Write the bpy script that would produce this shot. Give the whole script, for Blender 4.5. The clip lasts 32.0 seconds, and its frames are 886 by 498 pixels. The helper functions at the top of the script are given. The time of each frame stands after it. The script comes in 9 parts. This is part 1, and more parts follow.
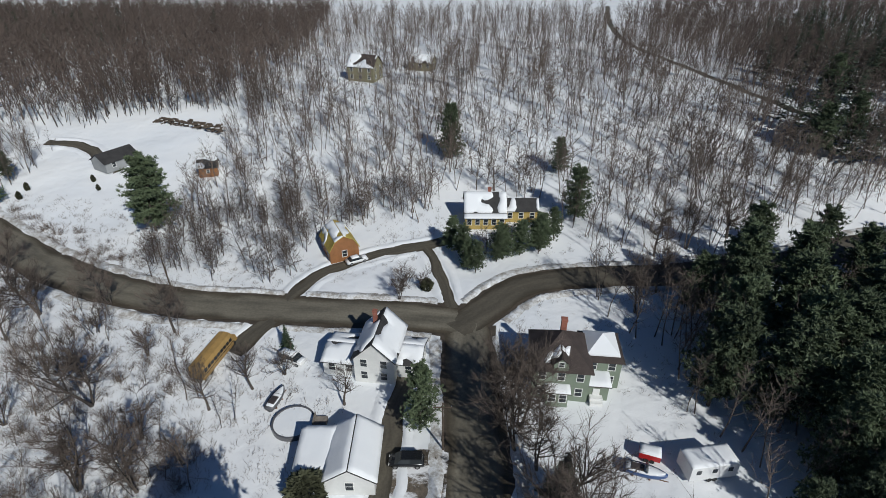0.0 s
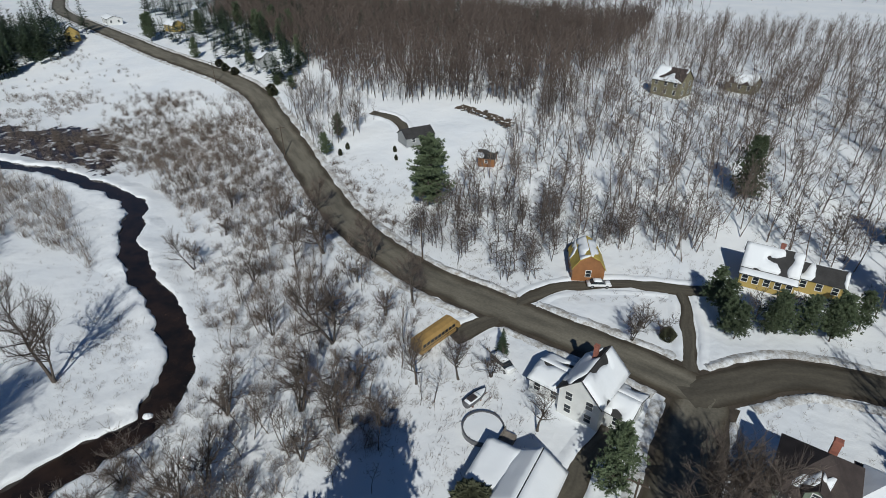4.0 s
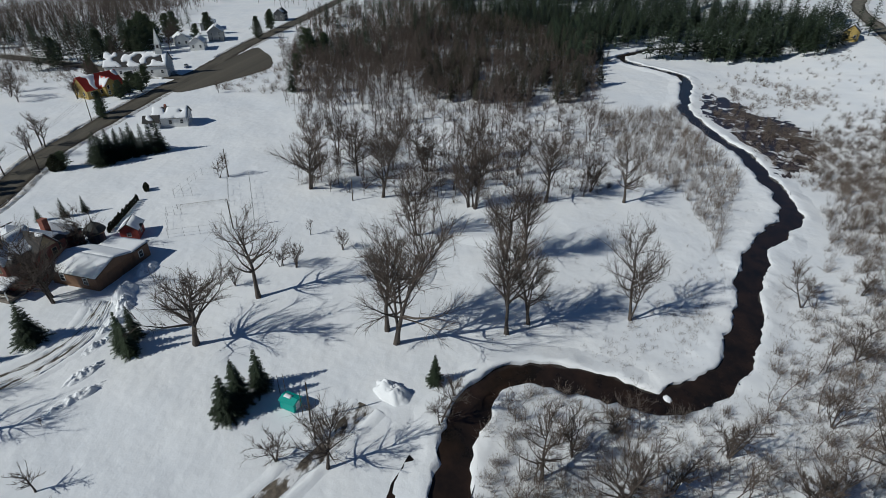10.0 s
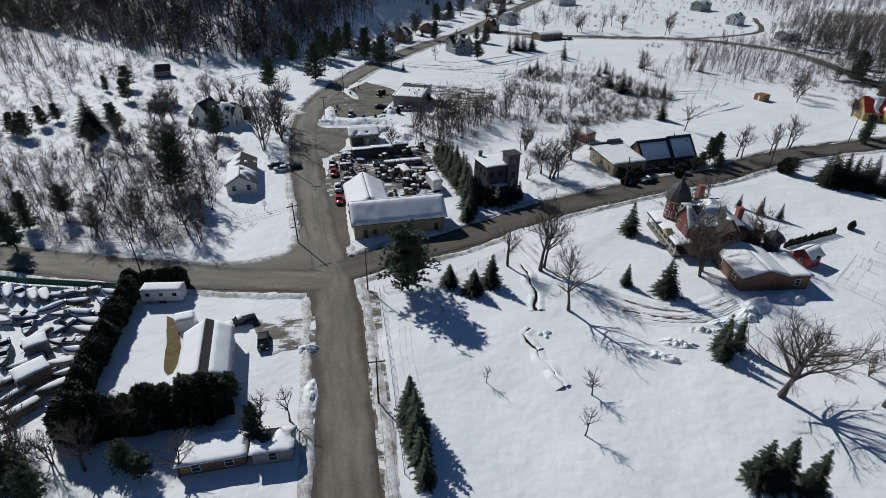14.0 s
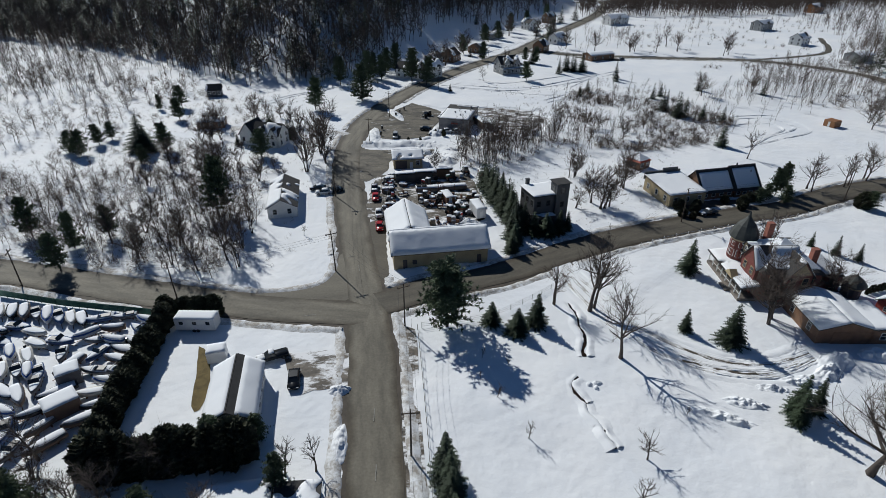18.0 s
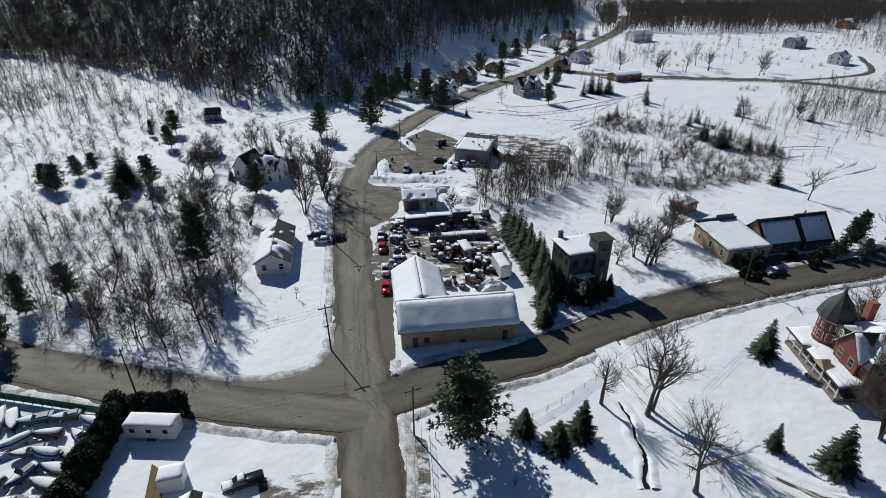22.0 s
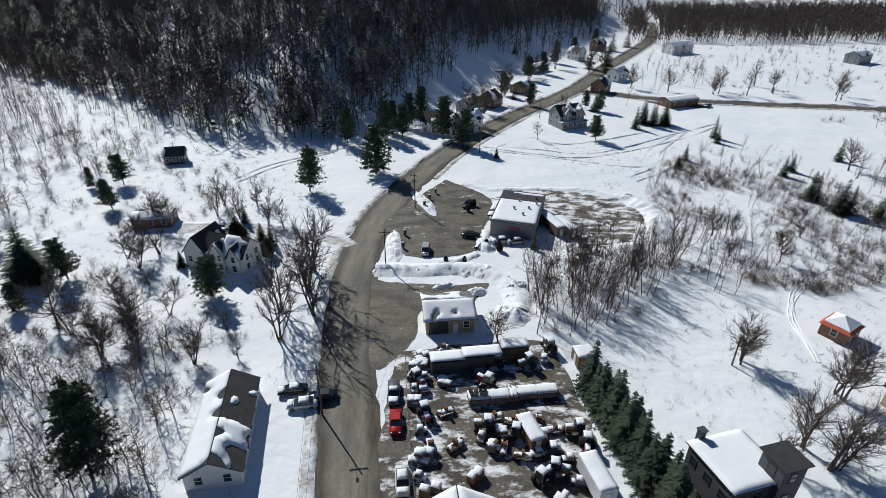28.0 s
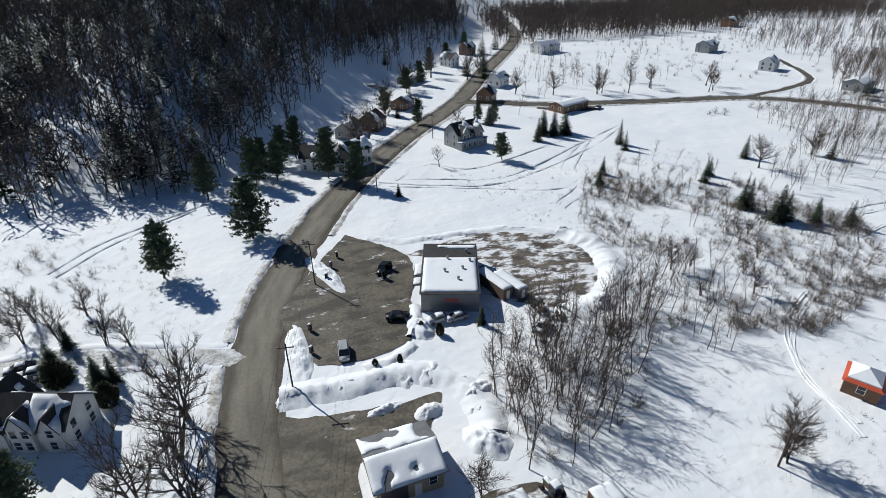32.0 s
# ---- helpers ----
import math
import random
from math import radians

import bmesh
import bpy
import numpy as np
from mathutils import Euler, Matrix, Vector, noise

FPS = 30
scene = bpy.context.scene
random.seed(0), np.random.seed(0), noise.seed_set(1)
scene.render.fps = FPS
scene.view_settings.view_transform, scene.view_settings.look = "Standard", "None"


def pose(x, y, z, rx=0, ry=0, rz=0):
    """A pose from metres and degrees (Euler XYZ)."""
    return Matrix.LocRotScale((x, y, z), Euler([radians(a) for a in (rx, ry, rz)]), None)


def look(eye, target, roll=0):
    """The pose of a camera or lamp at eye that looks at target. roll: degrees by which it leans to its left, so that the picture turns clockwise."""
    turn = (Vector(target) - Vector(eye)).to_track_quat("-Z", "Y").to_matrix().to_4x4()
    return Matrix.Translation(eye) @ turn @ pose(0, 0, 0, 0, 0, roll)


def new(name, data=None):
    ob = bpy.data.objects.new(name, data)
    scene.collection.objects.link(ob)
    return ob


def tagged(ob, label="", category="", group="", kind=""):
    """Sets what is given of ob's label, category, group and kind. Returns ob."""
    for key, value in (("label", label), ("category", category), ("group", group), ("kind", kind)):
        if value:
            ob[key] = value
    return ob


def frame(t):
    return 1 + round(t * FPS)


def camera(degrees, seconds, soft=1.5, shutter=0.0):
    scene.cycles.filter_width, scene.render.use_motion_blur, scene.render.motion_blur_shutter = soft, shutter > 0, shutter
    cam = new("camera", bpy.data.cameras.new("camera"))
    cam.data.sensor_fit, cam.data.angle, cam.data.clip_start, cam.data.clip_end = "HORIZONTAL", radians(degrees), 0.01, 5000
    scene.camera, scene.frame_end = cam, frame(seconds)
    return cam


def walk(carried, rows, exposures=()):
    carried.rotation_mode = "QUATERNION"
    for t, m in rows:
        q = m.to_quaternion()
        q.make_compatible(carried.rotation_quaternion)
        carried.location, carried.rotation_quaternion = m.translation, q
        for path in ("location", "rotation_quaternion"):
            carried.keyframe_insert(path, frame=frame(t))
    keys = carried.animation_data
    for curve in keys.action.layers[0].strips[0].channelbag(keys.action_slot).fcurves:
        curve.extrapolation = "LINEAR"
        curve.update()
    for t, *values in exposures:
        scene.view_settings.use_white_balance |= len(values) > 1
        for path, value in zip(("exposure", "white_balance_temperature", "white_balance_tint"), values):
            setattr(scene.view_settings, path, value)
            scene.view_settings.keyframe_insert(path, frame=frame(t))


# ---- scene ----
cam = camera(78.21, 32.0, soft=0.3)
PATH = [
    (0.0, 0.00, -0.00, 58.71, -0.04, -30.40, 0.18),
    (0.5, 0.10, 2.40, 58.80, 1.18, -30.18, 0.35),
    (1.0, 0.23, 4.09, 58.86, 4.09, -30.07, 0.52),
    (1.5, 0.40, 4.83, 58.86, 7.36, -30.08, 0.60),
    (2.0, 0.72, 4.89, 58.82, 11.16, -30.18, 0.58),
    (2.5, 0.99, 4.87, 58.77, 15.73, -30.22, 0.46),
    (4.5, 1.76, 5.33, 58.35, 35.80, -30.07, -0.02),
    (5.0, 1.61, 5.38, 58.33, 40.77, -30.08, 0.14),
    (5.5, 1.32, 5.39, 58.36, 47.93, -30.14, 0.32),
    (6.0, 1.09, 5.53, 58.44, 53.69, -30.23, 0.49),
    (6.5, 0.95, 5.70, 58.59, 59.08, -30.34, 0.63),
    (7.0, 0.85, 5.86, 58.84, 64.80, -30.47, 0.74),
    (7.5, 0.91, 6.03, 59.15, 71.01, -30.65, 0.88),
    (8.0, 0.76, 6.06, 59.45, 76.66, -30.80, 0.94),
    (8.5, 0.72, 5.96, 59.69, 81.93, -30.94, 0.95),
    (9.0, 0.60, 5.84, 59.90, 87.10, -31.04, 0.87),
    (9.5, 0.43, 5.93, 60.11, 92.59, -31.14, 0.76),
    (10.0, 0.27, 6.00, 60.30, 98.70, -31.23, 0.69),
    (10.5, 0.24, 5.81, 60.49, 105.30, -31.27, 0.72),
    (11.0, 0.38, 5.37, 60.66, 113.56, -31.30, 0.87),
    (11.5, 0.55, 5.16, 60.79, 124.27, -31.36, 1.06),
    (12.0, 0.51, 4.97, 60.85, 134.66, -31.42, 1.19),
    (12.5, 0.41, 4.74, 60.86, 144.52, -31.48, 1.23),
    (13.0, 0.25, 4.67, 60.83, 154.44, -31.51, 1.20),
    (13.5, 0.01, 4.44, 60.75, 162.67, -31.51, 1.17),
    (14.0, -0.22, 4.27, 60.65, 169.60, -31.45, 1.08),
    (14.5, -0.49, 4.28, 60.58, 173.71, -31.28, 0.99),
    (16.5, -0.65, 2.69, 60.63, 175.50, -30.52, 0.55),
    (17.0, -0.81, 1.29, 60.63, 175.47, -30.27, 0.47),
    (17.5, -0.93, -0.43, 60.66, 175.20, -30.03, 0.37),
    (18.0, -1.02, -2.36, 60.74, 174.69, -29.85, 0.25),
    (18.5, -1.06, -4.50, 60.81, 174.06, -29.70, 0.09),
    (19.0, -1.18, -6.87, 60.85, 173.39, -29.56, -0.00),
    (19.5, -1.35, -9.45, 60.85, 172.79, -29.42, -0.09),
    (20.0, -1.51, -12.26, 60.79, 172.26, -29.28, -0.14),
    (20.5, -1.68, -15.26, 60.70, 174.20, -29.17, -0.13),
    (21.0, -1.92, -18.43, 60.59, 176.09, -29.03, -0.06),
    (21.5, -1.94, -21.78, 60.48, 176.25, -28.89, -0.00),
    (22.0, -1.74, -25.31, 60.33, 176.05, -28.68, 0.12),
    (22.5, -1.44, -29.10, 60.15, 175.78, -28.50, 0.23),
    (23.0, -1.14, -32.90, 59.98, 175.63, -28.36, 0.31),
    (23.5, -0.81, -36.96, 59.85, 175.54, -28.28, 0.38),
    (24.0, -0.45, -41.24, 59.77, 175.47, -28.26, 0.38),
    (24.5, -0.10, -45.53, 59.74, 175.42, -28.27, 0.38),
    (26.5, 0.85, -63.62, 60.03, 175.87, -28.46, 0.44),
    (27.0, 1.07, -68.55, 60.11, 176.04, -28.54, 0.49),
    (27.5, 1.41, -73.58, 60.18, 176.12, -28.68, 0.55),
    (28.0, 1.84, -78.91, 60.21, 176.18, -28.76, 0.58),
    (28.5, 2.34, -84.45, 60.19, 174.69, -28.80, 0.53),
    (29.0, 2.89, -90.30, 60.10, 172.74, -28.81, 0.39),
    (29.5, 3.35, -96.23, 59.97, 170.77, -28.66, 0.23),
    (30.0, 3.75, -101.59, 59.81, 168.77, -28.51, 0.02),
    (30.5, 4.12, -106.04, 59.64, 166.11, -28.42, -0.20),
    (31.0, 4.51, -109.40, 59.43, 164.37, -28.38, -0.40),
    (31.5, 4.88, -111.65, 59.18, 162.47, -28.42, -0.58),
    (32.0, 5.04, -113.33, 58.91, 161.88, -28.43, -0.68),
]
EXPOSURES = [(0.0, -0.54, 5450, 7), (5.0, -0.56, 5450, 5), (7.0, -0.72, 5450, 5), (9.0, -0.73, 5450, 5), (12.0, -0.7, 5450, 5), (13.0, -0.5, 5450, 7), (18.0, -0.45, 5450, 7), (24.0, -0.28, 5450, 7), (32.0, -0.15, 5450, 7)]
walk(cam, [(t, pose(x, y, z, 90 + pitch, 0, yaw) @ pose(0, 0, 0, 0, 0, roll)) for t, x, y, z, yaw, pitch, roll in PATH], EXPOSURES)


def smooth_step(a, b, x):
    u = np.clip((x - a) / (b - a), 0.0, 1.0)
    return u * u * (3 - 2 * u)


# ---- world, sun ----
SUN_AZ, SUN_EL = 148.5, 37.0
world = bpy.data.worlds.new("world")
scene.world = world
world.use_nodes = True
wn = world.node_tree
wn.nodes.clear()
sky = wn.nodes.new("ShaderNodeTexSky")
sky.sky_type, sky.sun_disc = "NISHITA", False
sky.sun_elevation, sky.sun_rotation = radians(SUN_EL), radians(SUN_AZ)
sky.air_density, sky.dust_density, sky.ozone_density = 1.0, 0.1, 5.0
bgn = wn.nodes.new("ShaderNodeBackground")
bgn.inputs["Strength"].default_value = 0.045
wout = wn.nodes.new("ShaderNodeOutputWorld")
wn.links.new(sky.outputs[0], bgn.inputs[0])
wn.links.new(bgn.outputs[0], wout.inputs[0])
sun_data = bpy.data.lights.new("sun", "SUN")
sun_data.energy, sun_data.angle, sun_data.color = 5.2, radians(0.53), (1.0, 0.885, 0.72)
sun = new("sun", sun_data)
az, el = radians(SUN_AZ), radians(SUN_EL)
to_sun = Vector((math.sin(az) * math.cos(el), math.cos(az) * math.cos(el), math.sin(el)))
sun.matrix_world = look(to_sun * 400, (0, 0, 0))


# ---- materials ----
def ramp(nt, fac, stops):
    r = nt.nodes.new("ShaderNodeValToRGB")
    els = r.color_ramp.elements
    while len(els) < len(stops):
        els.new(0.5)
    for e, (p, c) in zip(els, stops):
        e.position, e.color = p, (*c, 1)
    nt.links.new(fac, r.inputs[0])
    return r.outputs[0]


def noise_tex(nt, vec, scale, detail=4.0, rough=0.6):
    n = nt.nodes.new("ShaderNodeTexNoise")
    n.inputs["Scale"].default_value, n.inputs["Detail"].default_value, n.inputs["Roughness"].default_value = scale, detail, rough
    nt.links.new(vec, n.inputs["Vector"])
    return n.outputs["Fac"]


def mix(nt, fac, a, b, kind="MIX"):
    m = nt.nodes.new("ShaderNodeMix")
    m.data_type, m.blend_type = "RGBA", kind
    for sock, val in ((m.inputs[0], fac), (m.inputs[6], a), (m.inputs[7], b)):
        if isinstance(val, (int, float)):
            sock.default_value = val
        elif isinstance(val, tuple):
            sock.default_value = (*val, 1)
        else:
            nt.links.new(val, sock)
    return m.outputs[2]


def maths(nt, op, a, b=0.0):
    m = nt.nodes.new("ShaderNodeMath")
    m.operation = op
    for sock, val in zip(m.inputs, (a, b)):
        if isinstance(val, (int, float)):
            sock.default_value = val
        else:
            nt.links.new(val, sock)
    return m.outputs[0]


def blank(name):
    m = bpy.data.materials.new(name)
    m.use_nodes = True
    nt = m.node_tree
    p = nt.nodes["Principled BSDF"]
    tc = nt.nodes.new("ShaderNodeTexCoord")
    return m, nt, p, tc


def bump(nt, p, height, strength, dist):
    b = nt.nodes.new("ShaderNodeBump")
    b.inputs["Strength"].default_value, b.inputs["Distance"].default_value = strength, dist
    nt.links.new(height, b.inputs["Height"])
    nt.links.new(b.outputs[0], p.inputs["Normal"])


def surface(name, colour, rough=0.7, vary=0.25, coarse=0.4, fine=6.0, bumps=0.3, depth=0.02, metal=0.0, alt=None, random_tint=0.0):
    """A grained surface: colour with coarse stains, fine grain and relief."""
    m, nt, p, tc = blank(name)
    vec = tc.outputs["Object"]
    c1 = noise_tex(nt, vec, coarse)
    c2 = noise_tex(nt, vec, fine)
    dark = tuple(v * (1 - vary) for v in colour)
    lite = tuple(min(1, v * (1 + vary * 0.6)) for v in colour)
    col = ramp(nt, c1, [(0.3, dark), (0.55, colour), (0.75, alt or lite)])
    g = ramp(nt, c2, [(0.3, (1 - vary,) * 3), (0.7, (1.0,) * 3)])
    col = mix(nt, 0.6, col, g, "MULTIPLY")
    if random_tint:
        info = nt.nodes.new("ShaderNodeObjectInfo")
        t = ramp(nt, info.outputs["Random"], [(0.0, (1 - random_tint,) * 3), (1.0, (1 + random_tint,) * 3)])
        col = mix(nt, 1.0, col, t, "MULTIPLY")
    nt.links.new(col, p.inputs["Base Color"])
    p.inputs["Roughness"].default_value, p.inputs["Metallic"].default_value = rough, metal
    if bumps:
        bump(nt, p, c2, bumps, depth)
    return m


def siding(name, colour, pitch=0.14, vary=0.12, rough=0.6):
    """Clapboard: horizontal laps as relief with faint dirt."""
    m, nt, p, tc = blank(name)
    sep = nt.nodes.new("ShaderNodeSeparateXYZ")
    nt.links.new(tc.outputs["Object"], sep.inputs[0])
    saw = maths(nt, "FRACT", maths(nt, "DIVIDE", sep.outputs[2], pitch))
    n = noise_tex(nt, tc.outputs["Object"], 0.8)
    col = ramp(nt, n, [(0.3, tuple(v * (1 - vary) for v in colour)), (0.7, colour)])
    nt.links.new(col, p.inputs["Base Color"])
    p.inputs["Roughness"].default_value = rough
    bump(nt, p, maths(nt, "MULTIPLY", saw, -1.0), 0.5, 0.02)
    return m


def snow_material(name, dirt=0.0, relief=1.0):
    m, nt, p, tc = blank(name)
    vec = tc.outputs["Object"]
    a, b, c = noise_tex(nt, vec, 0.05, 3), noise_tex(nt, vec, 0.5, 5), noise_tex(nt, vec, 3.0, 4)
    swell = noise_tex(nt, vec, 0.11, 3)
    col = ramp(nt, a, [(0.35, (0.80, 0.82, 0.85)), (0.65, (0.88, 0.885, 0.89))])
    if dirt:
        grit = maths(nt, "ADD", maths(nt, "MULTIPLY", b, 0.55), maths(nt, "MULTIPLY", noise_tex(nt, vec, 2.2, 6, 0.7), 0.45))
        d = ramp(nt, grit, [(0.42, (0.30, 0.255, 0.20)), (0.50, (0.62, 0.60, 0.57)), (0.59, (0.87, 0.87, 0.87))])
        col = mix(nt, dirt, col, d, "MULTIPLY")
    nt.links.new(col, p.inputs["Base Color"])
    p.inputs["Roughness"].default_value = 0.75
    p.inputs["Specular IOR Level"].default_value = 0.25
    h = maths(nt, "ADD", maths(nt, "ADD", maths(nt, "MULTIPLY", b, 0.55), maths(nt, "MULTIPLY", swell, 2.6)), maths(nt, "MULTIPLY", c, 0.12))
    bump(nt, p, h, 0.55, 0.35 * relief)
    return m


def road_material(name, base, wet):
    """Winter asphalt: dry salt-grey crown, darker damp edges and wheel tracks that follow the road, sand and patches."""
    m, nt, p, tc = blank(name)
    uv = nt.nodes.new("ShaderNodeSeparateXYZ")
    nt.links.new(tc.outputs["UV"], uv.inputs[0])
    across = maths(nt, "ABSOLUTE", uv.outputs[0])
    stretch = nt.nodes.new("ShaderNodeMapping")
    stretch.inputs["Scale"].default_value = (1.2, 0.06, 1.0)
    nt.links.new(tc.outputs["UV"], stretch.inputs[0])
    streak = noise_tex(nt, stretch.outputs[0], 1.3, 5)
    n1 = noise_tex(nt, tc.outputs["Object"], 0.13, 4)
    n2 = noise_tex(nt, tc.outputs["Object"], 2.5, 5)
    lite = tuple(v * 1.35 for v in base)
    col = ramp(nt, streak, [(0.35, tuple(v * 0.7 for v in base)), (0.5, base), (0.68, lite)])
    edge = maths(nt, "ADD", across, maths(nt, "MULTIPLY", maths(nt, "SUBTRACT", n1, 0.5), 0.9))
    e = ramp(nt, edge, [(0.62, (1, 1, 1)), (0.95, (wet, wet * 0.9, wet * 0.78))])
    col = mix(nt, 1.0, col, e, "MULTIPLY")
    g = ramp(nt, n2, [(0.3, (0.72, 0.72, 0.72)), (0.65, (1.05, 1.05, 1.05))])
    col = mix(nt, 0.8, col, g, "MULTIPLY")
    nt.links.new(col, p.inputs["Base Color"])
    p.inputs["Roughness"].default_value = 0.8
    bump(nt, p, n2, 0.3, 0.02)
    return m


SNOW = snow_material("snow")
SNOW_DIRTY = snow_material("dirty_snow", 0.85)
SNOW_ROOF = snow_material("roof_snow", relief=0.35)
ASPHALT = road_material("asphalt", (0.165, 0.149, 0.114), 0.42)
# darker than ASPHALT: damp, plus shade on some roads put into the tone
ASPHALT_DARK = road_material("damp_shaded_asphalt", (0.10, 0.088, 0.066), 0.55)
GRAVEL = surface("wet_gravel", (0.085, 0.068, 0.05), 0.8, 0.45, 0.35, 3.0, 0.6, 0.05)
def slush_material(name, mud, lo, hi):
    """Mud and old snow in streaks and patches."""
    m, nt, p, tc = blank(name)
    mp = nt.nodes.new("ShaderNodeMapping")
    mp.inputs["Scale"].default_value, mp.inputs["Rotation"].default_value = (0.26, 0.5, 1.0), (0, 0, 0.2)
    nt.links.new(tc.outputs["Object"], mp.inputs[0])
    a, b = noise_tex(nt, mp.outputs[0], 0.8, 8, 0.7), noise_tex(nt, tc.outputs["Object"], 1.8, 5)
    dirt = ramp(nt, b, [(0.3, tuple(v * 0.55 for v in mud)), (0.7, tuple(v * 1.3 for v in mud))])
    wet = ramp(nt, noise_tex(nt, mp.outputs[0], 0.55, 6, 0.6), [(0.42, (0.42, 0.40, 0.38)), (0.56, (1.0, 1.0, 1.0))])
    dirt = mix(nt, 1.0, dirt, wet, "MULTIPLY")
    f = nt.nodes.new("ShaderNodeMapRange")
    f.inputs["From Min"].default_value, f.inputs["From Max"].default_value = lo, hi
    nt.links.new(a, f.inputs["Value"])
    nt.links.new(mix(nt, f.outputs[0], dirt, (0.80, 0.80, 0.81)), p.inputs["Base Color"])
    p.inputs["Roughness"].default_value = 0.7
    bump(nt, p, maths(nt, "ADD", a, maths(nt, "MULTIPLY", b, 0.4)), 0.6, 0.12)
    return m


SLUSH = slush_material("slush", (0.15, 0.125, 0.095), 0.47, 0.56)
SLUSH_DARK = slush_material("thawed_mud", (0.125, 0.108, 0.076), 0.61, 0.70)
BARK = surface("bark", (0.095, 0.078, 0.066), 0.9, 0.35, 0.8, 9.0, 0.4, 0.02, random_tint=0.25)
TWIG = surface("twig_bark", (0.145, 0.115, 0.095), 0.9, 0.3, 0.5, 4.0, 0.0, random_tint=0.25)
TWIG_DARK = surface("dark_twig_bark", (0.116, 0.095, 0.081), 0.9, 0.3, 0.05, 2.0, 0.0)
TWIG_RED = surface("reddish_twig_bark", (0.132, 0.102, 0.086), 0.9, 0.3, 0.05, 2.0, 0.0)
NEEDLE_OLIVE = surface("olive_cedar_leaves", (0.046, 0.046, 0.025), 0.85, 0.4, 0.05, 2.0, 0.0)
BRUSH = surface("brush_stems", (0.21, 0.17, 0.14), 0.9, 0.35, 0.06, 2.0, 0.0)
NEEDLE = surface("spruce_needles", (0.045, 0.066, 0.034), 0.75, 0.4, 0.5, 5.0, 0.0, random_tint=0.3)
NEEDLE_PINE = surface("pine_needles", (0.11, 0.142, 0.074), 0.75, 0.4, 0.5, 5.0, 0.0, random_tint=0.25)
CEDAR = surface("cedar_leaves", (0.072, 0.076, 0.04), 0.8, 0.4, 0.5, 5.0, 0.0, random_tint=0.2)


# ---- mesh building ----
class Shape:
    """Collects vertices and faces for one mesh."""

    def __init__(self):
        self.v, self.f = [], []

    def add(self, verts, faces, m=None):
        k = len(self.v)
        self.v += [tuple(m @ Vector(p)) for p in verts] if m is not None else [tuple(p) for p in verts]
        self.f += [tuple(i + k for i in f) for f in faces]
        return self

    def box(self, x0, y0, z0, x1, y1, z1, m=None, bevel=0.0):
        if bevel:
            b = bevel
            vs = []
            for z, i in ((z0, b), (z0 + b, 0), (z1 - b, 0), (z1, b)):
                vs += [(x0 + i, y0 + i, z), (x1 - i, y0 + i, z), (x1 - i, y1 - i, z), (x0 + i, y1 - i, z)]
            fs = [(3, 2, 1, 0), (12, 13, 14, 15)]
            for k in range(3):
                for j in range(4):
                    a, c = 4 * k + j, 4 * k + (j + 1) % 4
                    fs.append((a, c, c + 4, a + 4))
            return self.add(vs, fs, m)
        vs = [(x0, y0, z0), (x1, y0, z0), (x1, y1, z0), (x0, y1, z0), (x0, y0, z1), (x1, y0, z1), (x1, y1, z1), (x0, y1, z1)]
        return self.add(vs, [(3, 2, 1, 0), (4, 5, 6, 7), (0, 1, 5, 4), (1, 2, 6, 5), (2, 3, 7, 6), (3, 0, 4, 7)], m)

    def loft(self, rings, m=None, closed=True):
        """Rings of equal length, joined in order and capped."""
        n = len(rings[0])
        vs = [p for r in rings for p in r]
        fs = []
        for k in range(len(rings) - 1):
            for j in range(n):
                a, b = k * n + j, k * n + (j + 1) % n
                fs.append((a, b, b + n, a + n))
        if closed:
            fs += [tuple(reversed(range(n))), tuple(range((len(rings) - 1) * n, len(rings) * n))]
        return self.add(vs, fs, m)

    def tube(self, p, q, r0, r1=None, sides=8, m=None):
        p, q = Vector(p), Vector(q)
        r1 = r0 if r1 is None else r1
        d = (q - p).normalized()
        a = d.cross(Vector((0.0, 0.0, 1.0)))
        if a.length < 1e-3:
            a = Vector((1.0, 0.0, 0.0))
        a.normalize()
        b = d.cross(a)
        rings = []
        for c, r in ((p, r0), (q, r1)):
            rings.append([c + a * (r * math.cos(2 * math.pi * i / sides)) + b * (r * math.sin(2 * math.pi * i / sides)) for i in range(sides)])
        return self.loft(rings, m)

    def mesh(self, name, material, smooth=False):
        me = bpy.data.meshes.new(name)
        me.from_pydata(self.v, [], self.f)
        me.materials.append(material)
        if smooth:
            me.shade_smooth()
        me.update()
        return me


def part(name, shape, material, parent=None, label="", smooth=False, m=None):
    if isinstance(shape, list):
        return [part(name, s, material, parent, label, smooth, m) for s in shape]
    me = shape.mesh(name, material, smooth) if isinstance(shape, Shape) else shape
    ob = new(name, me)
    if m is not None:
        ob.matrix_basis = m
    if parent is not None:
        ob.parent = parent
    if label:
        ob["label"] = label
    return ob


def thing(name, m, label, category, group="", kind=""):
    e = new(name)
    e.empty_display_size = 0.3
    e.matrix_basis = m
    return tagged(e, label, category, group, kind)


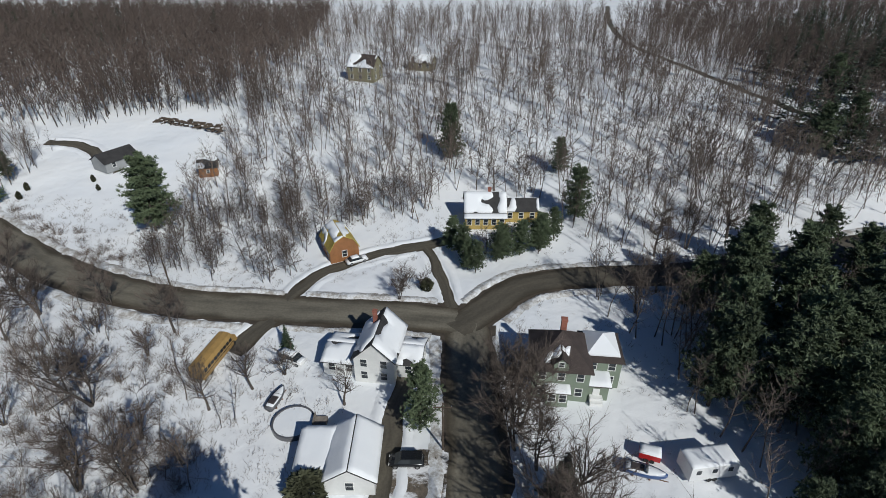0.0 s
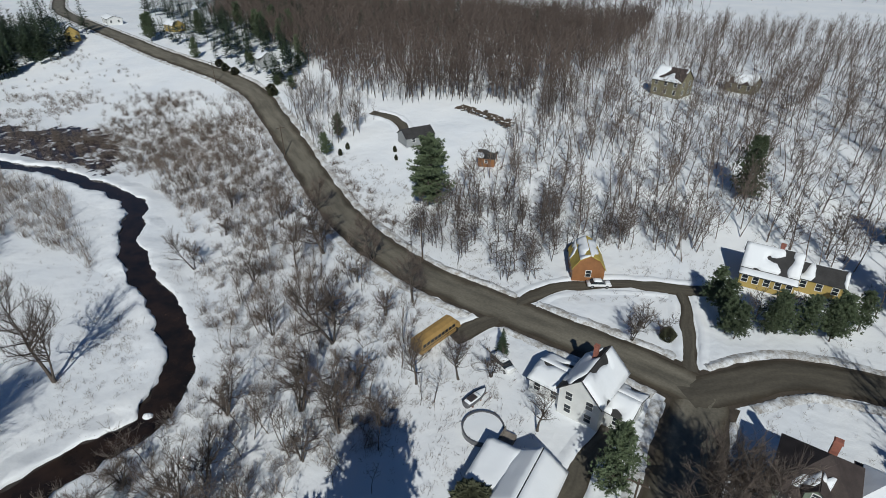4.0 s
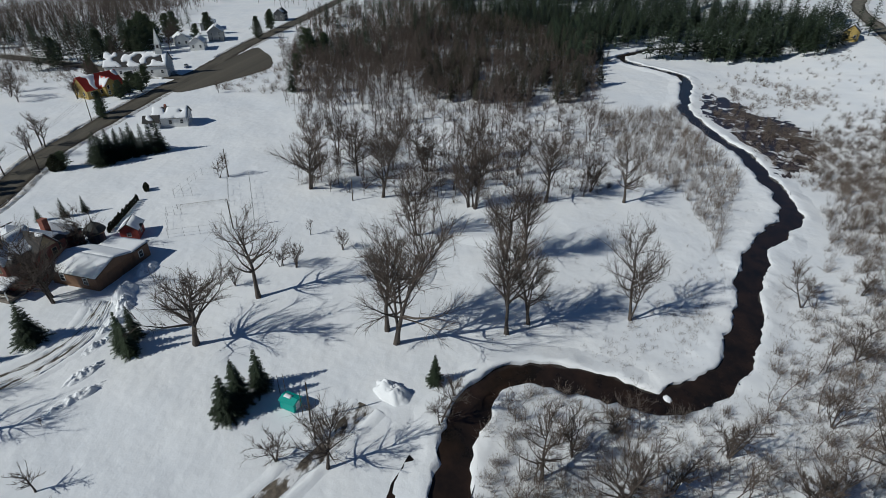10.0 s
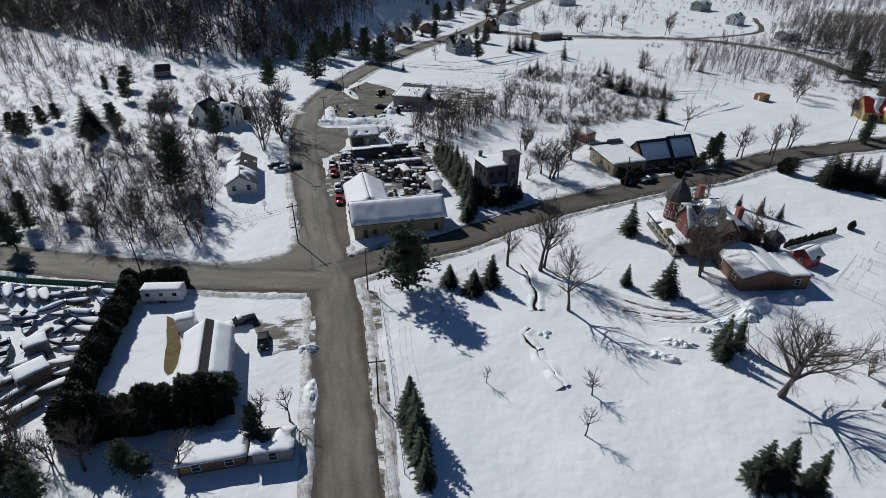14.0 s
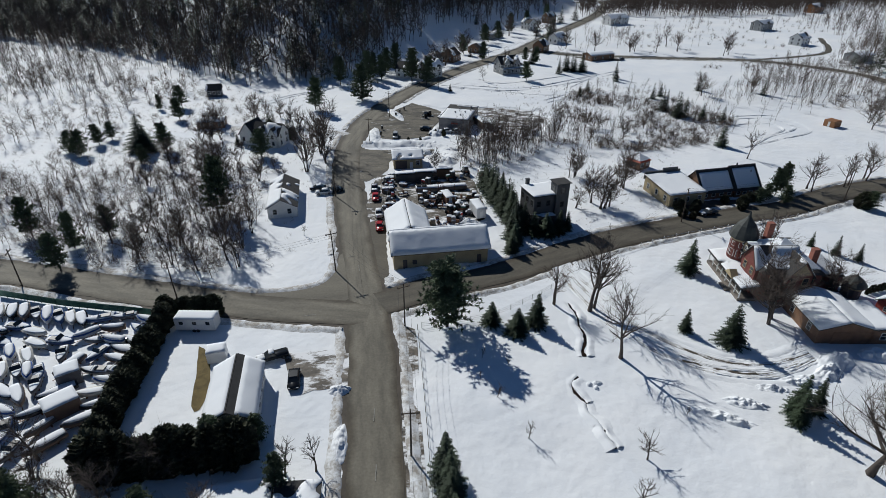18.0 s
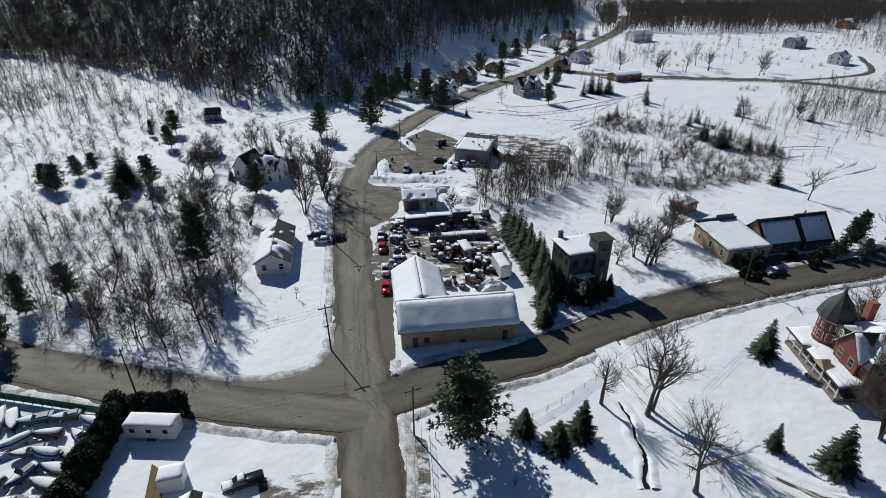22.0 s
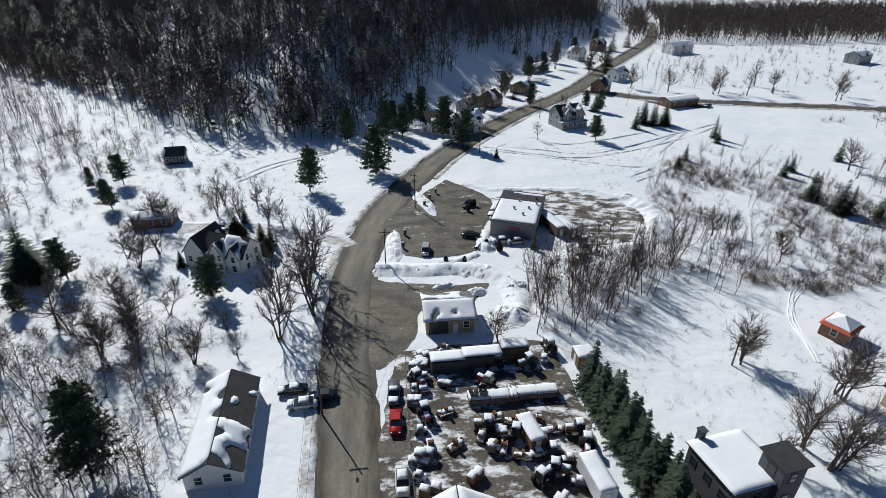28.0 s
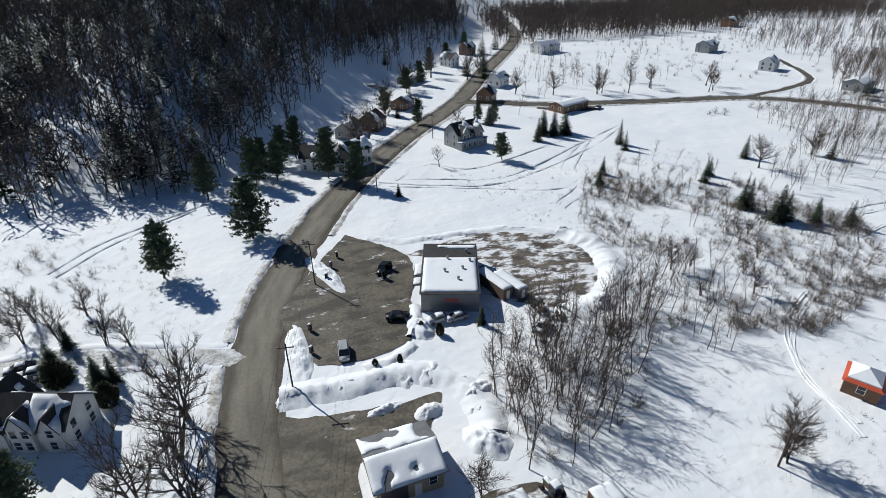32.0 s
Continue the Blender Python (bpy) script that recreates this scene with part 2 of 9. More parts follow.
def array_mesh(name, verts, tris, material, smooth=False):
    """A triangle mesh from numpy arrays."""
    me = bpy.data.meshes.new(name)
    n, k = len(verts), len(tris)
    me.vertices.add(n)
    me.vertices.foreach_set("co", np.ascontiguousarray(verts, dtype=np.float32).ravel())
    me.loops.add(3 * k)
    me.loops.foreach_set("vertex_index", np.ascontiguousarray(tris, dtype=np.int32).ravel())
    me.polygons.add(k)
    me.polygons.foreach_set("loop_start", np.arange(0, 3 * k, 3, dtype=np.int32))
    me.materials.append(material)
    me.update(calc_edges=True)
    me.validate()
    if smooth:
        me.shade_smooth()
    return me


def curve_points(pts, step=2.0):
    """A smooth line through a few points."""
    pts = [np.array(p, float) for p in pts]
    pts = [2 * pts[0] - pts[1]] + pts + [2 * pts[-1] - pts[-2]]
    out = []
    for a, b, c, d in zip(pts, pts[1:], pts[2:], pts[3:]):
        n = max(2, int(np.linalg.norm(c - b) / step))
        for i in range(n):
            u = i / n
            out.append(0.5 * (2 * b + (c - a) * u + (2 * a - 5 * b + 4 * c - d) * u * u + (3 * b - a - 3 * c + d) * u ** 3))
    out.append(pts[-2])
    return np.array(out)


def wob(x, y, s=0.3, k=0.0):
    return noise.noise(Vector((x * s, y * s, k)))


# ---- the lie of the land ----
def land(x, y):
    """The ground's height: level round the river and the village, rising to the north woods and the south-east hill."""
    x, y = np.asarray(x, float), np.asarray(y, float)
    north = 12.0 * smooth_step(90, 200, y)
    south = np.minimum(-(y + 268) + 0.12 * (x - 70), (x - 6) * 0.836 - (y + 285) * 0.549)
    south = np.maximum(np.minimum(south, -(x - 70) * 0.713 - (y + 268) * 0.70), 0)
    hill = 130.0 * (1 - np.exp(-0.62 / 130.0 * (np.sqrt(south ** 2 + 144.0) - 12.0)))
    return north + hill


def lz(x, y):
    return float(land(x, y))


# name, width, control points, material, lift
ROADS = [
    ("road_main", 7.6, [(4, 74), (4.5, 50), (3.5, 10), (3, -40), (4, -65), (4.5, -77), (8, -106), (10.5, -128), (13.5, -156), (13.5, -185), (9, -208), (0, -232), (-14, -260), (-41, -300), (-80, -348), (-118, -410), (-148, -455), (-184, -513), (-209, -567), (-238, -650), (-246, -700), (-236, -760)], "ASPHALT", 0.060),
    ("road_river", 7.4, [(-520, 262), (-420, 213), (-270, 171), (-182, 152), (-140, 131), (-99, 105), (-76, 91), (-52, 81.5), (-29, 78.5), (-8, 77), (6, 74.5)], "ASPHALT", 0.075),
    # the shade over this road is carried by its darker asphalt tone
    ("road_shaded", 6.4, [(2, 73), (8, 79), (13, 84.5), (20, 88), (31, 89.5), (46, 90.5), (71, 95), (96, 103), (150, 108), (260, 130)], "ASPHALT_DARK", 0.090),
    ("road_west", 7.4, [(5, -85), (15, -86.5), (29, -89.5), (51, -96), (73, -103.5), (130, -120), (240, -150)], "ASPHALT", 0.085),
    # its dark tone stands for both wet asphalt and cast shadow
    ("road_diagonal", 7.2, [(3, -88), (-8, -92.5), (-23, -97), (-48, -108), (-80, -117), (-100, -121), (-133, -132), (-190, -139), (-237, -142), (-294, -149), (-382, -153), (-494, -160), (-700, -170)], "ASPHALT_DARK", 0.100),
    ("road_far", 6.0, [(-78, -345), (-96, -339), (-113, -329), (-160, -317), (-202, -308), (-228, -288), (-241, -262), (-236, -225), (-228, -190), (-220, -142)], "ASPHALT_DARK", 0.070),
    ("lane_hill", 3.4, [(-202, -308), (-241, -317), (-270, -332), (-300, -380)], "ASPHALT_DARK", 0.055),
    ("driveway_loop", 2.9, [(-28, 80), (-26.5, 86), (-23, 91), (-17, 95.5), (-10, 99), (-4, 101), (4, 104)], "ASPHALT_DARK", 0.050),
    ("driveway_spur", 2.2, [(2, 79), (0.5, 86), (-1.5, 94), (-4, 101)], "ASPHALT_DARK", 0.045),
    ("driveway_bus", 4.0, [(-28, 78), (-31, 73), (-34, 67)], "ASPHALT_DARK", 0.042),
    ("driveway_white_house", 3.0, [(-5, 64), (-6.5, 55), (-7.5, 45), (-8, 39)], "ASPHALT_DARK", 0.040),
    ("lane_clearing", 3.0, [(-112, 148), (-101, 146), (-90, 138), (-84, 133)], "ASPHALT_DARK", 0.045),
    ("driveway_mansion", 4.5, [(-35, -101), (-37.5, -88), (-41, -77), (-47.5, -69), (-55, -65), (-63, -64.6), (-71, -67)], "SNOW", 0.048),
    ("lane_pump", 2.6, [(-20, -29), (-27, -26), (-34, -22.5), (-41, -18.5), (-47, -15.5), (-53, -13)], "SLUSH", 0.046),
    ("lane_north", 3.2, [(150, 148), (116, 164), (106, 180), (101, 192), (94, 232), (88, 273), (93, 320), (104, 372), (116, 420)], "ASPHALT_DARK", 0.046),
    ("lane_south", 4.2, [(14, -192), (31, -197.5), (44, -201), (58, -201)], "SNOW_DIRTY", 0.048),
]
RIVER = [(-8, 6), (-25, 3), (-40.5, 1.2), (-47, 1), (-53, 1.4), (-57.5, 3), (-61.5, 5.8), (-63.2, 12), (-62.8, 20), (-60.6, 27), (-61.5, 32), (-65.5, 37.5), (-71.5, 42.5), (-83, 47.8), (-96, 52), (-108, 57.5), (-119, 65), (-126, 70.5), (-143, 72.5), (-167, 71.5), (-188, 66.5), (-208, 64), (-222, 66), (-240, 70), (-258, 74), (-268, 72), (-277, 65), (-286, 56), (-295, 51), (-303, 51.5), (-311, 57), (-321, 66), (-330, 79), (-337, 92), (-340, 104)]
road_lines = [(n, w, curve_points(p, 2.0)) for n, w, p, mt, dz in ROADS]
river_line = curve_points(RIVER, 1.2)


def road_gap(x, y, grow=0.0):
    """Metres from the nearest road's edge (negative on it), for arrays."""
    x, y = np.atleast_1d(np.asarray(x, float)), np.atleast_1d(np.asarray(y, float))
    best = np.full(len(x), 1e9)
    for n, w, line in road_lines:
        for k in range(0, len(x), 4000):
            d = np.hypot(x[k:k + 4000, None] - line[None, :, 0], y[k:k + 4000, None] - line[None, :, 1]).min(1) - w / 2
            best[k:k + 4000] = np.minimum(best[k:k + 4000], d)
    return best - grow


def river_gap(x, y):
    x, y = np.atleast_1d(np.asarray(x, float)), np.atleast_1d(np.asarray(y, float))
    out = np.empty(len(x))
    for k in range(0, len(x), 4000):
        out[k:k + 4000] = np.hypot(x[k:k + 4000, None] - river_line[None, :, 0], y[k:k + 4000, None] - river_line[None, :, 1]).min(1) - 2.4
    return out


def spaced(a, b, core0, core1, fine):
    core = np.arange(core0, core1 + 0.1, fine)
    lo, hi = [core0], [core1]
    s = fine
    while lo[-1] > a:
        s *= 1.18
        lo.append(lo[-1] - s)
    s = fine
    while hi[-1] < b:
        s *= 1.18
        hi.append(hi[-1] + s)
    return np.concatenate([np.array(lo[1:])[::-1], core, np.array(hi[1:])])


gx = spaced(-4500, 4500, -300, 130, 2.5)
gy = spaced(-4500, 4500, -330, 230, 2.5)
GX, GY = np.meshgrid(gx, gy)
px_, py_ = GX.ravel(), GY.ravel()
gz = land(px_, py_)
near = (abs(px_ + 100) < 420) & (abs(py_ + 60) < 520)
rough = np.zeros(len(px_))
idx = np.where(near)[0]
rough[idx] = [0.35 * wob(a, b, 0.07) + 0.16 * wob(a, b, 0.31, 3.0) for a, b in zip(px_[idx], py_[idx])]
keep_flat = np.zeros(len(px_))
keep_flat[idx] = smooth_step(0.5, 7.0, np.minimum(road_gap(px_[idx], py_[idx]), river_gap(px_[idx], py_[idx]) - 3))
LEVEL = [(-12, -205, 30), (-45, -203, 20), (0, -165, 16), (-8, -137, 24), (13, -70, 10), (31, -70, 14), (-3, 44, 12), (-240, -130, 45), (-83, -122, 16), (-121, -321, 16), (58, -75, 28), (-108, -68, 24), (-31, -68, 18), (-76, -80, 22), (-41, -5, 8), (-175, 86, 36)]
for cx, cy, cr in LEVEL:
    keep_flat[idx] *= smooth_step(cr * 0.8, cr * 1.15, np.hypot(px_[idx] - cx, py_[idx] - cy))
keep_flat *= 0.35 + 0.65 * smooth_step(-140, -100, py_)
gz = gz + rough * keep_flat
nx_, ny_ = len(gx), len(gy)
quad = np.arange(nx_ * ny_).reshape(ny_, nx_)
q00, q10, q01, q11 = quad[:-1, :-1].ravel(), quad[:-1, 1:].ravel(), quad[1:, :-1].ravel(), quad[1:, 1:].ravel()
ground_tris = np.concatenate([np.stack([q00, q10, q11], 1), np.stack([q00, q11, q01], 1)])
ground = new("ground", array_mesh("ground", np.stack([px_, py_, gz], 1), ground_tris, SNOW, True))
tagged(ground, "snow-covered ground of fields, yards and woodland floor", "ground", kind="structure")


def frame_of(line):
    d = np.gradient(line, axis=0)
    d /= np.linalg.norm(d, axis=1)[:, None]
    return np.stack([-d[:, 1], d[:, 0]], 1)


def ribbon(name, line, offs, heights, material, label, category, seed=0.0, rag=0.0, rise=0.0, keep=None, smooth=True):
    """A strip along a line: its cross-section in offsets and heights; rag makes its rims uneven, rise its height."""
    nrm = frame_of(line)
    n, k = len(line), len(offs)
    vs, uvs = [], []
    half = max(abs(o) for o in offs)
    run = np.concatenate([[0], np.cumsum(np.linalg.norm(np.diff(line, axis=0), axis=1))])
    for i in range(n):
        x, y = line[i]
        for j, (o, h) in enumerate(zip(offs, heights)):
            o2 = o + (rag * (wob(x, y, 0.16, seed + j * 0.1) + 0.6 * wob(x + 3 * o, y, 0.6, seed + j * 0.3) + 0.35 * wob(x, y, 1.7, seed + j)) if rag else 0.0)
            hh = h * max(0.1, 1 + rise * (1.2 * wob(x, y, 0.12, seed + 5) + wob(x, y, 0.7, seed + 5 + 0.8 * j) + 0.5 * wob(x, y, 1.9, seed + 9 + j))) if rise and h > 0 else h
            a, b = x + nrm[i, 0] * o2, y + nrm[i, 1] * o2
            vs.append((a, b, lz(a, b) + hh))
            uvs.append((o / half, run[i]))
    fs = []
    for i in range(n - 1):
        mid = (line[i] + line[i + 1]) / 2
        if keep is not None and not keep(mid[0] + nrm[i, 0] * offs[k // 2], mid[1] + nrm[i, 1] * offs[k // 2]):
            continue
        for j in range(k - 1):
            a = i * k + j
            fs.append((a, a + 1, a + k + 1, a + k))
    if not fs:
        return None
    me = bpy.data.meshes.new(name)
    me.from_pydata(vs, [], fs)
    layer = me.uv_layers.new(name="UVMap")
    li = np.empty(len(me.loops), dtype=np.int32)
    me.loops.foreach_get("vertex_index", li)
    layer.data.foreach_set("uv", np.array(uvs, dtype=np.float32)[li].ravel())
    me.materials.append(material)
    if smooth:
        me.shade_smooth()
    ob = new(name, me)
    return tagged(ob, label, category, kind="structure")


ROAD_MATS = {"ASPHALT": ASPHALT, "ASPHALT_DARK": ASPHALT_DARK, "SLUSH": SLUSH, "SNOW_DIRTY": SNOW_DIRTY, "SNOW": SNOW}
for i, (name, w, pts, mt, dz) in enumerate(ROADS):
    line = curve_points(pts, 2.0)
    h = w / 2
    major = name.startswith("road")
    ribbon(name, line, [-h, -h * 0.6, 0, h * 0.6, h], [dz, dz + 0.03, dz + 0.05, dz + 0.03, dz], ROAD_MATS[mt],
           "sand-grey asphalt road with damp dark edges" if mt == "ASPHALT" else "snow-packed drive across the lawn" if mt == "SNOW" else "dark ploughed lane", "road", seed=i * 3.1, rag=0.25 if major else 0.9)
    if major:
        ribbon("road_shoulder", line, [-h - 0.9, 0, h + 0.9], [0.02, 0.022 + dz / 4, 0.02], GRAVEL, "muddy gravel shoulder under the road's edge", "shoulder", seed=i * 2.3, rag=1.0)

    # ploughed banks of snow on both sides, open where roads and drives meet
    def clear_of(x, y, me_name=name):
        if 10 < x < 26.5 and -107 < y < -90 or -284 < x < -198 and -150 < y < -126:
            return False
        if -2 < x < 9 and -176 < y < -97 or -24 < x < 9 and -232 < y < -176 and x < 9:
            return False
        for n2, w2, l2 in road_lines:
            if n2 != me_name and np.hypot(l2[:, 0] - x, l2[:, 1] - y).min() < w2 / 2 + 1.0:
                return False
        return True
    for side in (-1, 1):
        b0 = h + (0.55 if major else 0.1)
        hh = 0.32 if major else 0.22
        offs = [side * (b0 + o) for o in (0.0, 0.3, 0.8, 1.3, 2.1)]
        if side < 0:
            offs, hs = offs[::-1], [-0.05, hh * 0.55, hh, hh * 0.55, -0.02]
        else:
            hs = [-0.02, hh * 0.55, hh, hh * 0.55, -0.05]
        ribbon("snow_bank", curve_points(pts, 0.8 if major else 1.0), offs, hs, SNOW_DIRTY if major else SNOW, "lumpy ploughed snow bank along the road, grimy at its foot", "snow bank", seed=i * 5.7 + side, rag=0.45, rise=0.9, keep=clear_of)

ribbon("snow_bank", curve_points([(12.9, -108), (13.1, -101), (14.8, -96.9), (17.2, -95.2), (21, -94.4), (27, -94.0)], 0.8), [-1.0, -0.5, 0, 0.5, 1.0], [-0.03, 0.17, 0.32, 0.17, -0.03], SNOW_DIRTY, "lumpy ploughed snow bank round the corner, grimy at its foot", "snow bank", seed=88.0, rag=0.4, rise=0.8)

# ---- the river ----
WATER, nt, p, tc = blank("river_water")
wnz = noise_tex(nt, tc.outputs["Object"], 0.25, 4)
nt.links.new(ramp(nt, wnz, [(0.35, (0.012, 0.010, 0.009)), (0.7, (0.035, 0.022, 0.016))]), p.inputs["Base Color"])
p.inputs["Roughness"].default_value = 0.12
p.inputs["Specular IOR Level"].default_value = 0.35
bump(nt, p, noise_tex(nt, tc.outputs["Object"], 1.5, 3), 0.08, 0.03)
ribbon("river", river_line, [-4.6, -2, 2, 4.6], [0.10, 0.11, 0.11, 0.10], WATER, "dark peaty open river winding between snow banks", "river", smooth=False)
for side in (-1, 1):
    offs, hs = [side * o for o in (2.35, 2.5, 2.8, 4.0, 7.5)], [0.02, 0.4, 0.55, 0.42, -0.06]
    if side < 0:
        offs, hs = offs[::-1], hs[::-1]
    ribbon("river_bank", river_line, offs, hs, SNOW, "undercut snow bank along the river", "river bank", seed=40 + side, rag=1.35, rise=0.7)


# ---- trees: branch skeletons as tapered prisms, twigs as slivers ----
def rand_dir(rng, base, spread):
    d = np.array(base, float) + rng.normal(0, spread, 3)
    return d / np.linalg.norm(d)


def limb(rng, p, d, length, n, up, wander):
    """A wandering line of n+1 points that bends upwards."""
    pts = [np.array(p, float)]
    d = np.array(d, float)
    for _ in range(n):
        d = d + np.array([0, 0, up]) + rng.normal(0, wander, 3)
        d /= np.linalg.norm(d)
        pts.append(pts[-1] + d * length / n)
    return pts


def prisms(segs, sides):
    """Tapered prisms from (p, q, r0, r1)."""
    if not segs:
        return np.zeros((0, 3)), np.zeros((0, 3), int)
    P = np.array([s[0] for s in segs])
    Q = np.array([s[1] for s in segs])
    r0 = np.array([s[2] for s in segs])[:, None]
    r1 = np.array([s[3] for s in segs])[:, None]
    d = Q - P
    d /= np.linalg.norm(d, axis=1)[:, None] + 1e-9
    ref = np.where(abs(d[:, 2:3]) > 0.9, [[1.0, 0, 0]], [[0, 0, 1.0]])
    a = np.cross(d, ref)
    a /= np.linalg.norm(a, axis=1)[:, None]
    b = np.cross(d, a)
    vs = []
    for base, r in ((P, r0), (Q, r1)):
        for k in range(sides):
            t = 2 * math.pi * k / sides
            vs.append(base + a * r * math.cos(t) + b * r * math.sin(t))
    V = np.stack(vs, 1).reshape(-1, 3)
    n = len(segs)
    tri = []
    for k in range(sides):
        k2 = (k + 1) % sides
        tri += [(k, k2, k2 + sides), (k, k2 + sides, k + sides)]
    F = (np.arange(n)[:, None, None] * 2 * sides + np.array(tri)[None]).reshape(-1, 3)
    return V, F


def slivers(segs):
    """One thin triangle for each (p, q, width)."""
    P = np.array([s[0] for s in segs])
    Q = np.array([s[1] for s in segs])
    w = np.array([s[2] for s in segs])[:, None]
    d = Q - P
    side = np.cross(d, np.random.RandomState(len(segs)).normal(0, 1, d.shape))
    side /= np.linalg.norm(side, axis=1)[:, None] + 1e-9
    V = np.stack([P - side * w / 2, P + side * w / 2, Q], 1).reshape(-1, 3)
    return V, np.arange(len(V)).reshape(-1, 3)


def join(*pairs):
    vs, fs, k = [], [], 0
    for v, f in pairs:
        vs.append(v)
        fs.append(f + k)
        k += len(v)
    return np.concatenate(vs), np.concatenate(fs)


def bare_tree(seed, H=14.0, spread=0.75, limbs=14, boughs=6, twigs=5, stems=1, low=0.22, twig_w=0.045):
    """Trunk arrays and crown arrays of a leafless broad tree of height H."""
    rng = np.random.RandomState(seed)
    wood, bough_segs, fine = [], [], []
    for st in range(stems):
        lean = rng.normal(0, 0.08 if stems == 1 else 0.15, 2)
        h = H * (1 if st == 0 else rng.uniform(0.65, 0.95))
        r = h * 0.026 * (1 if stems == 1 else 0.72)
        trunk = limb(rng, (rng.normal(0, 0.2 * (stems > 1)), rng.normal(0, 0.2 * (stems > 1)), -0.3), (lean[0], lean[1], 1), h * 0.92, 7, 0.06, 0.07)
        for i in range(7):
            wood.append((trunk[i], trunk[i + 1], r * (1 - i / 7.5) * (1.35 if i == 0 else 1), r * (1 - (i + 1) / 7.5)))
        for k in range(limbs // stems + 1):
            u = rng.uniform(low, 0.98) ** 0.85
            i = min(6, int(u * 7))
            p = trunk[i] + (trunk[i + 1] - trunk[i]) * (u * 7 - i)
            ang = rng.uniform(0, 2 * math.pi)
            out = rng.uniform(0.75, 1.25) * spread
            d = (math.cos(ang) * out, math.sin(ang) * out, rng.uniform(0.12, 0.7))
            ln = h * rng.uniform(0.34, 0.56) * (1.15 - 0.66 * u)
            lp = limb(rng, p, d / np.linalg.norm(d), ln, 4, 0.12, 0.14)
            r2 = r * (1.05 - u) * 0.62 + 0.025
            for j in range(4):
                wood.append((lp[j], lp[j + 1], r2 * (1 - j / 4.6), r2 * (1 - (j + 1) / 4.6)))
            for b in range(boughs):
                w = rng.uniform(0.12, 1.0)
                j = min(3, int(w * 4))
                q = lp[j] + (lp[j + 1] - lp[j]) * (w * 4 - j)
                bd = rand_dir(rng, (lp[j + 1] - lp[j]) / np.linalg.norm(lp[j + 1] - lp[j]) + np.array([0, 0, 0.25]), 0.5)
                bl = ln * rng.uniform(0.3, 0.55)
                bp = limb(rng, q, bd, bl, 2, 0.1, 0.15)
                for j2 in range(2):
                    bough_segs.append((bp[j2], bp[j2 + 1], 0.034 * (1 - j2 * 0.35), 0.024 * (1 - j2 * 0.4)))
                for tw in range(twigs):
                    s = bp[rng.randint(0, 2)]
                    e = bp[2] if s is bp[1] else bp[1]
                    s = s + (e - s) * rng.uniform(0, 1)
                    td = rand_dir(rng, bd + np.array([0, 0, 0.3]), 0.55)
                    fine.append((s, s + td * bl * rng.uniform(0.35, 1.0), twig_w))
    return prisms(wood, 5), join(prisms(bough_segs, 3), slivers(fine))


def light_tree(seed, H=13.0, limbs=16, twigs=7, slim=0.42, w=0.09, low=0.34, thick=0.0105):
    """A cheap leafless wood tree: a bent stem, limbs that sweep out and up, forked boughs and fine twigs."""
    rng = np.random.RandomState(seed)
    wood, fine = [], []
    trunk = limb(rng, (0, 0, -0.3), (rng.normal(0, 0.1), rng.normal(0, 0.1), 1), H * 0.96, 4, 0.05, 0.09)
    for i in range(4):
        wood.append((trunk[i], trunk[i + 1], H * thick * (1 - i / 4.3), H * thick * (1 - (i + 1) / 4.3)))
    for k in range(limbs):
        u = low + (0.97 - low) * (k + rng.uniform(0, 1)) / limbs
        i = min(3, int(u * 4))
        p = trunk[i] + (trunk[i + 1] - trunk[i]) * (u * 4 - i)
        a = k * 2.4 + rng.normal(0, 0.6)
        out = slim * rng.uniform(0.6, 1.8)
        d = np.array([math.cos(a) * out, math.sin(a) * out, rng.uniform(0.3, 0.9)])
        ln = H * rng.uniform(0.2, 0.42) * (1.3 - 0.85 * u)
        lp = limb(rng, p, d / np.linalg.norm(d), ln, 3, 0.16, 0.24)
        for j in range(3):
            fine.append((lp[j], lp[j + 1] + (lp[j + 1] - lp[j]) * 0.25, w * (1.7 - 0.4 * j)))
        for t in range(twigs):
            j = rng.randint(0, 3)
            seg = lp[j + 1] - lp[j]
            s0 = lp[j] + seg * rng.uniform(0.2, 1.0)
            td = rand_dir(rng, seg / np.linalg.norm(seg) + np.array([0, 0, 0.25]), 0.55)
            tl = ln * rng.uniform(0.18, 0.45) * (1.15 - 0.15 * j)
            fine.append((s0, s0 + td * tl, w * 0.8))
            if t % 3 == 0:
                s1 = s0 + td * tl * 0.5
                fine.append((s1, s1 + rand_dir(rng, td, 0.6) * tl * 0.6, w * 0.6))
    return join(prisms(wood, 3), slivers(fine))


def bush(seed, H=2.6, stems=16, twigs=5, w=0.05, flare=0.5):
    rng = np.random.RandomState(seed)
    fine = []
    for k in range(stems):
        p = np.array([rng.normal(0, 0.28), rng.normal(0, 0.28), -0.1])
        d = rand_dir(rng, (0, 0, 1), flare)
        d[2] = abs(d[2])
        ln = H * rng.uniform(0.6, 1.05)
        q = p + d * ln
        fine.append((p, q, w * 1.2))
        for t in range(twigs):
            s = p + (q - p) * rng.uniform(0.25, 0.95)
            fine.append((s, s + rand_dir(rng, d, 0.5) * ln * rng.uniform(0.2, 0.45), w * 0.8))
    return slivers(fine)


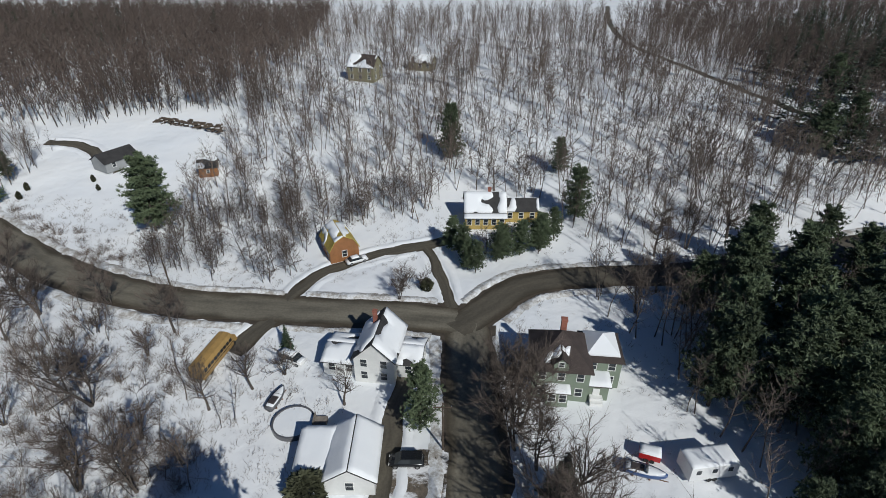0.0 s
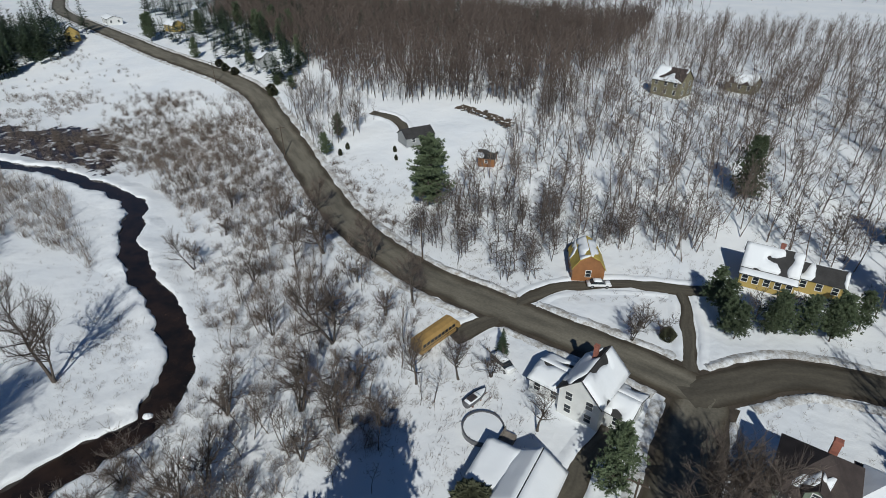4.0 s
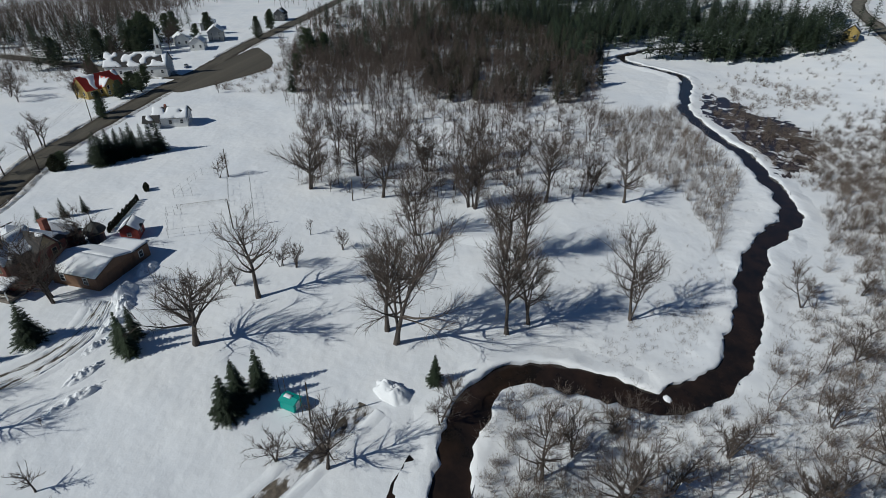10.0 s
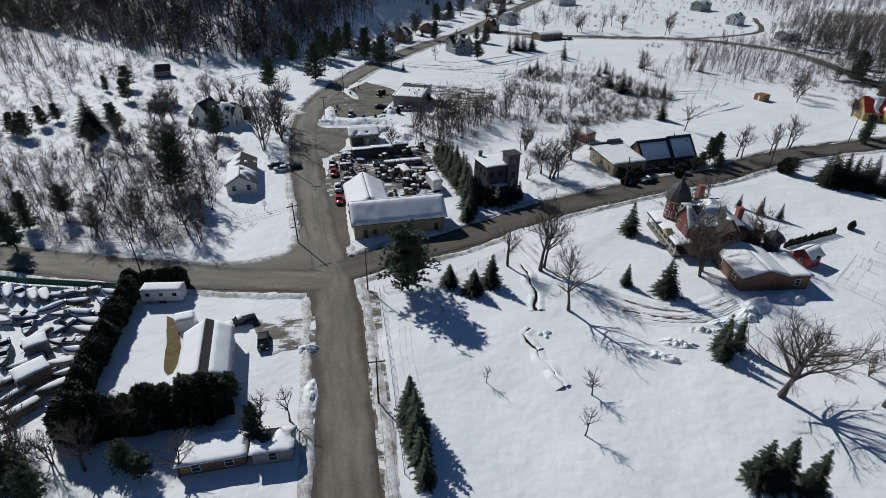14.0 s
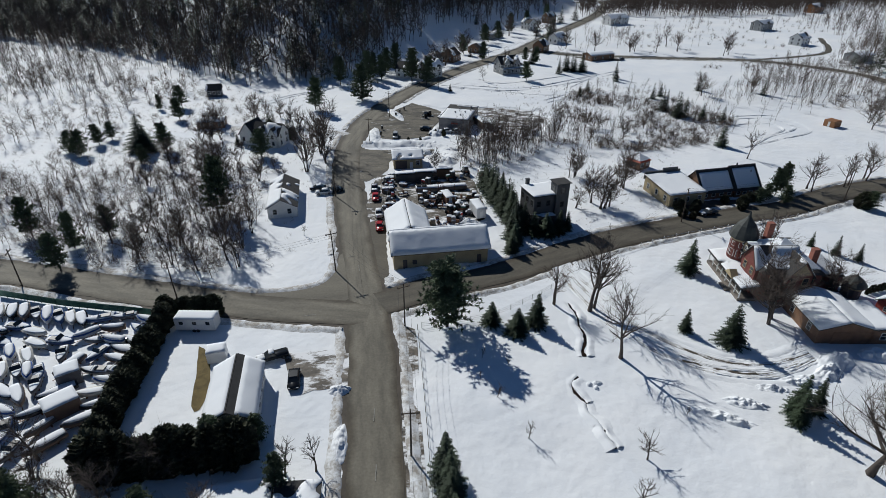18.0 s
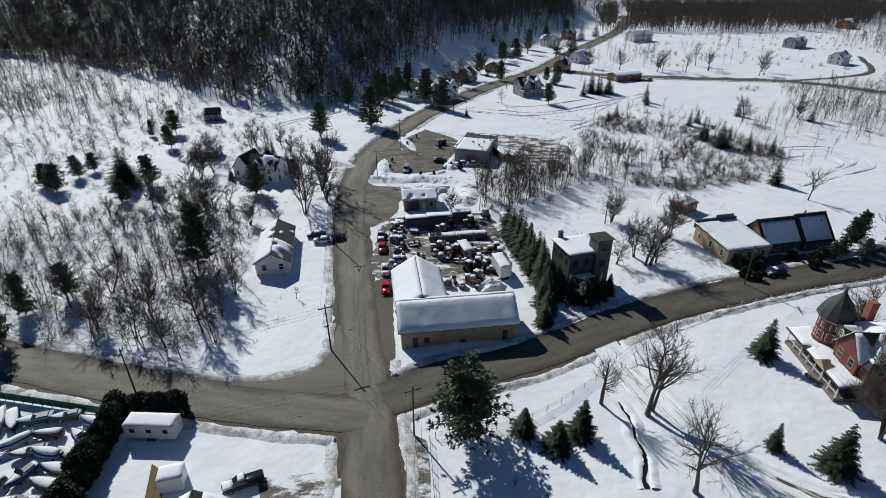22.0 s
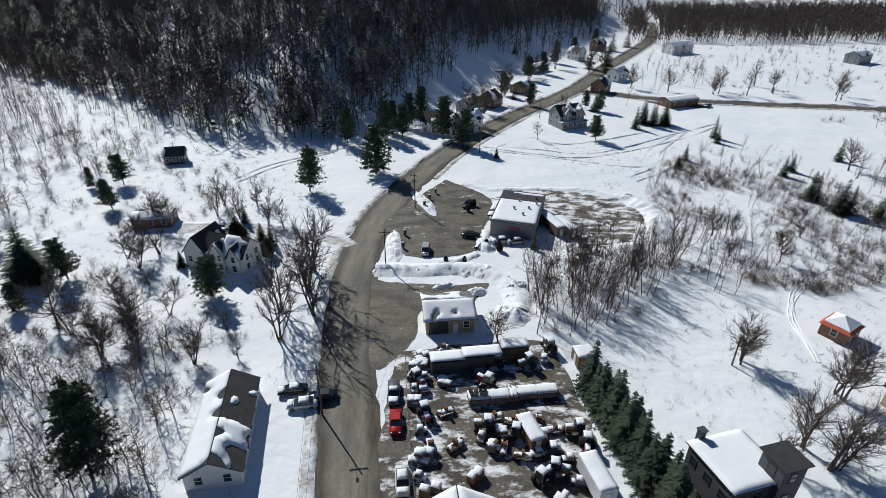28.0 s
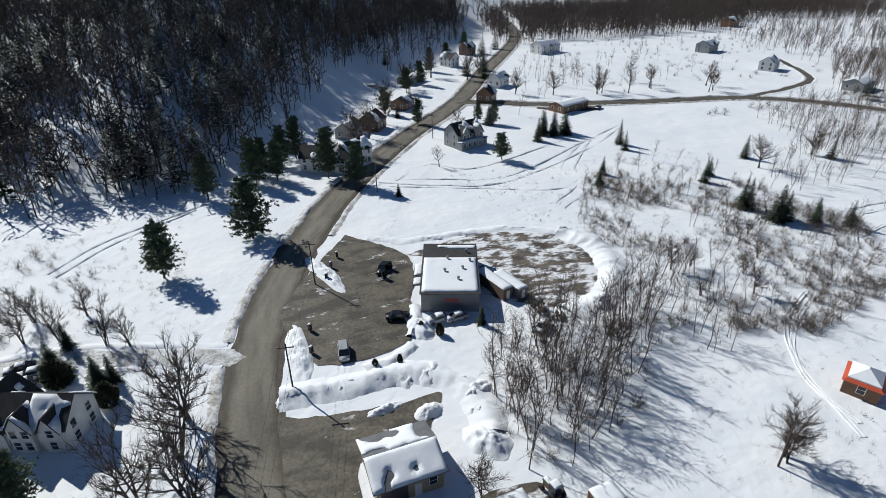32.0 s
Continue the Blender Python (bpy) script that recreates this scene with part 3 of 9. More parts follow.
def spruce(seed, H=9.0, R=0.24, whorls=26, per=13, droop=0.3, sprays=7):
    """Trunk and crown of a spire-shaped conifer: whorls of drooping boughs, each fringed with narrow needle sprays."""
    rng = np.random.RandomState(seed)
    tris = []
    for k in range(whorls):
        u = (k + rng.uniform(-0.3, 0.3)) / whorls
        z = H * (0.05 + 0.93 * u)
        ln = H * R * (1 - u) ** 0.9 + 0.1
        n = max(4, int(per * (1 - 0.55 * u)))
        a0 = rng.uniform(0, 6.28)
        for j in range(n):
            a = a0 + 6.28 * j / n + rng.normal(0, 0.2)
            l2 = ln * rng.uniform(0.6, 1.15)
            o = np.array([math.cos(a), math.sin(a), 0])
            s = np.array([-math.sin(a), math.cos(a), 0])
            dz = -droop * rng.uniform(0.4, 1.4)
            p0 = np.array([0, 0, z + rng.normal(0, 0.08)])
            p2 = p0 + o * l2 + np.array([0, 0, dz * l2 * 0.8])
            w = l2 * 0.1 + 0.04
            tris.append((p0 - s * w * 0.5, p2, p0 + s * w * 0.5))
            for f in np.linspace(0.25, 0.97, sprays):
                c = p0 + (p2 - p0) * f + np.array([0, 0, 0.1 * l2 * f * (1 - f)])
                for sg in (-1, 1):
                    reach = (0.1 + 0.26 * l2 * (1.15 - f)) * rng.uniform(0.7, 1.35)
                    tip = c + s * sg * reach + o * reach * rng.uniform(0.6, 1.2) + np.array([0, 0, rng.uniform(-0.45, 0.12) * reach])
                    tris.append((c - o * w * 0.55, c + o * w * 0.55, tip))
    V = np.array(tris).reshape(-1, 3)
    trunk = prisms([((0, 0, -0.2), (0, 0, H * 0.5), H * 0.018, H * 0.011), ((0, 0, H * 0.5), (0, 0, H * 0.99), H * 0.011, 0.02)], 6)
    return trunk, (V, np.arange(len(V)).reshape(-1, 3))


def pine(seed, H=14.0, R=0.3, limbs=66, tufts=22, low=0.25, blades=9):
    """Trunk with limbs, and a ragged crown of needle tufts, of a white pine."""
    rng = np.random.RandomState(seed)
    wood, tris = [], []
    trunk = limb(rng, (0, 0, -0.2), (0, 0, 1), H * 0.97, 6, 0.05, 0.03)
    for i in range(6):
        wood.append((trunk[i], trunk[i + 1], H * 0.016 * (1 - i / 6.4), H * 0.016 * (1 - (i + 1) / 6.4)))
    for k in range(limbs):
        u = low + (1 - low) * (k + rng.uniform(0, 1)) / limbs
        u = min(u, 0.99)
        i = min(5, int(u * 6))
        p = trunk[i] + (trunk[i + 1] - trunk[i]) * (u * 6 - i)
        a = k * 2.4 + rng.normal(0, 0.3)
        ln = H * R * rng.uniform(0.6, 1.1) * min(1.0, 0.35 + 1.15 * (1 - u)) * (0.75 + 0.25 * min(1, (u - low) * 6))
        d = np.array([math.cos(a), math.sin(a), 0.12 + 0.5 * u])
        lp = limb(rng, p, d / np.linalg.norm(d), ln, 3, 0.04, 0.08)
        for j in range(3):
            wood.append((lp[j], lp[j + 1], 0.07 * (1 - j / 3.3), 0.07 * (1 - (j + 1) / 3.3)))
        for t in range(tufts):
            w = rng.uniform(0.18, 1.02)
            j = min(2, int(w * 3))
            c = lp[j] + (lp[j + 1] - lp[j]) * (w * 3 - j) + rng.normal(0, 1, 3) * np.array([ln * 0.15, ln * 0.15, ln * 0.045])
            rad = rng.uniform(0.38, 0.68) * (H / 14) ** 0.5
            for b in range(blades):
                e = rand_dir(rng, (d[0] * 0.5, d[1] * 0.5, 0.3), 0.7)
                s = np.cross(e, rng.normal(0, 1, 3))
                s /= np.linalg.norm(s) + 1e-9
                tris.append((c - s * 0.105, c + s * 0.105, c + e * rad))
    V = np.array(tris).reshape(-1, 3)
    return prisms(wood, 5), (V, np.arange(len(V)).reshape(-1, 3))


def cedar(seed, H=4.0, R=0.27, n=900, base=0.02, flat=False):
    """A dense column or cone of scale-leaf sprays."""
    rng = np.random.RandomState(seed)
    u = rng.uniform(0, 1, n) ** 1.25
    a = rng.uniform(0, 6.283, n)
    lump = 1 + 0.18 * np.sin(3 * a + 5 * u) + 0.1 * np.sin(7 * a - 9 * u)
    prof = (np.sin(np.pi * np.clip(0.22 + 0.78 * u, 0, 1)) ** 0.7) if not flat else np.clip(1.25 - u, 0, 1) ** 0.35
    r = H * R * prof * lump * rng.uniform(0.55, 1.0, n) ** 0.35
    C = np.stack([r * np.cos(a), r * np.sin(a), H * (base + (0.97 - base) * u)], 1)
    out = np.stack([np.cos(a), np.sin(a), np.full(n, 0.9)], 1) + rng.normal(0, 0.35, (n, 3))
    out /= np.linalg.norm(out, axis=1)[:, None]
    side = np.cross(out, rng.normal(0, 1, (n, 3)))
    side /= np.linalg.norm(side, axis=1)[:, None]
    L = H ** 0.5 * rng.uniform(0.11, 0.25, n)[:, None]
    V = np.stack([C - side * L * 0.4, C + side * L * 0.4, C + out * L], 1).reshape(-1, 3)
    trunk = prisms([((0, 0, -0.2), (0, 0, H * 0.8), H * 0.022 + 0.02, 0.02)], 5)
    return trunk, (V, np.arange(len(V)).reshape(-1, 3))


def tree_mesh(pair, bark, leaf):
    (tv, tf), (cv, cf) = pair
    return array_mesh("trunk", tv, tf, bark), array_mesh("crown", cv, cf, leaf)


OAKS = [tree_mesh(bare_tree(100 + k, 13.0, 0.68 + 0.08 * (k % 3), (26, 34, 42, 42, 34)[k], 8, 12, stems=(1, 2, 3, 3, 2)[k], low=0.24, twig_w=0.036), BARK, TWIG) for k in range(5)]
ELMS = [tree_mesh(bare_tree(140 + k, 20.0, 0.62 + 0.06 * k, (34, 40, 44)[k], 9, 12, stems=(1, 2, 2)[k], low=0.26, twig_w=0.04), BARK, TWIG) for k in range(3)]
SLIMS = [tree_mesh(bare_tree(130 + k, 14.0, 0.5, 18, 6, 9, low=0.3, twig_w=0.045), BARK, TWIG) for k in range(4)]
CLUMPS = [tree_mesh(bare_tree(160 + k, 9.0, 0.7, 24, 6, 10, stems=4, low=0.2, twig_w=0.042), BARK, TWIG) for k in range(4)]
YOUNGS = [tree_mesh(bare_tree(190 + k, 5.0, 0.6, 12, 4, 4, low=0.25, twig_w=0.03), BARK, TWIG) for k in range(3)]
SPRUCES = [tree_mesh(spruce(200 + k, 9.0, 0.23 + 0.02 * k), BARK, NEEDLE) for k in range(4)]
PINES = [tree_mesh(pine(220 + k, 14.0, 0.29 + 0.03 * (k % 2), low=0.08 + 0.04 * k), BARK, NEEDLE_PINE) for k in range(4)]
CEDARS = [tree_mesh(cedar(240 + k, 4.0, 0.25, 2000), BARK, CEDAR) for k in range(3)]
KINDS = {
    "oak": (OAKS, 11.8, "maple_tree", "leafless broad-crowned grey maple tree standing in snow", "tree"),
    "elm": (ELMS, 18.5, "field_tree", "tall leafless spreading field tree with thick trunk in snow", "tree"),
    "slim": (SLIMS, 14.0, "slender_tree", "tall slender leafless tree standing in snow", "tree"),
    "clump": (CLUMPS, 9.0, "clump_tree", "leafless multi-stemmed willow clump rising from snow", "tree"),
    "young": (YOUNGS, 5.0, "young_tree", "small leafless young tree in the snow", "tree"),
    "spruce": (SPRUCES, 9.0, "spruce_tree", "dark green pointed spruce tree in snow", "spruce"),
    "pine": (PINES, 14.0, "pine_tree", "ragged dark green white pine tree in snow", "pine"),
    "cedar": (CEDARS, 4.0, "cedar_bush", "dense dull green cedar bush in snow", "cedar"),
}
tree_rng = random.Random(7)


def plant(kind, *spots, group=""):
    """Single trees of a kind at (x, y, height[, width factor])."""
    variants, h0, name, label, cat = KINDS[kind]
    for s in spots:
        x, y, h = s[:3]
        k = h / h0
        wide = (s[3] if len(s) > 3 else 1.0) * tree_rng.uniform(0.92, 1.1)
        trunk, crown = variants[tree_rng.randrange(len(variants))]
        e = thing(name, pose(x, y, lz(x, y), tree_rng.uniform(-2, 2), tree_rng.uniform(-2, 2), tree_rng.uniform(0, 360)) @ Matrix.Diagonal((k * wide, k * wide, k, 1)), label, cat, group)
        part("trunk", trunk, None, e)
        part("crown", crown, None, e)


def inside(poly, x, y):
    c = np.zeros(len(x), bool)
    j = len(poly) - 1
    for i in range(len(poly)):
        (xi, yi), (xj, yj) = poly[i], poly[j]
        c ^= ((yi > y) != (yj > y)) & (x < (xj - xi) * (y - yi) / (yj - yi + 1e-12) + xi)
        j = i
    return c


KEEP_CLEAR = []  # (x, y, radius) of houses, yards and things


def spread_over(poly, n, seed, roads=1.5, river=0.5, cluster=0.0, discs=True, below=None):
    """Up to n random places in a polygon, off roads, water and yards; cluster thins them by a coarse noise, below keeps to the lower slope."""
    rng = np.random.RandomState(seed)
    P = np.array(poly, float)
    lo, hi = P.min(0), P.max(0)
    x, y = rng.uniform(lo[0], hi[0], n * 4), rng.uniform(lo[1], hi[1], n * 4)
    ok = inside(poly, x, y)
    if below is not None:
        ok &= land(x, y) < below
    x, y = x[ok][:n * 2], y[ok][:n * 2]
    ok = (road_gap(x, y) > roads) & (river_gap(x, y) > river)
    x, y = x[ok], y[ok]
    if discs and KEEP_CLEAR:
        K = np.array(KEEP_CLEAR)
        ok = (np.hypot(x[:, None] - K[None, :, 0], y[:, None] - K[None, :, 1]) > K[None, :, 2]).all(1)
        x, y = x[ok], y[ok]
    if cluster:
        ok = np.array([wob(a, b, 0.045, seed) + rng.uniform(-0.35, 0.35) > cluster - 0.5 for a, b in zip(x, y)], bool)
        x, y = x[ok], y[ok]
    return x[:n], y[:n]


def wood_of(name, places, variants, material, label, category, lo=0.75, hi=1.25, seed=0):
    """One joined mesh of many trees or bushes."""
    x, y = places
    rng = np.random.RandomState(seed)
    z = land(x, y)
    vs, fs, k = [], [], 0
    pick = rng.randint(0, len(variants), len(x))
    for v in range(len(variants)):
        V, F = variants[v]
        sel = np.where(pick == v)[0]
        if not len(sel):
            continue
        a, s = rng.uniform(0, 6.283, len(sel)), rng.uniform(lo, hi, len(sel))
        c, sn = np.cos(a) * s, np.sin(a) * s
        X = c[:, None] * V[None, :, 0] - sn[:, None] * V[None, :, 1] + x[sel][:, None]
        Y = sn[:, None] * V[None, :, 0] + c[:, None] * V[None, :, 1] + y[sel][:, None]
        Z = s[:, None] * V[None, :, 2] + z[sel][:, None]
        vs.append(np.stack([X, Y, Z], 2).reshape(-1, 3))
        fs.append((F[None] + (np.arange(len(sel)) * len(V))[:, None, None] + k).reshape(-1, 3))
        k += len(sel) * len(V)
    ob = new(name, array_mesh(name, np.concatenate(vs), np.concatenate(fs), material))
    return tagged(ob, label, category, kind="stuff")


def far_pine(seed, H=15.0, R=0.2):
    """A cheap ragged conifer of broad sprays for distant stands."""
    rng = np.random.RandomState(seed)
    tris = []
    for k in range(64):
        u = 0.15 + 0.83 * (k + rng.rand()) / 64
        a = k * 2.4 + rng.normal(0, 0.3)
        ln = H * R * (1.1 - 0.95 * u) * rng.uniform(0.7, 1.3) + 0.3
        o, s = np.array([math.cos(a), math.sin(a), 0]), np.array([-math.sin(a), math.cos(a), 0])
        c = np.array([0, 0, H * u])
        for j in range(3):
            b = c + o * ln * (0.2 + 0.3 * j) + np.array([0, 0, rng.normal(0, 0.2)])
            w = ln * rng.uniform(0.2, 0.34)
            tris.append((b - s * w, b + s * w, b + o * ln * 0.55 + np.array([0, 0, rng.uniform(-0.5, 0.3)])))
    V = np.array(tris).reshape(-1, 3)
    return join(prisms([((0, 0, -0.2), (0, 0, H * 0.95), 0.2, 0.04)], 3), (V, np.arange(len(V)).reshape(-1, 3)))


LIGHTS = [light_tree(300 + k, 13.0, 17, 10, (0.4, 0.55, 0.75, 0.5)[k % 4], 0.072, (0.34, 0.28, 0.22, 0.4)[k % 4]) for k in range(8)]
FARS = [light_tree(320 + k, 12.0, 11, 6, 0.6, 0.2, 0.3, 0.012) for k in range(6)]
HILLS = [light_tree(330 + k, 14.0, 9, 6, 0.65, 0.36, 0.25, 0.014) for k in range(6)]
BROADS = [light_tree(390 + k, 10.5, (18, 24, 20, 26)[k], 12, (0.8, 1.1, 0.9, 1.2)[k], 0.085, (0.22, 0.12, 0.2, 0.1)[k], 0.013) for k in range(4)]
BUSHES = [bush(340 + k, 2.6, 24, 6, 0.042) for k in range(5)]
SEEDLINGS = [bush(380 + k, 1.1, 6, 3, 0.04, 0.45) for k in range(4)]
TALL_BUSHES = [bush(350 + k, 4.2, 12, 5, 0.05, 0.28) for k in range(4)]
FAR_PINES = []
for k in range(3):
    FAR_PINES.append(far_pine(370 + k))


# ---- houses ----
def paint(name, c, **k):
    return siding(name, c, **k)


WHITE_W = paint("white_clapboard", (0.72, 0.72, 0.70))
GREY_W = paint("grey_clapboard", (0.30, 0.31, 0.31))
TAN_W = surface("tan_stucco", (0.42, 0.34, 0.20), 0.8, 0.2, 0.5, 6, 0.2)
YELLOW_W = paint("yellow_clapboard", (0.42, 0.31, 0.09))
GREEN_W = paint("sage_clapboard", (0.20, 0.24, 0.18))
BROWN_W = paint("brown_boards", (0.20, 0.11, 0.06), pitch=0.2, vary=0.3)
ORANGE_W = paint("orange_stained_boards", (0.302, 0.137, 0.050), pitch=0.2, vary=0.3)
BRICK_W = paint("red_brick", (0.185, 0.05, 0.037), pitch=0.08, vary=0.3)
RED_W = paint("red_boards", (0.40, 0.07, 0.05), pitch=0.2)
DARK_W = paint("charcoal_clapboard", (0.075, 0.078, 0.082))
OLIVE_W = paint("weathered_olive_boards", (0.24, 0.22, 0.13), pitch=0.2, vary=0.3)
ROOF_D = surface("dark_shingles", (0.045, 0.043, 0.043), 0.85, 0.35, 0.6, 5, 0.5, 0.03)
ROOF_B = surface("brown_shingles", (0.066, 0.05, 0.045), 0.85, 0.35, 0.6, 5, 0.5, 0.03)
ROOF_G = surface("grey_metal_roof", (0.22, 0.22, 0.22), 0.45, 0.25, 0.5, 5, 0.1, metal=0.4)
ROOF_R = surface("red_metal_roof", (0.50, 0.05, 0.03), 0.5, 0.2, 0.5, 5, 0.1)
ROOF_O = surface("orange_red_roof", (0.55, 0.10, 0.04), 0.5, 0.2, 0.5, 5, 0.1)
ROOF_Y = surface("ochre_roof_felt", (0.50, 0.38, 0.08), 0.7, 0.3, 0.5, 5, 0.2)
TRIM = surface("white_trim_paint", (0.78, 0.78, 0.76), 0.5, 0.08, 1, 8, 0.1)
DARK_TRIM = surface("dark_trim_paint", (0.06, 0.05, 0.05), 0.5, 0.1, 1, 8, 0.1)
BRICKS = surface("chimney_brick", (0.33, 0.13, 0.09), 0.85, 0.3, 1.5, 9, 0.5)
GLASS, gnt, gp, gtc = blank("window_glass")
gp.inputs["Base Color"].default_value = (0.025, 0.03, 0.035, 1)
gp.inputs["Roughness"].default_value = 0.06
bump(gnt, gp, noise_tex(gnt, gtc.outputs["Object"], 2.0), 0.03, 0.02)


# paints and metals
def coat(name, c, rough=0.35, vary=0.1):
    return surface(name, c, rough, vary, 0.8, 6, 0.05)


RUBBER = coat("rubber", (0.02, 0.02, 0.02), 0.85)
STEEL = surface("dull_steel", (0.30, 0.30, 0.30), 0.5, 0.3, 1.0, 8, 0.2, metal=0.6)
RUST = surface("rusty_iron", (0.20, 0.10, 0.06), 0.8, 0.4, 1.0, 8, 0.4)
POLE_WOOD = surface("creosoted_pole_wood", (0.10, 0.075, 0.055), 0.9, 0.35, 1.0, 12, 0.4)
GREY_WOOD = surface("weathered_grey_wood", (0.24, 0.21, 0.18), 0.9, 0.35, 1.0, 12, 0.4)
FENCE_WHITE = surface("white_fence_paint", (0.70, 0.70, 0.68), 0.6, 0.15, 1, 8, 0.2)
WIRE = coat("cable_black", (0.03, 0.03, 0.03), 0.6)
PAINTS = {
    "black": coat("black_car_paint", (0.015, 0.016, 0.018), 0.25), "white": coat("white_car_paint", (0.68, 0.68, 0.68), 0.3), "red": coat("red_car_paint", (0.42, 0.02, 0.02), 0.3),
    "silver": coat("silver_car_paint", (0.42, 0.43, 0.44), 0.3), "blue": coat("blue_paint", (0.05, 0.09, 0.22), 0.35), "grey": coat("grey_car_paint", (0.12, 0.12, 0.13), 0.3),
    "yellow": coat("faded_bus_yellow", (0.40, 0.255, 0.085), 0.5, 0.25), "teal": coat("teal_paint", (0.02, 0.36, 0.30), 0.5), "green": coat("dull_green_paint", (0.06, 0.15, 0.10), 0.6),
    "cream": coat("cream_gelcoat", (0.62, 0.60, 0.55), 0.4), "brown": coat("brown_tarpaulin", (0.16, 0.11, 0.08), 0.7), "tarp": coat("blue_tarpaulin", (0.04, 0.10, 0.34), 0.6),
}


def window_mesh(w, h, trim):
    fr = Shape()
    t = 0.09
    fr.box(-w / 2 - t, -0.02, -t, w / 2 + t, 0.07, 0.0)
    fr.box(-w / 2 - t, -0.02, h, w / 2 + t, 0.07, h + t)
    fr.box(-w / 2 - t, -0.02, 0, -w / 2, 0.06, h)
    fr.box(w / 2, -0.02, 0, w / 2 + t, 0.06, h)
    fr.box(-w / 2, 0.0, h / 2 - 0.03, w / 2, 0.05, h / 2 + 0.03)
    pane = Shape().box(-w / 2, -0.02, 0, w / 2, 0.025, h)
    return fr.mesh("window_frame", trim), pane.mesh("pane", GLASS)


WINDOWS = {k: window_mesh(w, h, tr) for k, (w, h, tr) in {"std": (0.95, 1.35, TRIM), "dark": (0.95, 1.35, DARK_TRIM), "wide": (1.7, 1.25, TRIM), "small": (0.7, 0.8, TRIM), "tan": (0.95, 1.45, TAN_W), "shop": (2.2, 1.5, DARK_TRIM)}.items()}
DOOR_WHITE = Shape().box(-0.5, -0.02, 0, 0.5, 0.06, 2.05, bevel=0.02).mesh("door", TRIM)
DOOR_DARK = Shape().box(-0.5, -0.02, 0, 0.5, 0.06, 2.05, bevel=0.02).mesh("door", DARK_TRIM)


def snow_sheet(o, u, v, seed, cover=1.0, thick=0.22, step=0.7):
    """A slab of snow on a panel from o along u and v: lumpy top, ragged where it has slid off."""
    o, u, v = Vector(o), Vector(u), Vector(v)
    n = u.cross(v).normalized()
    nu, nv = max(3, int(u.length / step)), max(3, int(v.length / step))
    keep = np.ones((nu, nv), bool)
    if cover < 1:
        f = np.array([[wob(i * 0.9, j * 0.9, 0.33, seed) + 0.45 * wob(i, j, 0.12, seed + 9) for j in range(nv)] for i in range(nu)])
        keep = f <= np.quantile(f, max(0.05, cover))
    # one shape for each island of snow
    group = -np.ones((nu, nv), int)
    shapes = []
    for i in range(nu):
        for j in range(nv):
            if not keep[i, j] or group[i, j] >= 0:
                continue
            stack, cells = [(i, j)], []
            group[i, j] = len(shapes)
            while stack:
                a, b = stack.pop()
                cells.append((a, b))
                for c, d in ((a + 1, b), (a - 1, b), (a, b + 1), (a, b - 1)):
                    if 0 <= c < nu and 0 <= d < nv and keep[c, d] and group[c, d] < 0:
                        group[c, d] = len(shapes)
                        stack.append((c, d))
            shapes.append(cells)
    out = [snow_island(o, u, v, n, nu, nv, set(c), seed, thick) for c in shapes if len(c) > 2]
    return out


def snow_island(o, u, v, n, nu, nv, cells, seed, thick):
    sh = Shape()
    top, bot = {}, {}
    # round off the stepped rim
    ring = {}
    for i, j in cells:
        c = [(i, j), (i + 1, j), (i + 1, j + 1), (i, j + 1)]
        for k, (di, dj) in enumerate(((0, -1), (1, 0), (0, 1), (-1, 0))):
            if (i + di, j + dj) not in cells:
                for a, b in ((c[k], c[(k + 1) % 4]), (c[(k + 1) % 4], c[k])):
                    ring.setdefault(a, []).append(b)
    place = {k: (float(k[0]), float(k[1])) for k in ring}
    for _ in range(3):
        place = {k: ((place[k][0] + sum(place[b][0] for b in ring[k]) / len(ring[k])) / 2 if 0 < k[0] < nu else place[k][0], (place[k][1] + sum(place[b][1] for b in ring[k]) / len(ring[k])) / 2 if 0 < k[1] < nv else place[k][1]) for k in ring}

    def at(i, j, up):
        d = bot if not up else top
        if (i, j) not in d:
            x, y = place.get((i, j), (i, j))
            x, y = x / nu, y / nv
            if 0 < i < nu:
                x += 0.35 * wob(i * 3.1, j * 2.7, 0.7, seed + 1) / nu
            if 0 < j < nv:
                y += 0.35 * wob(i * 2.9, j * 3.3, 0.7, seed + 2) / nv
            edge = (i, j) in ring
            h = thick * (0.45 if edge else 1.0) * (1 + 0.3 * wob(i, j, 0.3, seed + 3)) if up else 0.004
            sh.v.append(tuple(o + u * x + v * y + n * h))
            d[(i, j)] = len(sh.v) - 1
        return d[(i, j)]
    for i, j in sorted(cells):
        c = [(i, j), (i + 1, j), (i + 1, j + 1), (i, j + 1)]
        sh.f.append(tuple(at(a, b, True) for a, b in c))
        for k, (di, dj) in enumerate(((0, -1), (1, 0), (0, 1), (-1, 0))):
            if (i + di, j + dj) not in cells:
                p, q = c[k], c[(k + 1) % 4]
                sh.f.append((at(*p, False), at(*q, False), at(*q, True), at(*p, True)))
    return sh


def panel(o, u, v, t):
    """A slab from o along u and v, t thick upwards."""
    o, u, v = Vector(o), Vector(u), Vector(v)
    n = u.cross(v).normalized() * t
    vs = [o, o + u, o + u + v, o + v]
    return Shape().add(vs + [p + n for p in vs], [(3, 2, 1, 0), (4, 5, 6, 7), (0, 1, 5, 4), (1, 2, 6, 5), (2, 3, 7, 6), (3, 0, 4, 7)])


house_count = [0]


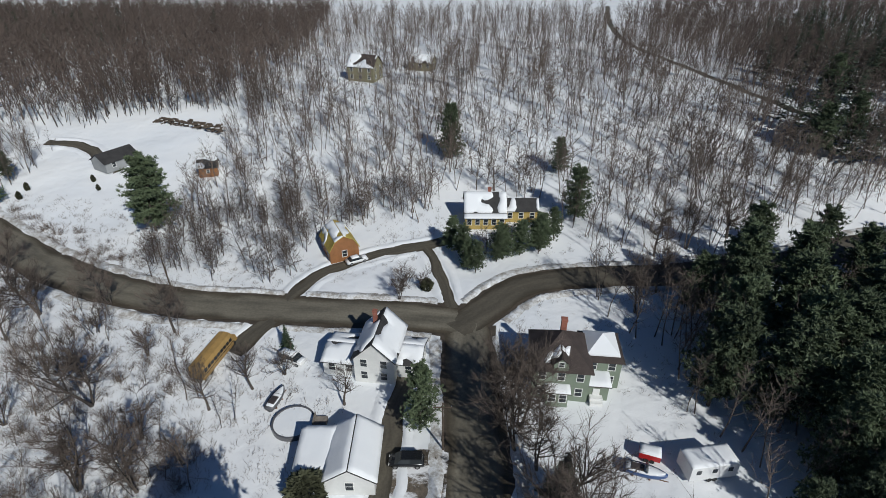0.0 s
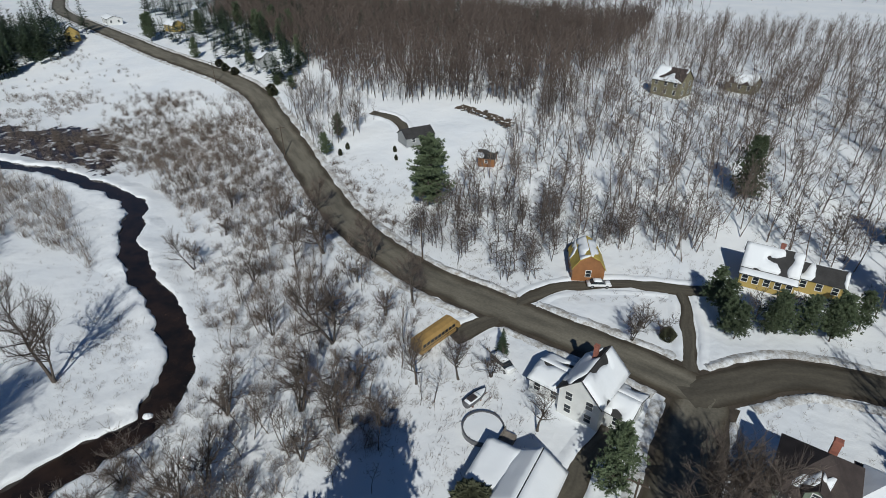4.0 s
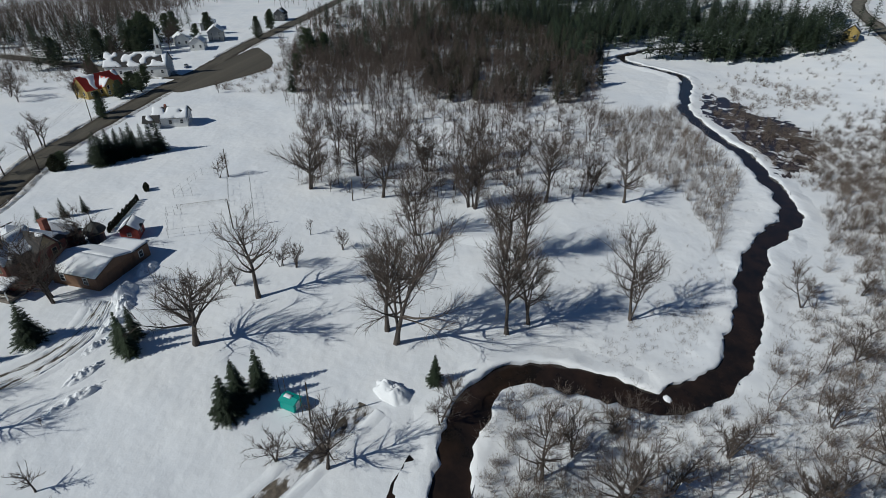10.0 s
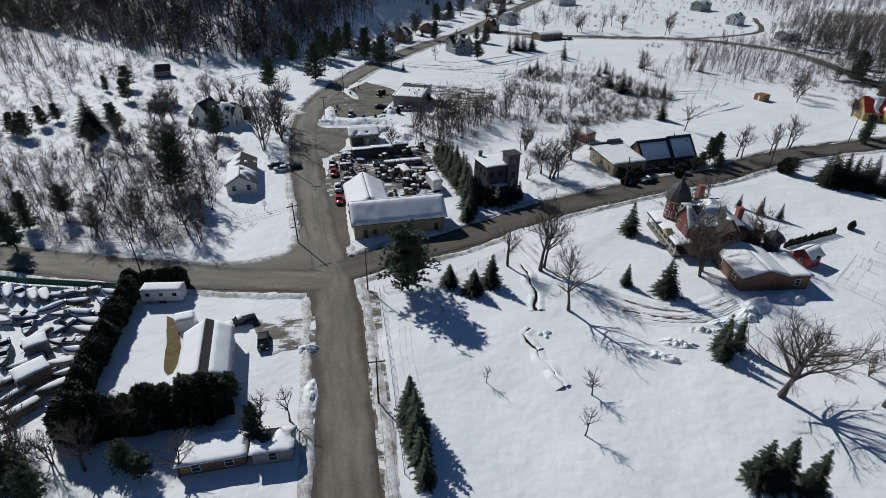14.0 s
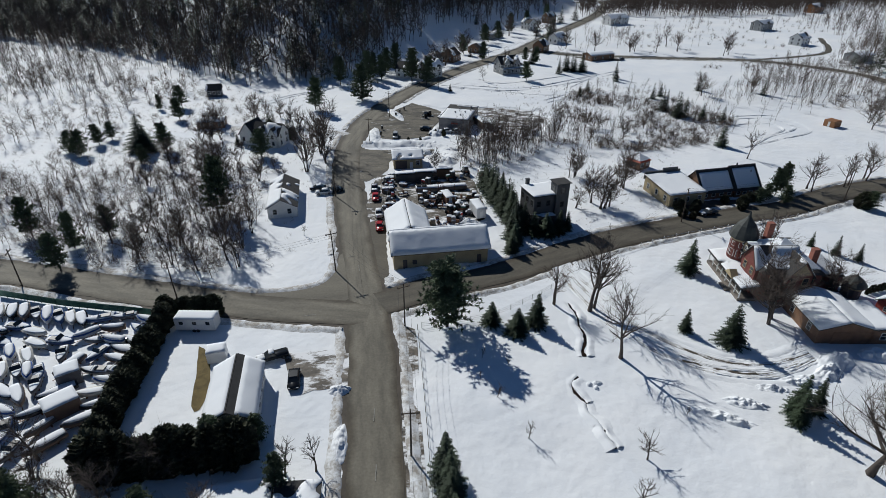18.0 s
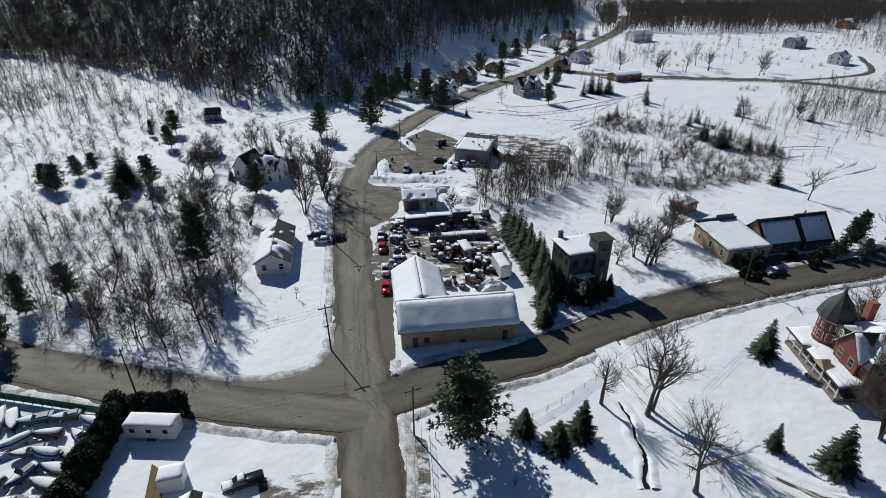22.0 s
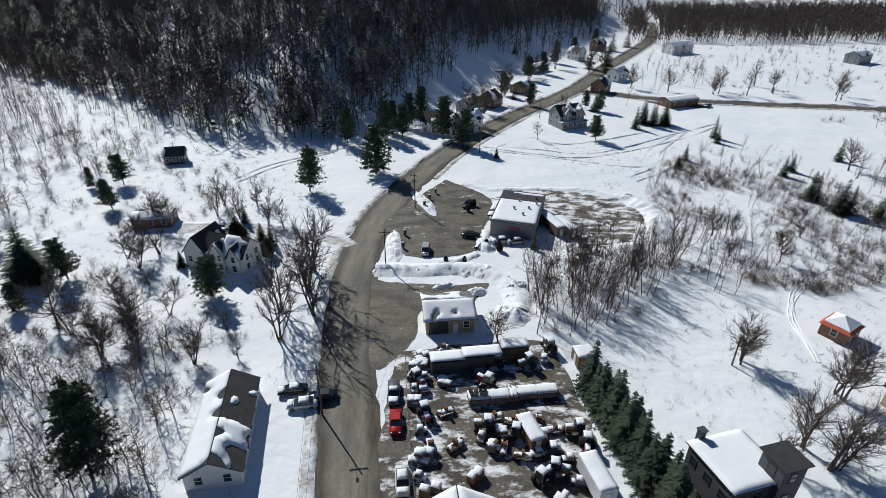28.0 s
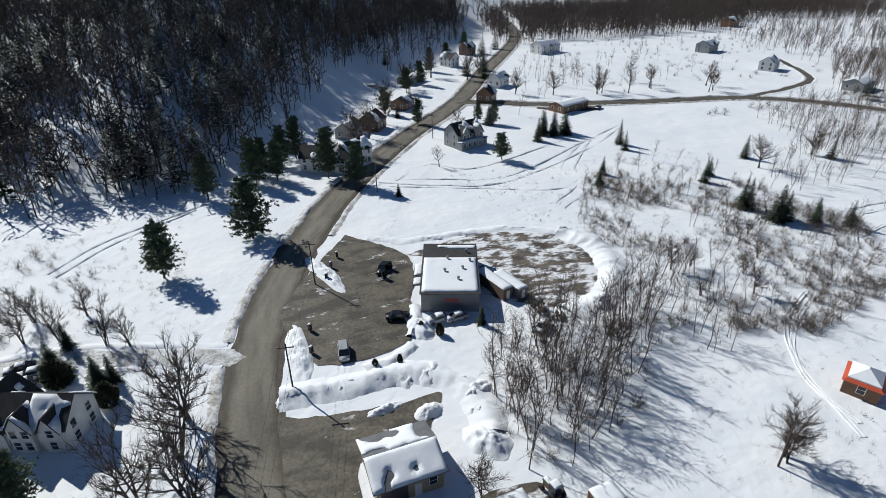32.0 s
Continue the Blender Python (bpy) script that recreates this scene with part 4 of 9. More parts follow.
def block(e, m, L, W, h, rise, wall, roof, cover=(1.0, 1.0), storeys=1, wins=(3, 3, 1, 1), win="std", over=0.35, shape="gable", z0=0.0, thick=0.22, trim=TRIM, door=None, step=0.7, gap=(0.0, 0.0)):
    """One block of a building under e: body, roof panels, their snow, windows. L along x, ridge along x; sides: -y, +y, -x, +x."""
    house_count[0] += 1
    sd = house_count[0] * 3.7
    hl, hw = L / 2, W / 2
    body = Shape()
    if shape == "gable":
        sec = [(-hw, z0 - 0.3), (hw, z0 - 0.3), (hw, h), (0, h + rise), (-hw, h)]
        body.loft([[(x, a, b) for a, b in sec] for x in (-hl, hl)])
    elif shape == "gambrel":
        sec = [(-hw, z0 - 0.3), (hw, z0 - 0.3), (hw, h), (hw * 0.62, h + rise * 0.66), (0, h + rise), (-hw * 0.62, h + rise * 0.66), (-hw, h)]
        body.loft([[(x, a, b) for a, b in sec] for x in (-hl, hl)])
    else:
        body.box(-hl, -hw, z0 - 0.3, hl, hw, h)
    part("wall", body, wall, e, m=m)
    t = 0.12
    planes = []
    if shape == "gable":
        sl = rise / hw
        for k, s in enumerate((-1, 1)):
            eave = Vector((-s * -(hl + over), s * (hw + over), h - over * sl))
            planes.append((eave, Vector((s * -2 * (hl + over), 0, 0)), Vector((0, -s * (hw + over), rise + over * sl)), cover[k]))
    elif shape == "gambrel":
        for k, s in enumerate((-1, 1)):
            e0 = Vector((s * (hl + over), s * (hw + 0.15), h - 0.1))
            u = Vector((s * -2 * (hl + over), 0, 0))
            planes.append((e0, u, Vector((0, -s * (hw * 0.38 + 0.15), rise * 0.66 + 0.1)), cover[k] * 0.3))
            planes.append((e0 + Vector((0, -s * (hw * 0.38 + 0.15), rise * 0.66 + 0.1)), u, Vector((0, -s * hw * 0.62, rise * 0.34)), cover[k]))
    elif shape == "hip":
        r = hl - hw if hl > hw else 0.0
        a, b, top = hl + over, hw + over, h + rise
        roof_s = Shape().add([(-a, -b, h - 0.05), (a, -b, h - 0.05), (a, b, h - 0.05), (-a, b, h - 0.05), (-r, 0, top), (r, 0, top)],
                             [(0, 1, 5, 4), (1, 2, 5), (2, 3, 4, 5), (3, 0, 4), (3, 2, 1, 0)])
        part("roof", roof_s, roof, e, m=m)
        lift = Vector((0, 0, 0.03))
        if cover[0] > 0:
            tops = [Vector((-a, -b, h - 0.05)), Vector((a, -b, h - 0.05)), Vector((a, b, h - 0.05)), Vector((-a, b, h - 0.05))]
            k = 0.92 * cover[0] ** 0.3
            mid = Vector((0, 0, h + rise))
            low = [mid + (p - mid) * k + lift for p in tops]
            hi = [p + Vector((0, 0, thick)) for p in low]
            rid = [Vector((-r, 0, top + thick)), Vector((r, 0, top + thick))]
            sn = Shape().add(low + hi + rid, [(0, 1, 5, 4), (1, 2, 6, 5), (2, 3, 7, 6), (3, 0, 4, 7), (4, 5, 9, 8), (5, 6, 9), (6, 7, 8, 9), (7, 4, 8)])
            part("roof_snow", sn, SNOW_ROOF, e, m=m, smooth=False)
    else:
        a, b = hl + over, hw + over
        planes.append((Vector((-a, -b, h)), Vector((2 * a, 0, 0)), Vector((0, 2 * b, rise)), cover[0]))
    for k_, (o, u, v, cov) in enumerate(planes):
        part("roof", panel(o, u, v, t), roof, e, m=m)
        if cov > 0.02:
            n = u.cross(v).normalized()
            ins = 0.06
            oo = o + n * t + u.normalized() * ins + v.normalized() * ins
            part("roof_snow", snow_sheet(oo, u * (1 - 2 * ins / u.length), v * ((1 - ins / v.length) * (1 - (gap[k_] if k_ < 2 else 0))), sd, cov, thick, step), SNOW_ROOF, e, smooth=True, m=m)
            sd += 1.3
    fr, pane = WINDOWS[win]
    for s, n in enumerate(wins):
        if not n:
            continue
        span, off, turn = ((L, hw, 180), (L, hw, 0), (W, hl, 90), (W, hl, -90))[s]
        for st in range(storeys):
            zz = z0 + (h - z0) * (st + 0.36) / storeys
            for k in range(n):
                if door == s and st == 0 and k == n // 2:
                    wm = pose(0, 0, 0, 0, 0, turn) @ pose(-span / 2 + span * (k + 0.5) / n, off, z0)
                    part("door", DOOR_WHITE if trim is TRIM else DOOR_DARK, None, e, m=m @ wm)
                    continue
                wm = pose(0, 0, 0, 0, 0, turn) @ pose(-span / 2 + span * (k + 0.5) / n, off, zz)
                f = part("window", fr, None, e, m=m @ wm)
                part("pane", pane, None, f)


def chimney(e, m, h0, h1, w=0.7):
    s = Shape().box(-w / 2, -w / 2, h0, w / 2, w / 2, h1, bevel=0.03)
    s.box(-w / 2 - 0.07, -w / 2 - 0.07, h1 - 0.25, w / 2 + 0.07, w / 2 + 0.07, h1 - 0.08)
    part("chimney", s, BRICKS, e, m=m)


def building(name, x, y, turn, label, category="house", group="", clear=7.0):
    KEEP_CLEAR.append((x, y, clear))
    return thing(name, pose(x, y, lz(x, y), 0, 0, turn), label, category, group)


I4 = Matrix.Identity(4)


# ---- buildings of the village, roughly from north to south ----
# gambrel shed-house beside the loop drive
e = building("gambrel_house", -21.5, 98.5, 25, "orange-brown boarded gambrel house with ochre roof edge in snow")
block(e, pose(0, 0, 0, 0, 0, 90), 7.5, 6.0, 2.6, 3.0, ORANGE_W, ROOF_Y, (0.75, 0.9), 1, (2, 2, 1, 1), shape="gambrel")
# yellow house with a porch
e = building("yellow_house", 9.5, 112, 0, "yellow clapboard house with snowy dark roof and porch", clear=9)
block(e, I4, 9.0, 6.5, 3.4, 3.2, YELLOW_W, ROOF_D, (0.8, 0.7), 1, (3, 3, 2, 2), door=0)
block(e, pose(8.2, 0.6, 0), 7.5, 5.0, 3.0, 1.8, YELLOW_W, ROOF_D, (0.35, 0.6), 1, (3, 2, 0, 1))
block(e, pose(0, -4.0, 0), 9.0, 1.7, 2.4, 0.4, YELLOW_W, ROOF_D, (1.0, 1.0), 1, (5, 0, 0, 0), shape="flat")
chimney(e, pose(1, 0.4, 0), 5.5, 7.6)
# sage green house
e = building("green_house", 17.2, 61.3, -6, "sage green clapboard house with steep brown hip roof and dormers", clear=9)
block(e, I4, 8.0, 8.4, 5.5, 3.9, GREEN_W, ROOF_B, (0, 0), 2, (3, 3, 2, 2), shape="hip", over=0.45)
block(e, pose(-0.2, -3.1, 6.0, 0, 0, 90), 2.6, 2.0, 1.0, 0.9, GREEN_W, ROOF_B, (0.3, 0.8), 1, (0, 0, 1, 0), win="small", over=0.25)
for o_, u_, v_, c_ in (((-1.6, -3.4, 6.55), (2.4, 0, 0), (0.3, 1.6, 1.5), 0.55), ((-3.2, -3.7, 6.3), (1.5, 0, 0), (0.4, 1.2, 1.1), 0.6)):
    part("roof_snow", snow_sheet(o_, u_, v_, 31.0, c_, 0.2, 0.5), SNOW_ROOF, e, smooth=True)
block(e, pose(6.2, 2.2, 0), 5.4, 6.4, 5.0, 2.4, GREEN_W, ROOF_B, (0.55, 0.5), 2, (2, 2, 0, 2), shape="hip", over=0.4)
block(e, pose(5.3, -2.2, 0), 3.4, 2.8, 2.6, 0.25, GREEN_W, ROOF_B, (1.0, 1.0), 1, (1, 0, 0, 1), shape="flat", door=0, thick=0.35)
block(e, pose(-0.4, -4.9, 0), 3.0, 1.5, 2.7, 0.15, GREEN_W, ROOF_B, (1.0, 1.0), 1, (2, 0, 0, 0), shape="flat")
part("front_steps", Shape().box(4.4, -5.0, 0, 6.2, -3.6, 0.5).box(4.4, -4.4, 0.5, 6.2, -3.6, 0.9), TRIM, e)
chimney(e, pose(0.3, 1.5, 0), 8, 10.4, 0.8)
# white house by the fork, with its garage
e = building("white_house", -9.5, 64.5, -8, "white clapboard house with snow-covered dark roof by the fork", clear=9)
block(e, pose(0, 0, 0, 0, 0, 90), 8.5, 6.0, 4.6, 3.0, WHITE_W, ROOF_D, (0.9, 0.75), 2, (2, 2, 2, 2))
chimney(e, pose(-1.2, 2.4, 0), 4, 8.6, 0.6)
block(e, pose(-5.5, 0, 0), 5.4, 6.5, 2.5, 1.0, WHITE_W, ROOF_D, (0.97, 0.8), 1, (2, 2, 1, 0))
block(e, pose(4.8, 0.5, 0), 3.4, 6.0, 2.8, 1.2, WHITE_W, ROOF_D, (0.9, 0.9), 1, (1, 1, 0, 2))
e = building("garage", -11, 45.5, 0, "white garage with a thick cover of roof snow", "garage", clear=6)
block(e, pose(0, 0, 0, 0, 0, 90), 8.0, 6.0, 2.7, 2.0, WHITE_W, ROOF_D, (1.0, 1.0), 1, (1, 1, 1, 0))
block(e, pose(-4.8, 0.5, 0), 4.0, 6.0, 2.4, 0.7, WHITE_W, ROOF_D, (1.0, 1.0), 1, (0, 1, 1, 0), shape="flat")
# far houses on the north slope
e = building("hill_house", -28, 201, -18, "weathered olive house with snowy roof among the trees", clear=11)
block(e, I4, 10, 8, 5, 3.5, OLIVE_W, ROOF_B, (0.6, 0.6), 2, (3, 3, 2, 2))
e = building("hill_cabin", -8, 218, -15, "weathered olive cabin with snowy roof among the trees", clear=8)
block(e, I4, 9, 6.5, 3, 2.4, OLIVE_W, ROOF_B, (0.85, 0.85), 1, (3, 3, 1, 1))
e = building("grey_barn", -86.5, 136, 60, "grey barn with bare dark roof in the clearing", "barn", clear=8)
block(e, I4, 9, 6, 2.4, 1.8, GREY_W, ROOF_D, (0.0, 0.04), 1, (2, 2, 0, 0))
e = building("garden_shed", -60.5, 132, 15, "orange boarded garden shed with part-snowed roof", "shed", clear=5)
block(e, I4, 4.5, 4, 2.4, 1.4, ORANGE_W, ROOF_D, (0.5, 0.6), 1, (1, 1, 1, 1), win="small")

# tan commercial building at the crossroads
e = building("store_building", -7, -108, 0, "tan stucco store building with thick snowy roofs", "store", clear=12)
block(e, pose(-2.5, 3.2, 0, 0, 0, 4), 20.0, 8.5, 4.0, 2.9, TAN_W, ROOF_D, (1.0, 1.0), 1, (0, 0, 2, 1), win="shop", thick=0.4, over=0.6)
for a_, b_, c_ in ((7.2, 0.1, 2.2), (5.2, 1.0, 2.0), (-1.0, 0.1, 1.1), (-8.6, 0.2, 2.2)):
    part("service_hatch", Shape().box(a_, 4.22, b_, a_ + 0.9, 4.33, c_, bevel=0.03), DARK_TRIM, e, m=pose(-2.5, 3.2, 0, 0, 0, 4))
block(e, pose(3.8, -4.5, 0, 0, 0, 94), 14, 9.0, 4.2, 2.9, TAN_W, ROOF_D, (1.0, 1.0), 1, (2, 3, 2, 0), thick=0.35)
# white bungalow on the corner
e = building("white_bungalow", 28.2, -135, 96, "white bungalow with dark shingles showing through melting snow", clear=9)
block(e, I4, 16.8, 7.0, 2.8, 2.0, WHITE_W, ROOF_D, (0.92, 0.35), 1, (5, 5, 2, 2))
# petrol station
e = building("petrol_station", -25.4, -202, -19, "flat-roofed grey petrol station with snow on its roof", "petrol station", clear=10)
block(e, I4, 10.8, 19.2, 4.0, 0.0, surface("grey_metal_cladding", (0.2, 0.2, 0.21), 0.5, 0.12, 0.6, 5, 0.1), ROOF_D, (0, 0), 1, (0, 0, 3, 4), win="shop", shape="flat", over=0.25)
part("roof_snow", snow_sheet((-5.3, -3.6, 4.13), (10.6, 0, 0), (0, 12.8, 0), 41.0, 1.0, 0.22, 0.7), SNOW_ROOF, e, smooth=True)
part("roof_snow", snow_sheet((-5.4, -9.0, 4.13), (8.0, 0, 0), (0, 1.4, 0), 47.0, 0.9, 0.2, 0.6), SNOW_ROOF, e, smooth=True)
part("sign_board", Shape().box(-1.6, 9.6, 2.3, 0.9, 9.72, 2.9, bevel=0.03), RED_W, e, "red sign board on the wall")
for k, (a_, b_) in enumerate(((1, 2), (0.5, -3), (-2.5, 1), (-1.6, 5), (-3.4, -6), (-4, -2))):
    part("roof_vent", Shape().tube((a_, b_, 4.0), (a_, b_, 4.75), 0.22, 0.22, 10).tube((a_, b_, 4.75), (a_, b_, 4.9), 0.34, 0.3, 10), STEEL, e)
part("entrance_canopy", panel((5.4, -3, 2.9), (1.8, 0, -0.1), (0, 8, 0), 0.2), ROOF_D, e)
part("canopy_snow", snow_sheet((5.5, -2.9, 3.12), (1.6, 0, -0.09), (0, 7.8, 0), 43.0, 0.9, 0.2, 0.5), SNOW_ROOF, e, smooth=True)
# small shop south of the yard
e = building("small_shop", -4.6, -161, 3, "small beige shop with half-snowed metal roof", "shop", clear=7)
block(e, I4, 8.6, 8.0, 3.2, 1.3, TAN_W, ROOF_G, (0.55, 0.93), 1, (2, 0, 1, 1), over=0.5, step=0.5)
part("garage_door", Shape().box(0.4, 3.9, 0.0, 3.8, 4.06, 2.6, bevel=0.03), DARK_TRIM, e)
part("door", Shape().box(-1.4, 3.92, 0.0, -0.5, 4.05, 2.05), TRIM, e)
w_ = part("window", WINDOWS["std"][0], None, e, m=pose(-2.9, 4.0, 1.1))
part("pane", WINDOWS["std"][1], None, w_)
# dark tower house
e = building("tower_house", -36, -121, 12, "charcoal house with a square tower and snowy flat roof", clear=8)
block(e, pose(0, 0, 0), 7.4, 7.4, 7.6, 0.3, DARK_W, ROOF_D, (1.0, 1.0), 2, (3, 3, 3, 3), shape="flat", win="dark")
block(e, pose(-3.2, 2.9, 0), 3.2, 3.2, 10.6, 0.1, DARK_W, ROOF_D, (0, 0), 3, (1, 1, 1, 1), shape="flat", win="dark")
block(e, pose(1.2, 4.4, 0), 4.4, 1.8, 3.0, 0.2, DARK_W, ROOF_D, (0.8, 0.8), 1, (1, 2, 1, 1), shape="flat", win="dark")
part("chimney", Shape().box(1.6, -4.4, 0, 2.4, -3.7, 9.2, bevel=0.04).box(1.5, -4.5, 9.0, 2.5, -3.6, 9.25), DARK_W, e)
# long low hall
e = building("long_hall", -88, -133.5, 8, "long low hall with three snowy roofs beside the road", "hall", clear=14)
block(e, pose(13, 0.6, 0, 0, 0, 180), 10.5, 12, 3.3, 0.9, TAN_W, ROOF_B, (1.0, 1.0), 1, (3, 2, 3, 0), shape="flat", over=0.3, thick=0.3)
part("wall", Shape().loft([[(x_, 6.5, 3.28), (x_, -5.3, 3.28), (x_, -5.3, 4.15)] for x_ in (7.8, 18.2)]), TAN_W, e)
part("parapet", Shape().box(7.6, -6.0, 3.0, 18.4, -5.6, 5.0).box(8.4, -5.9, 5.0, 13.0, -5.65, 5.7), DARK_W, e)
for cx_, L_, W_, rise_ in ((2.4, 9.6, 8.4, 4.4), (-6.6, 7.6, 9.2, 4.8)):
    block(e, pose(cx_, 0.4, 0), L_, W_, 2.3, rise_, BROWN_W, ROOF_D, (0, 0), 1, (3, 4, 0, 1), over=0.4)
    for sg_ in (-1, 1):
        run_, up_ = W_ / 2 + 0.3, rise_ * (W_ / 2 + 0.3) / (W_ / 2)
        part("roof_snow", snow_sheet((cx_ + sg_ * (L_ / 2 - 0.35), 0.4 + sg_ * (run_ - 0.35), 2.3 - 0.3 * rise_ / (W_ / 2) + 0.42 + 0.1), (-sg_ * (L_ - 0.7), 0, 0), (0, -sg_ * (run_ - 0.9), up_ * (run_ - 0.9) / run_), 210.0 + cx_, 1.0, 0.16, 0.6), SNOW_ROOF, e, smooth=True)
    part("ridge_board", Shape().box(cx_ - L_ / 2 - 0.4, 0.25, 2.3 + rise_ + 0.05, cx_ + L_ / 2 + 0.4, 0.55, 2.3 + rise_ + 0.24), DARK_TRIM, e)
part("roof_vent", Shape().tube((-5.0, 0.4, 6.9), (-5.0, 0.4, 8.0), 0.2, 0.2, 8), STEEL, e)
part("roof_vent", Shape().tube((-8.6, 2.0, 5.2), (-8.6, 2.0, 6.3), 0.16, 0.16, 8), STEEL, e)
# red gazebo
e = building("red_gazebo", -74.5, -153, 30, "small brown summerhouse with orange-red snowy hip roof", "summerhouse", clear=5)
block(e, I4, 5, 4.6, 2.4, 1.6, BROWN_W, ROOF_O, (0.6, 0.6), 1, (2, 2, 1, 1), shape="hip")
# red brick mansion: front towards +x
e = building("brick_mansion", -75, -88, -6, "red brick mansion with turret, porches and snowy roofs", "mansion", clear=15)
block(e, I4, 11, 11.5, 6.2, 4.4, BRICK_W, ROOF_D, (0.75, 0.7), 2, (3, 3, 3, 3), shape="hip", over=0.5, win="tan")
block(e, pose(2.2, 1.6, 0), 8.0, 5.2, 6.4, 3.4, BRICK_W, ROOF_D, (0.75, 0.85), 2, (2, 2, 0, 2), win="tan")
block(e, pose(-7.5, 0.5, 0), 6.0, 8.0, 5.0, 2.2, BRICK_W, ROOF_D, (0.9, 0.9), 2, (2, 2, 2, 0), shape="hip", win="tan")
block(e, pose(-0.8, 4.6, 0, 0, 0, 90), 4.4, 4.6, 6.3, 3.0, BRICK_W, ROOF_D, (0.3, 0.6), 2, (0, 0, 0, 2), win="tan", over=0.45)
block(e, pose(4.6, -1.6, 6.6, 0, 0, 0), 2.2, 2.0, 1.3, 1.0, TAN_W, ROOF_D, (0.4, 0.5), 1, (0, 0, 0, 1), win="small", over=0.3)
for z_ in (3.05, 5.95):
    part("string_course", Shape().box(-5.6, -5.85, z_, 5.6, -5.75, z_ + 0.28).box(-5.6, 5.75, z_, 5.6, 5.85, z_ + 0.28).box(5.5, -5.85, z_, 5.62, 5.85, z_ + 0.28), TAN_W, e)
part("gable_panel", Shape().loft([[(x_, 6.82, 6.5), (0.0 - 0.8 + (x_ + 0.8) * 0.02, 6.82, 8.9), (x_, 6.9, 6.5)] for x_ in (-2.7, 1.1)]), TAN_W, e)
part("ridge_cap", Shape().tube((-1.2, 0, 10.65), (1.0, 0, 10.65), 0.12, 0.12, 6), DARK_TRIM, e)
def octo(r, z, n=12):
    return [(r * math.cos(2 * math.pi * k / n), r * math.sin(2 * math.pi * k / n), z) for k in range(n)]
def turret(e, m, r, h, top, wall):
    part("turret", Shape().loft([octo(r, -0.2), octo(r, h)]), wall, e, m=m)
    part("turret_cornice", Shape().loft([octo(r + 0.2, h - 0.5), octo(r + 0.2, h)]), TAN_W, e, m=m)
    part("turret_roof", Shape().loft([octo(r + 0.6, h), octo(r + 0.5, h + top * 0.1), octo(r + 0.12, h + top * 0.3), octo(r * 0.8, h + top * 0.5), octo(r * 0.42, h + top * 0.68), octo(r * 0.16, h + top * 0.82), octo(0.06, h + top * 1.05)]), surface("slate_turret", (0.06, 0.065, 0.06), 0.7, 0.3, 0.8, 7, 0.4), e, m=m)
    part("finial", Shape().tube((0, 0, h + top - 0.1), (0, 0, h + top + 1.4), 0.06, 0.02), DARK_TRIM, e, m=m)
turret(e, pose(4.9, -5.0, 0), 2.2, 8.4, 5.2, BRICK_W)
for k in range(6):
    a_ = -110 + k * 40
    w_ = part("window", WINDOWS["small"][0], None, e, m=pose(4.9, -5.0, 6.6, 0, 0, a_) @ pose(0, 2.08, 0))
    part("pane", WINDOWS["small"][1], None, w_)
    w_ = part("window", WINDOWS["std"][0], None, e, m=pose(4.9, -5.0, 4.4, 0, 0, a_) @ pose(0, 2.08, 0))
    part("pane", WINDOWS["std"][1], None, w_)
# wrap-round porch
part("porch_floor", Shape().box(5.5, -8.4, 0, 9.0, 6.0, 0.6), GREY_WOOD, e)
part("porch_roof", panel((5.2, -8.8, 3.3), (4.1, 0, -0.5), (0, 15.2, 0), 0.18), ROOF_D, e)
part("porch_snow", snow_sheet((5.3, -8.6, 3.49), (3.8, 0, -0.47), (0, 14.8, 0), 83.0, 0.97, 0.3, 0.6), SNOW_ROOF, e, smooth=True)
for k in range(8):
    part("porch_post", Shape().tube((8.8, -8.2 + k * 2.0, 0.6), (8.8, -8.2 + k * 2.0, 2.95), 0.13, 0.11, 8), TRIM, e)
for k in range(7):
    part("porch_rail", Shape().box(8.75, -8.1 + k * 2.0, 1.35, 8.85, -6.3 + k * 2.0, 1.45), TRIM, e)
part("porch_gable", Shape().loft([[(8.0, -0.4, 3.0), (8.0, 2.8, 3.0), (8.0, 1.2, 4.3)], [(9.4, -0.4, 3.0), (9.4, 2.8, 3.0), (9.4, 1.2, 4.3)]]), TAN_W, e)
for x_, y_, h_ in ((1.2, -3.4, 12.2), (-5.2, 2.2, 9.6)):
    chimney(e, pose(x_, y_, 0), 6, h_, 1.15)
part("porch_steps", [Shape().box(9.0 + 0.3 * k_, -0.2, 0, 9.35 + 0.3 * k_, 2.6, 0.5 - 0.13 * k_) for k_ in range(3)], GREY_WOOD, e)
for k in range(7):
    part("lattice", Shape().box(8.92, -8.2 + k * 2.0, 0.02, 8.98, -6.3 + k * 2.0, 0.5), DARK_TRIM, e)
# carriage house of the mansion
e = building("carriage_house", -77, -74.5, -6, "low brown carriage house with snow-laden roof", "carriage house", clear=9)
block(e, pose(0, 0, 0, 0, 0, 90), 10.5, 9.5, 3.0, 1.5, BROWN_W, ROOF_D, (1.0, 1.0), 1, (2, 2, 1, 0), thick=0.3)
block(e, pose(-6.5, 1, 0), 4.6, 8.5, 2.8, 0.4, BROWN_W, ROOF_D, (1.0, 1.0), 1, (1, 1, 1, 0), shape="flat")
for k in (-2.6, 0.8):
    part("garage_door", Shape().box(k - 1.4, 5.2, 0.0, k + 1.4, 5.32, 2.4), BROWN_W, e)
e = building("garden_pavilion", -88.5, -83, 0, "small round garden pavilion with a bell roof", "pavilion", clear=4)
turret(e, I4, 1.7, 2.6, 2.4, DARK_W)
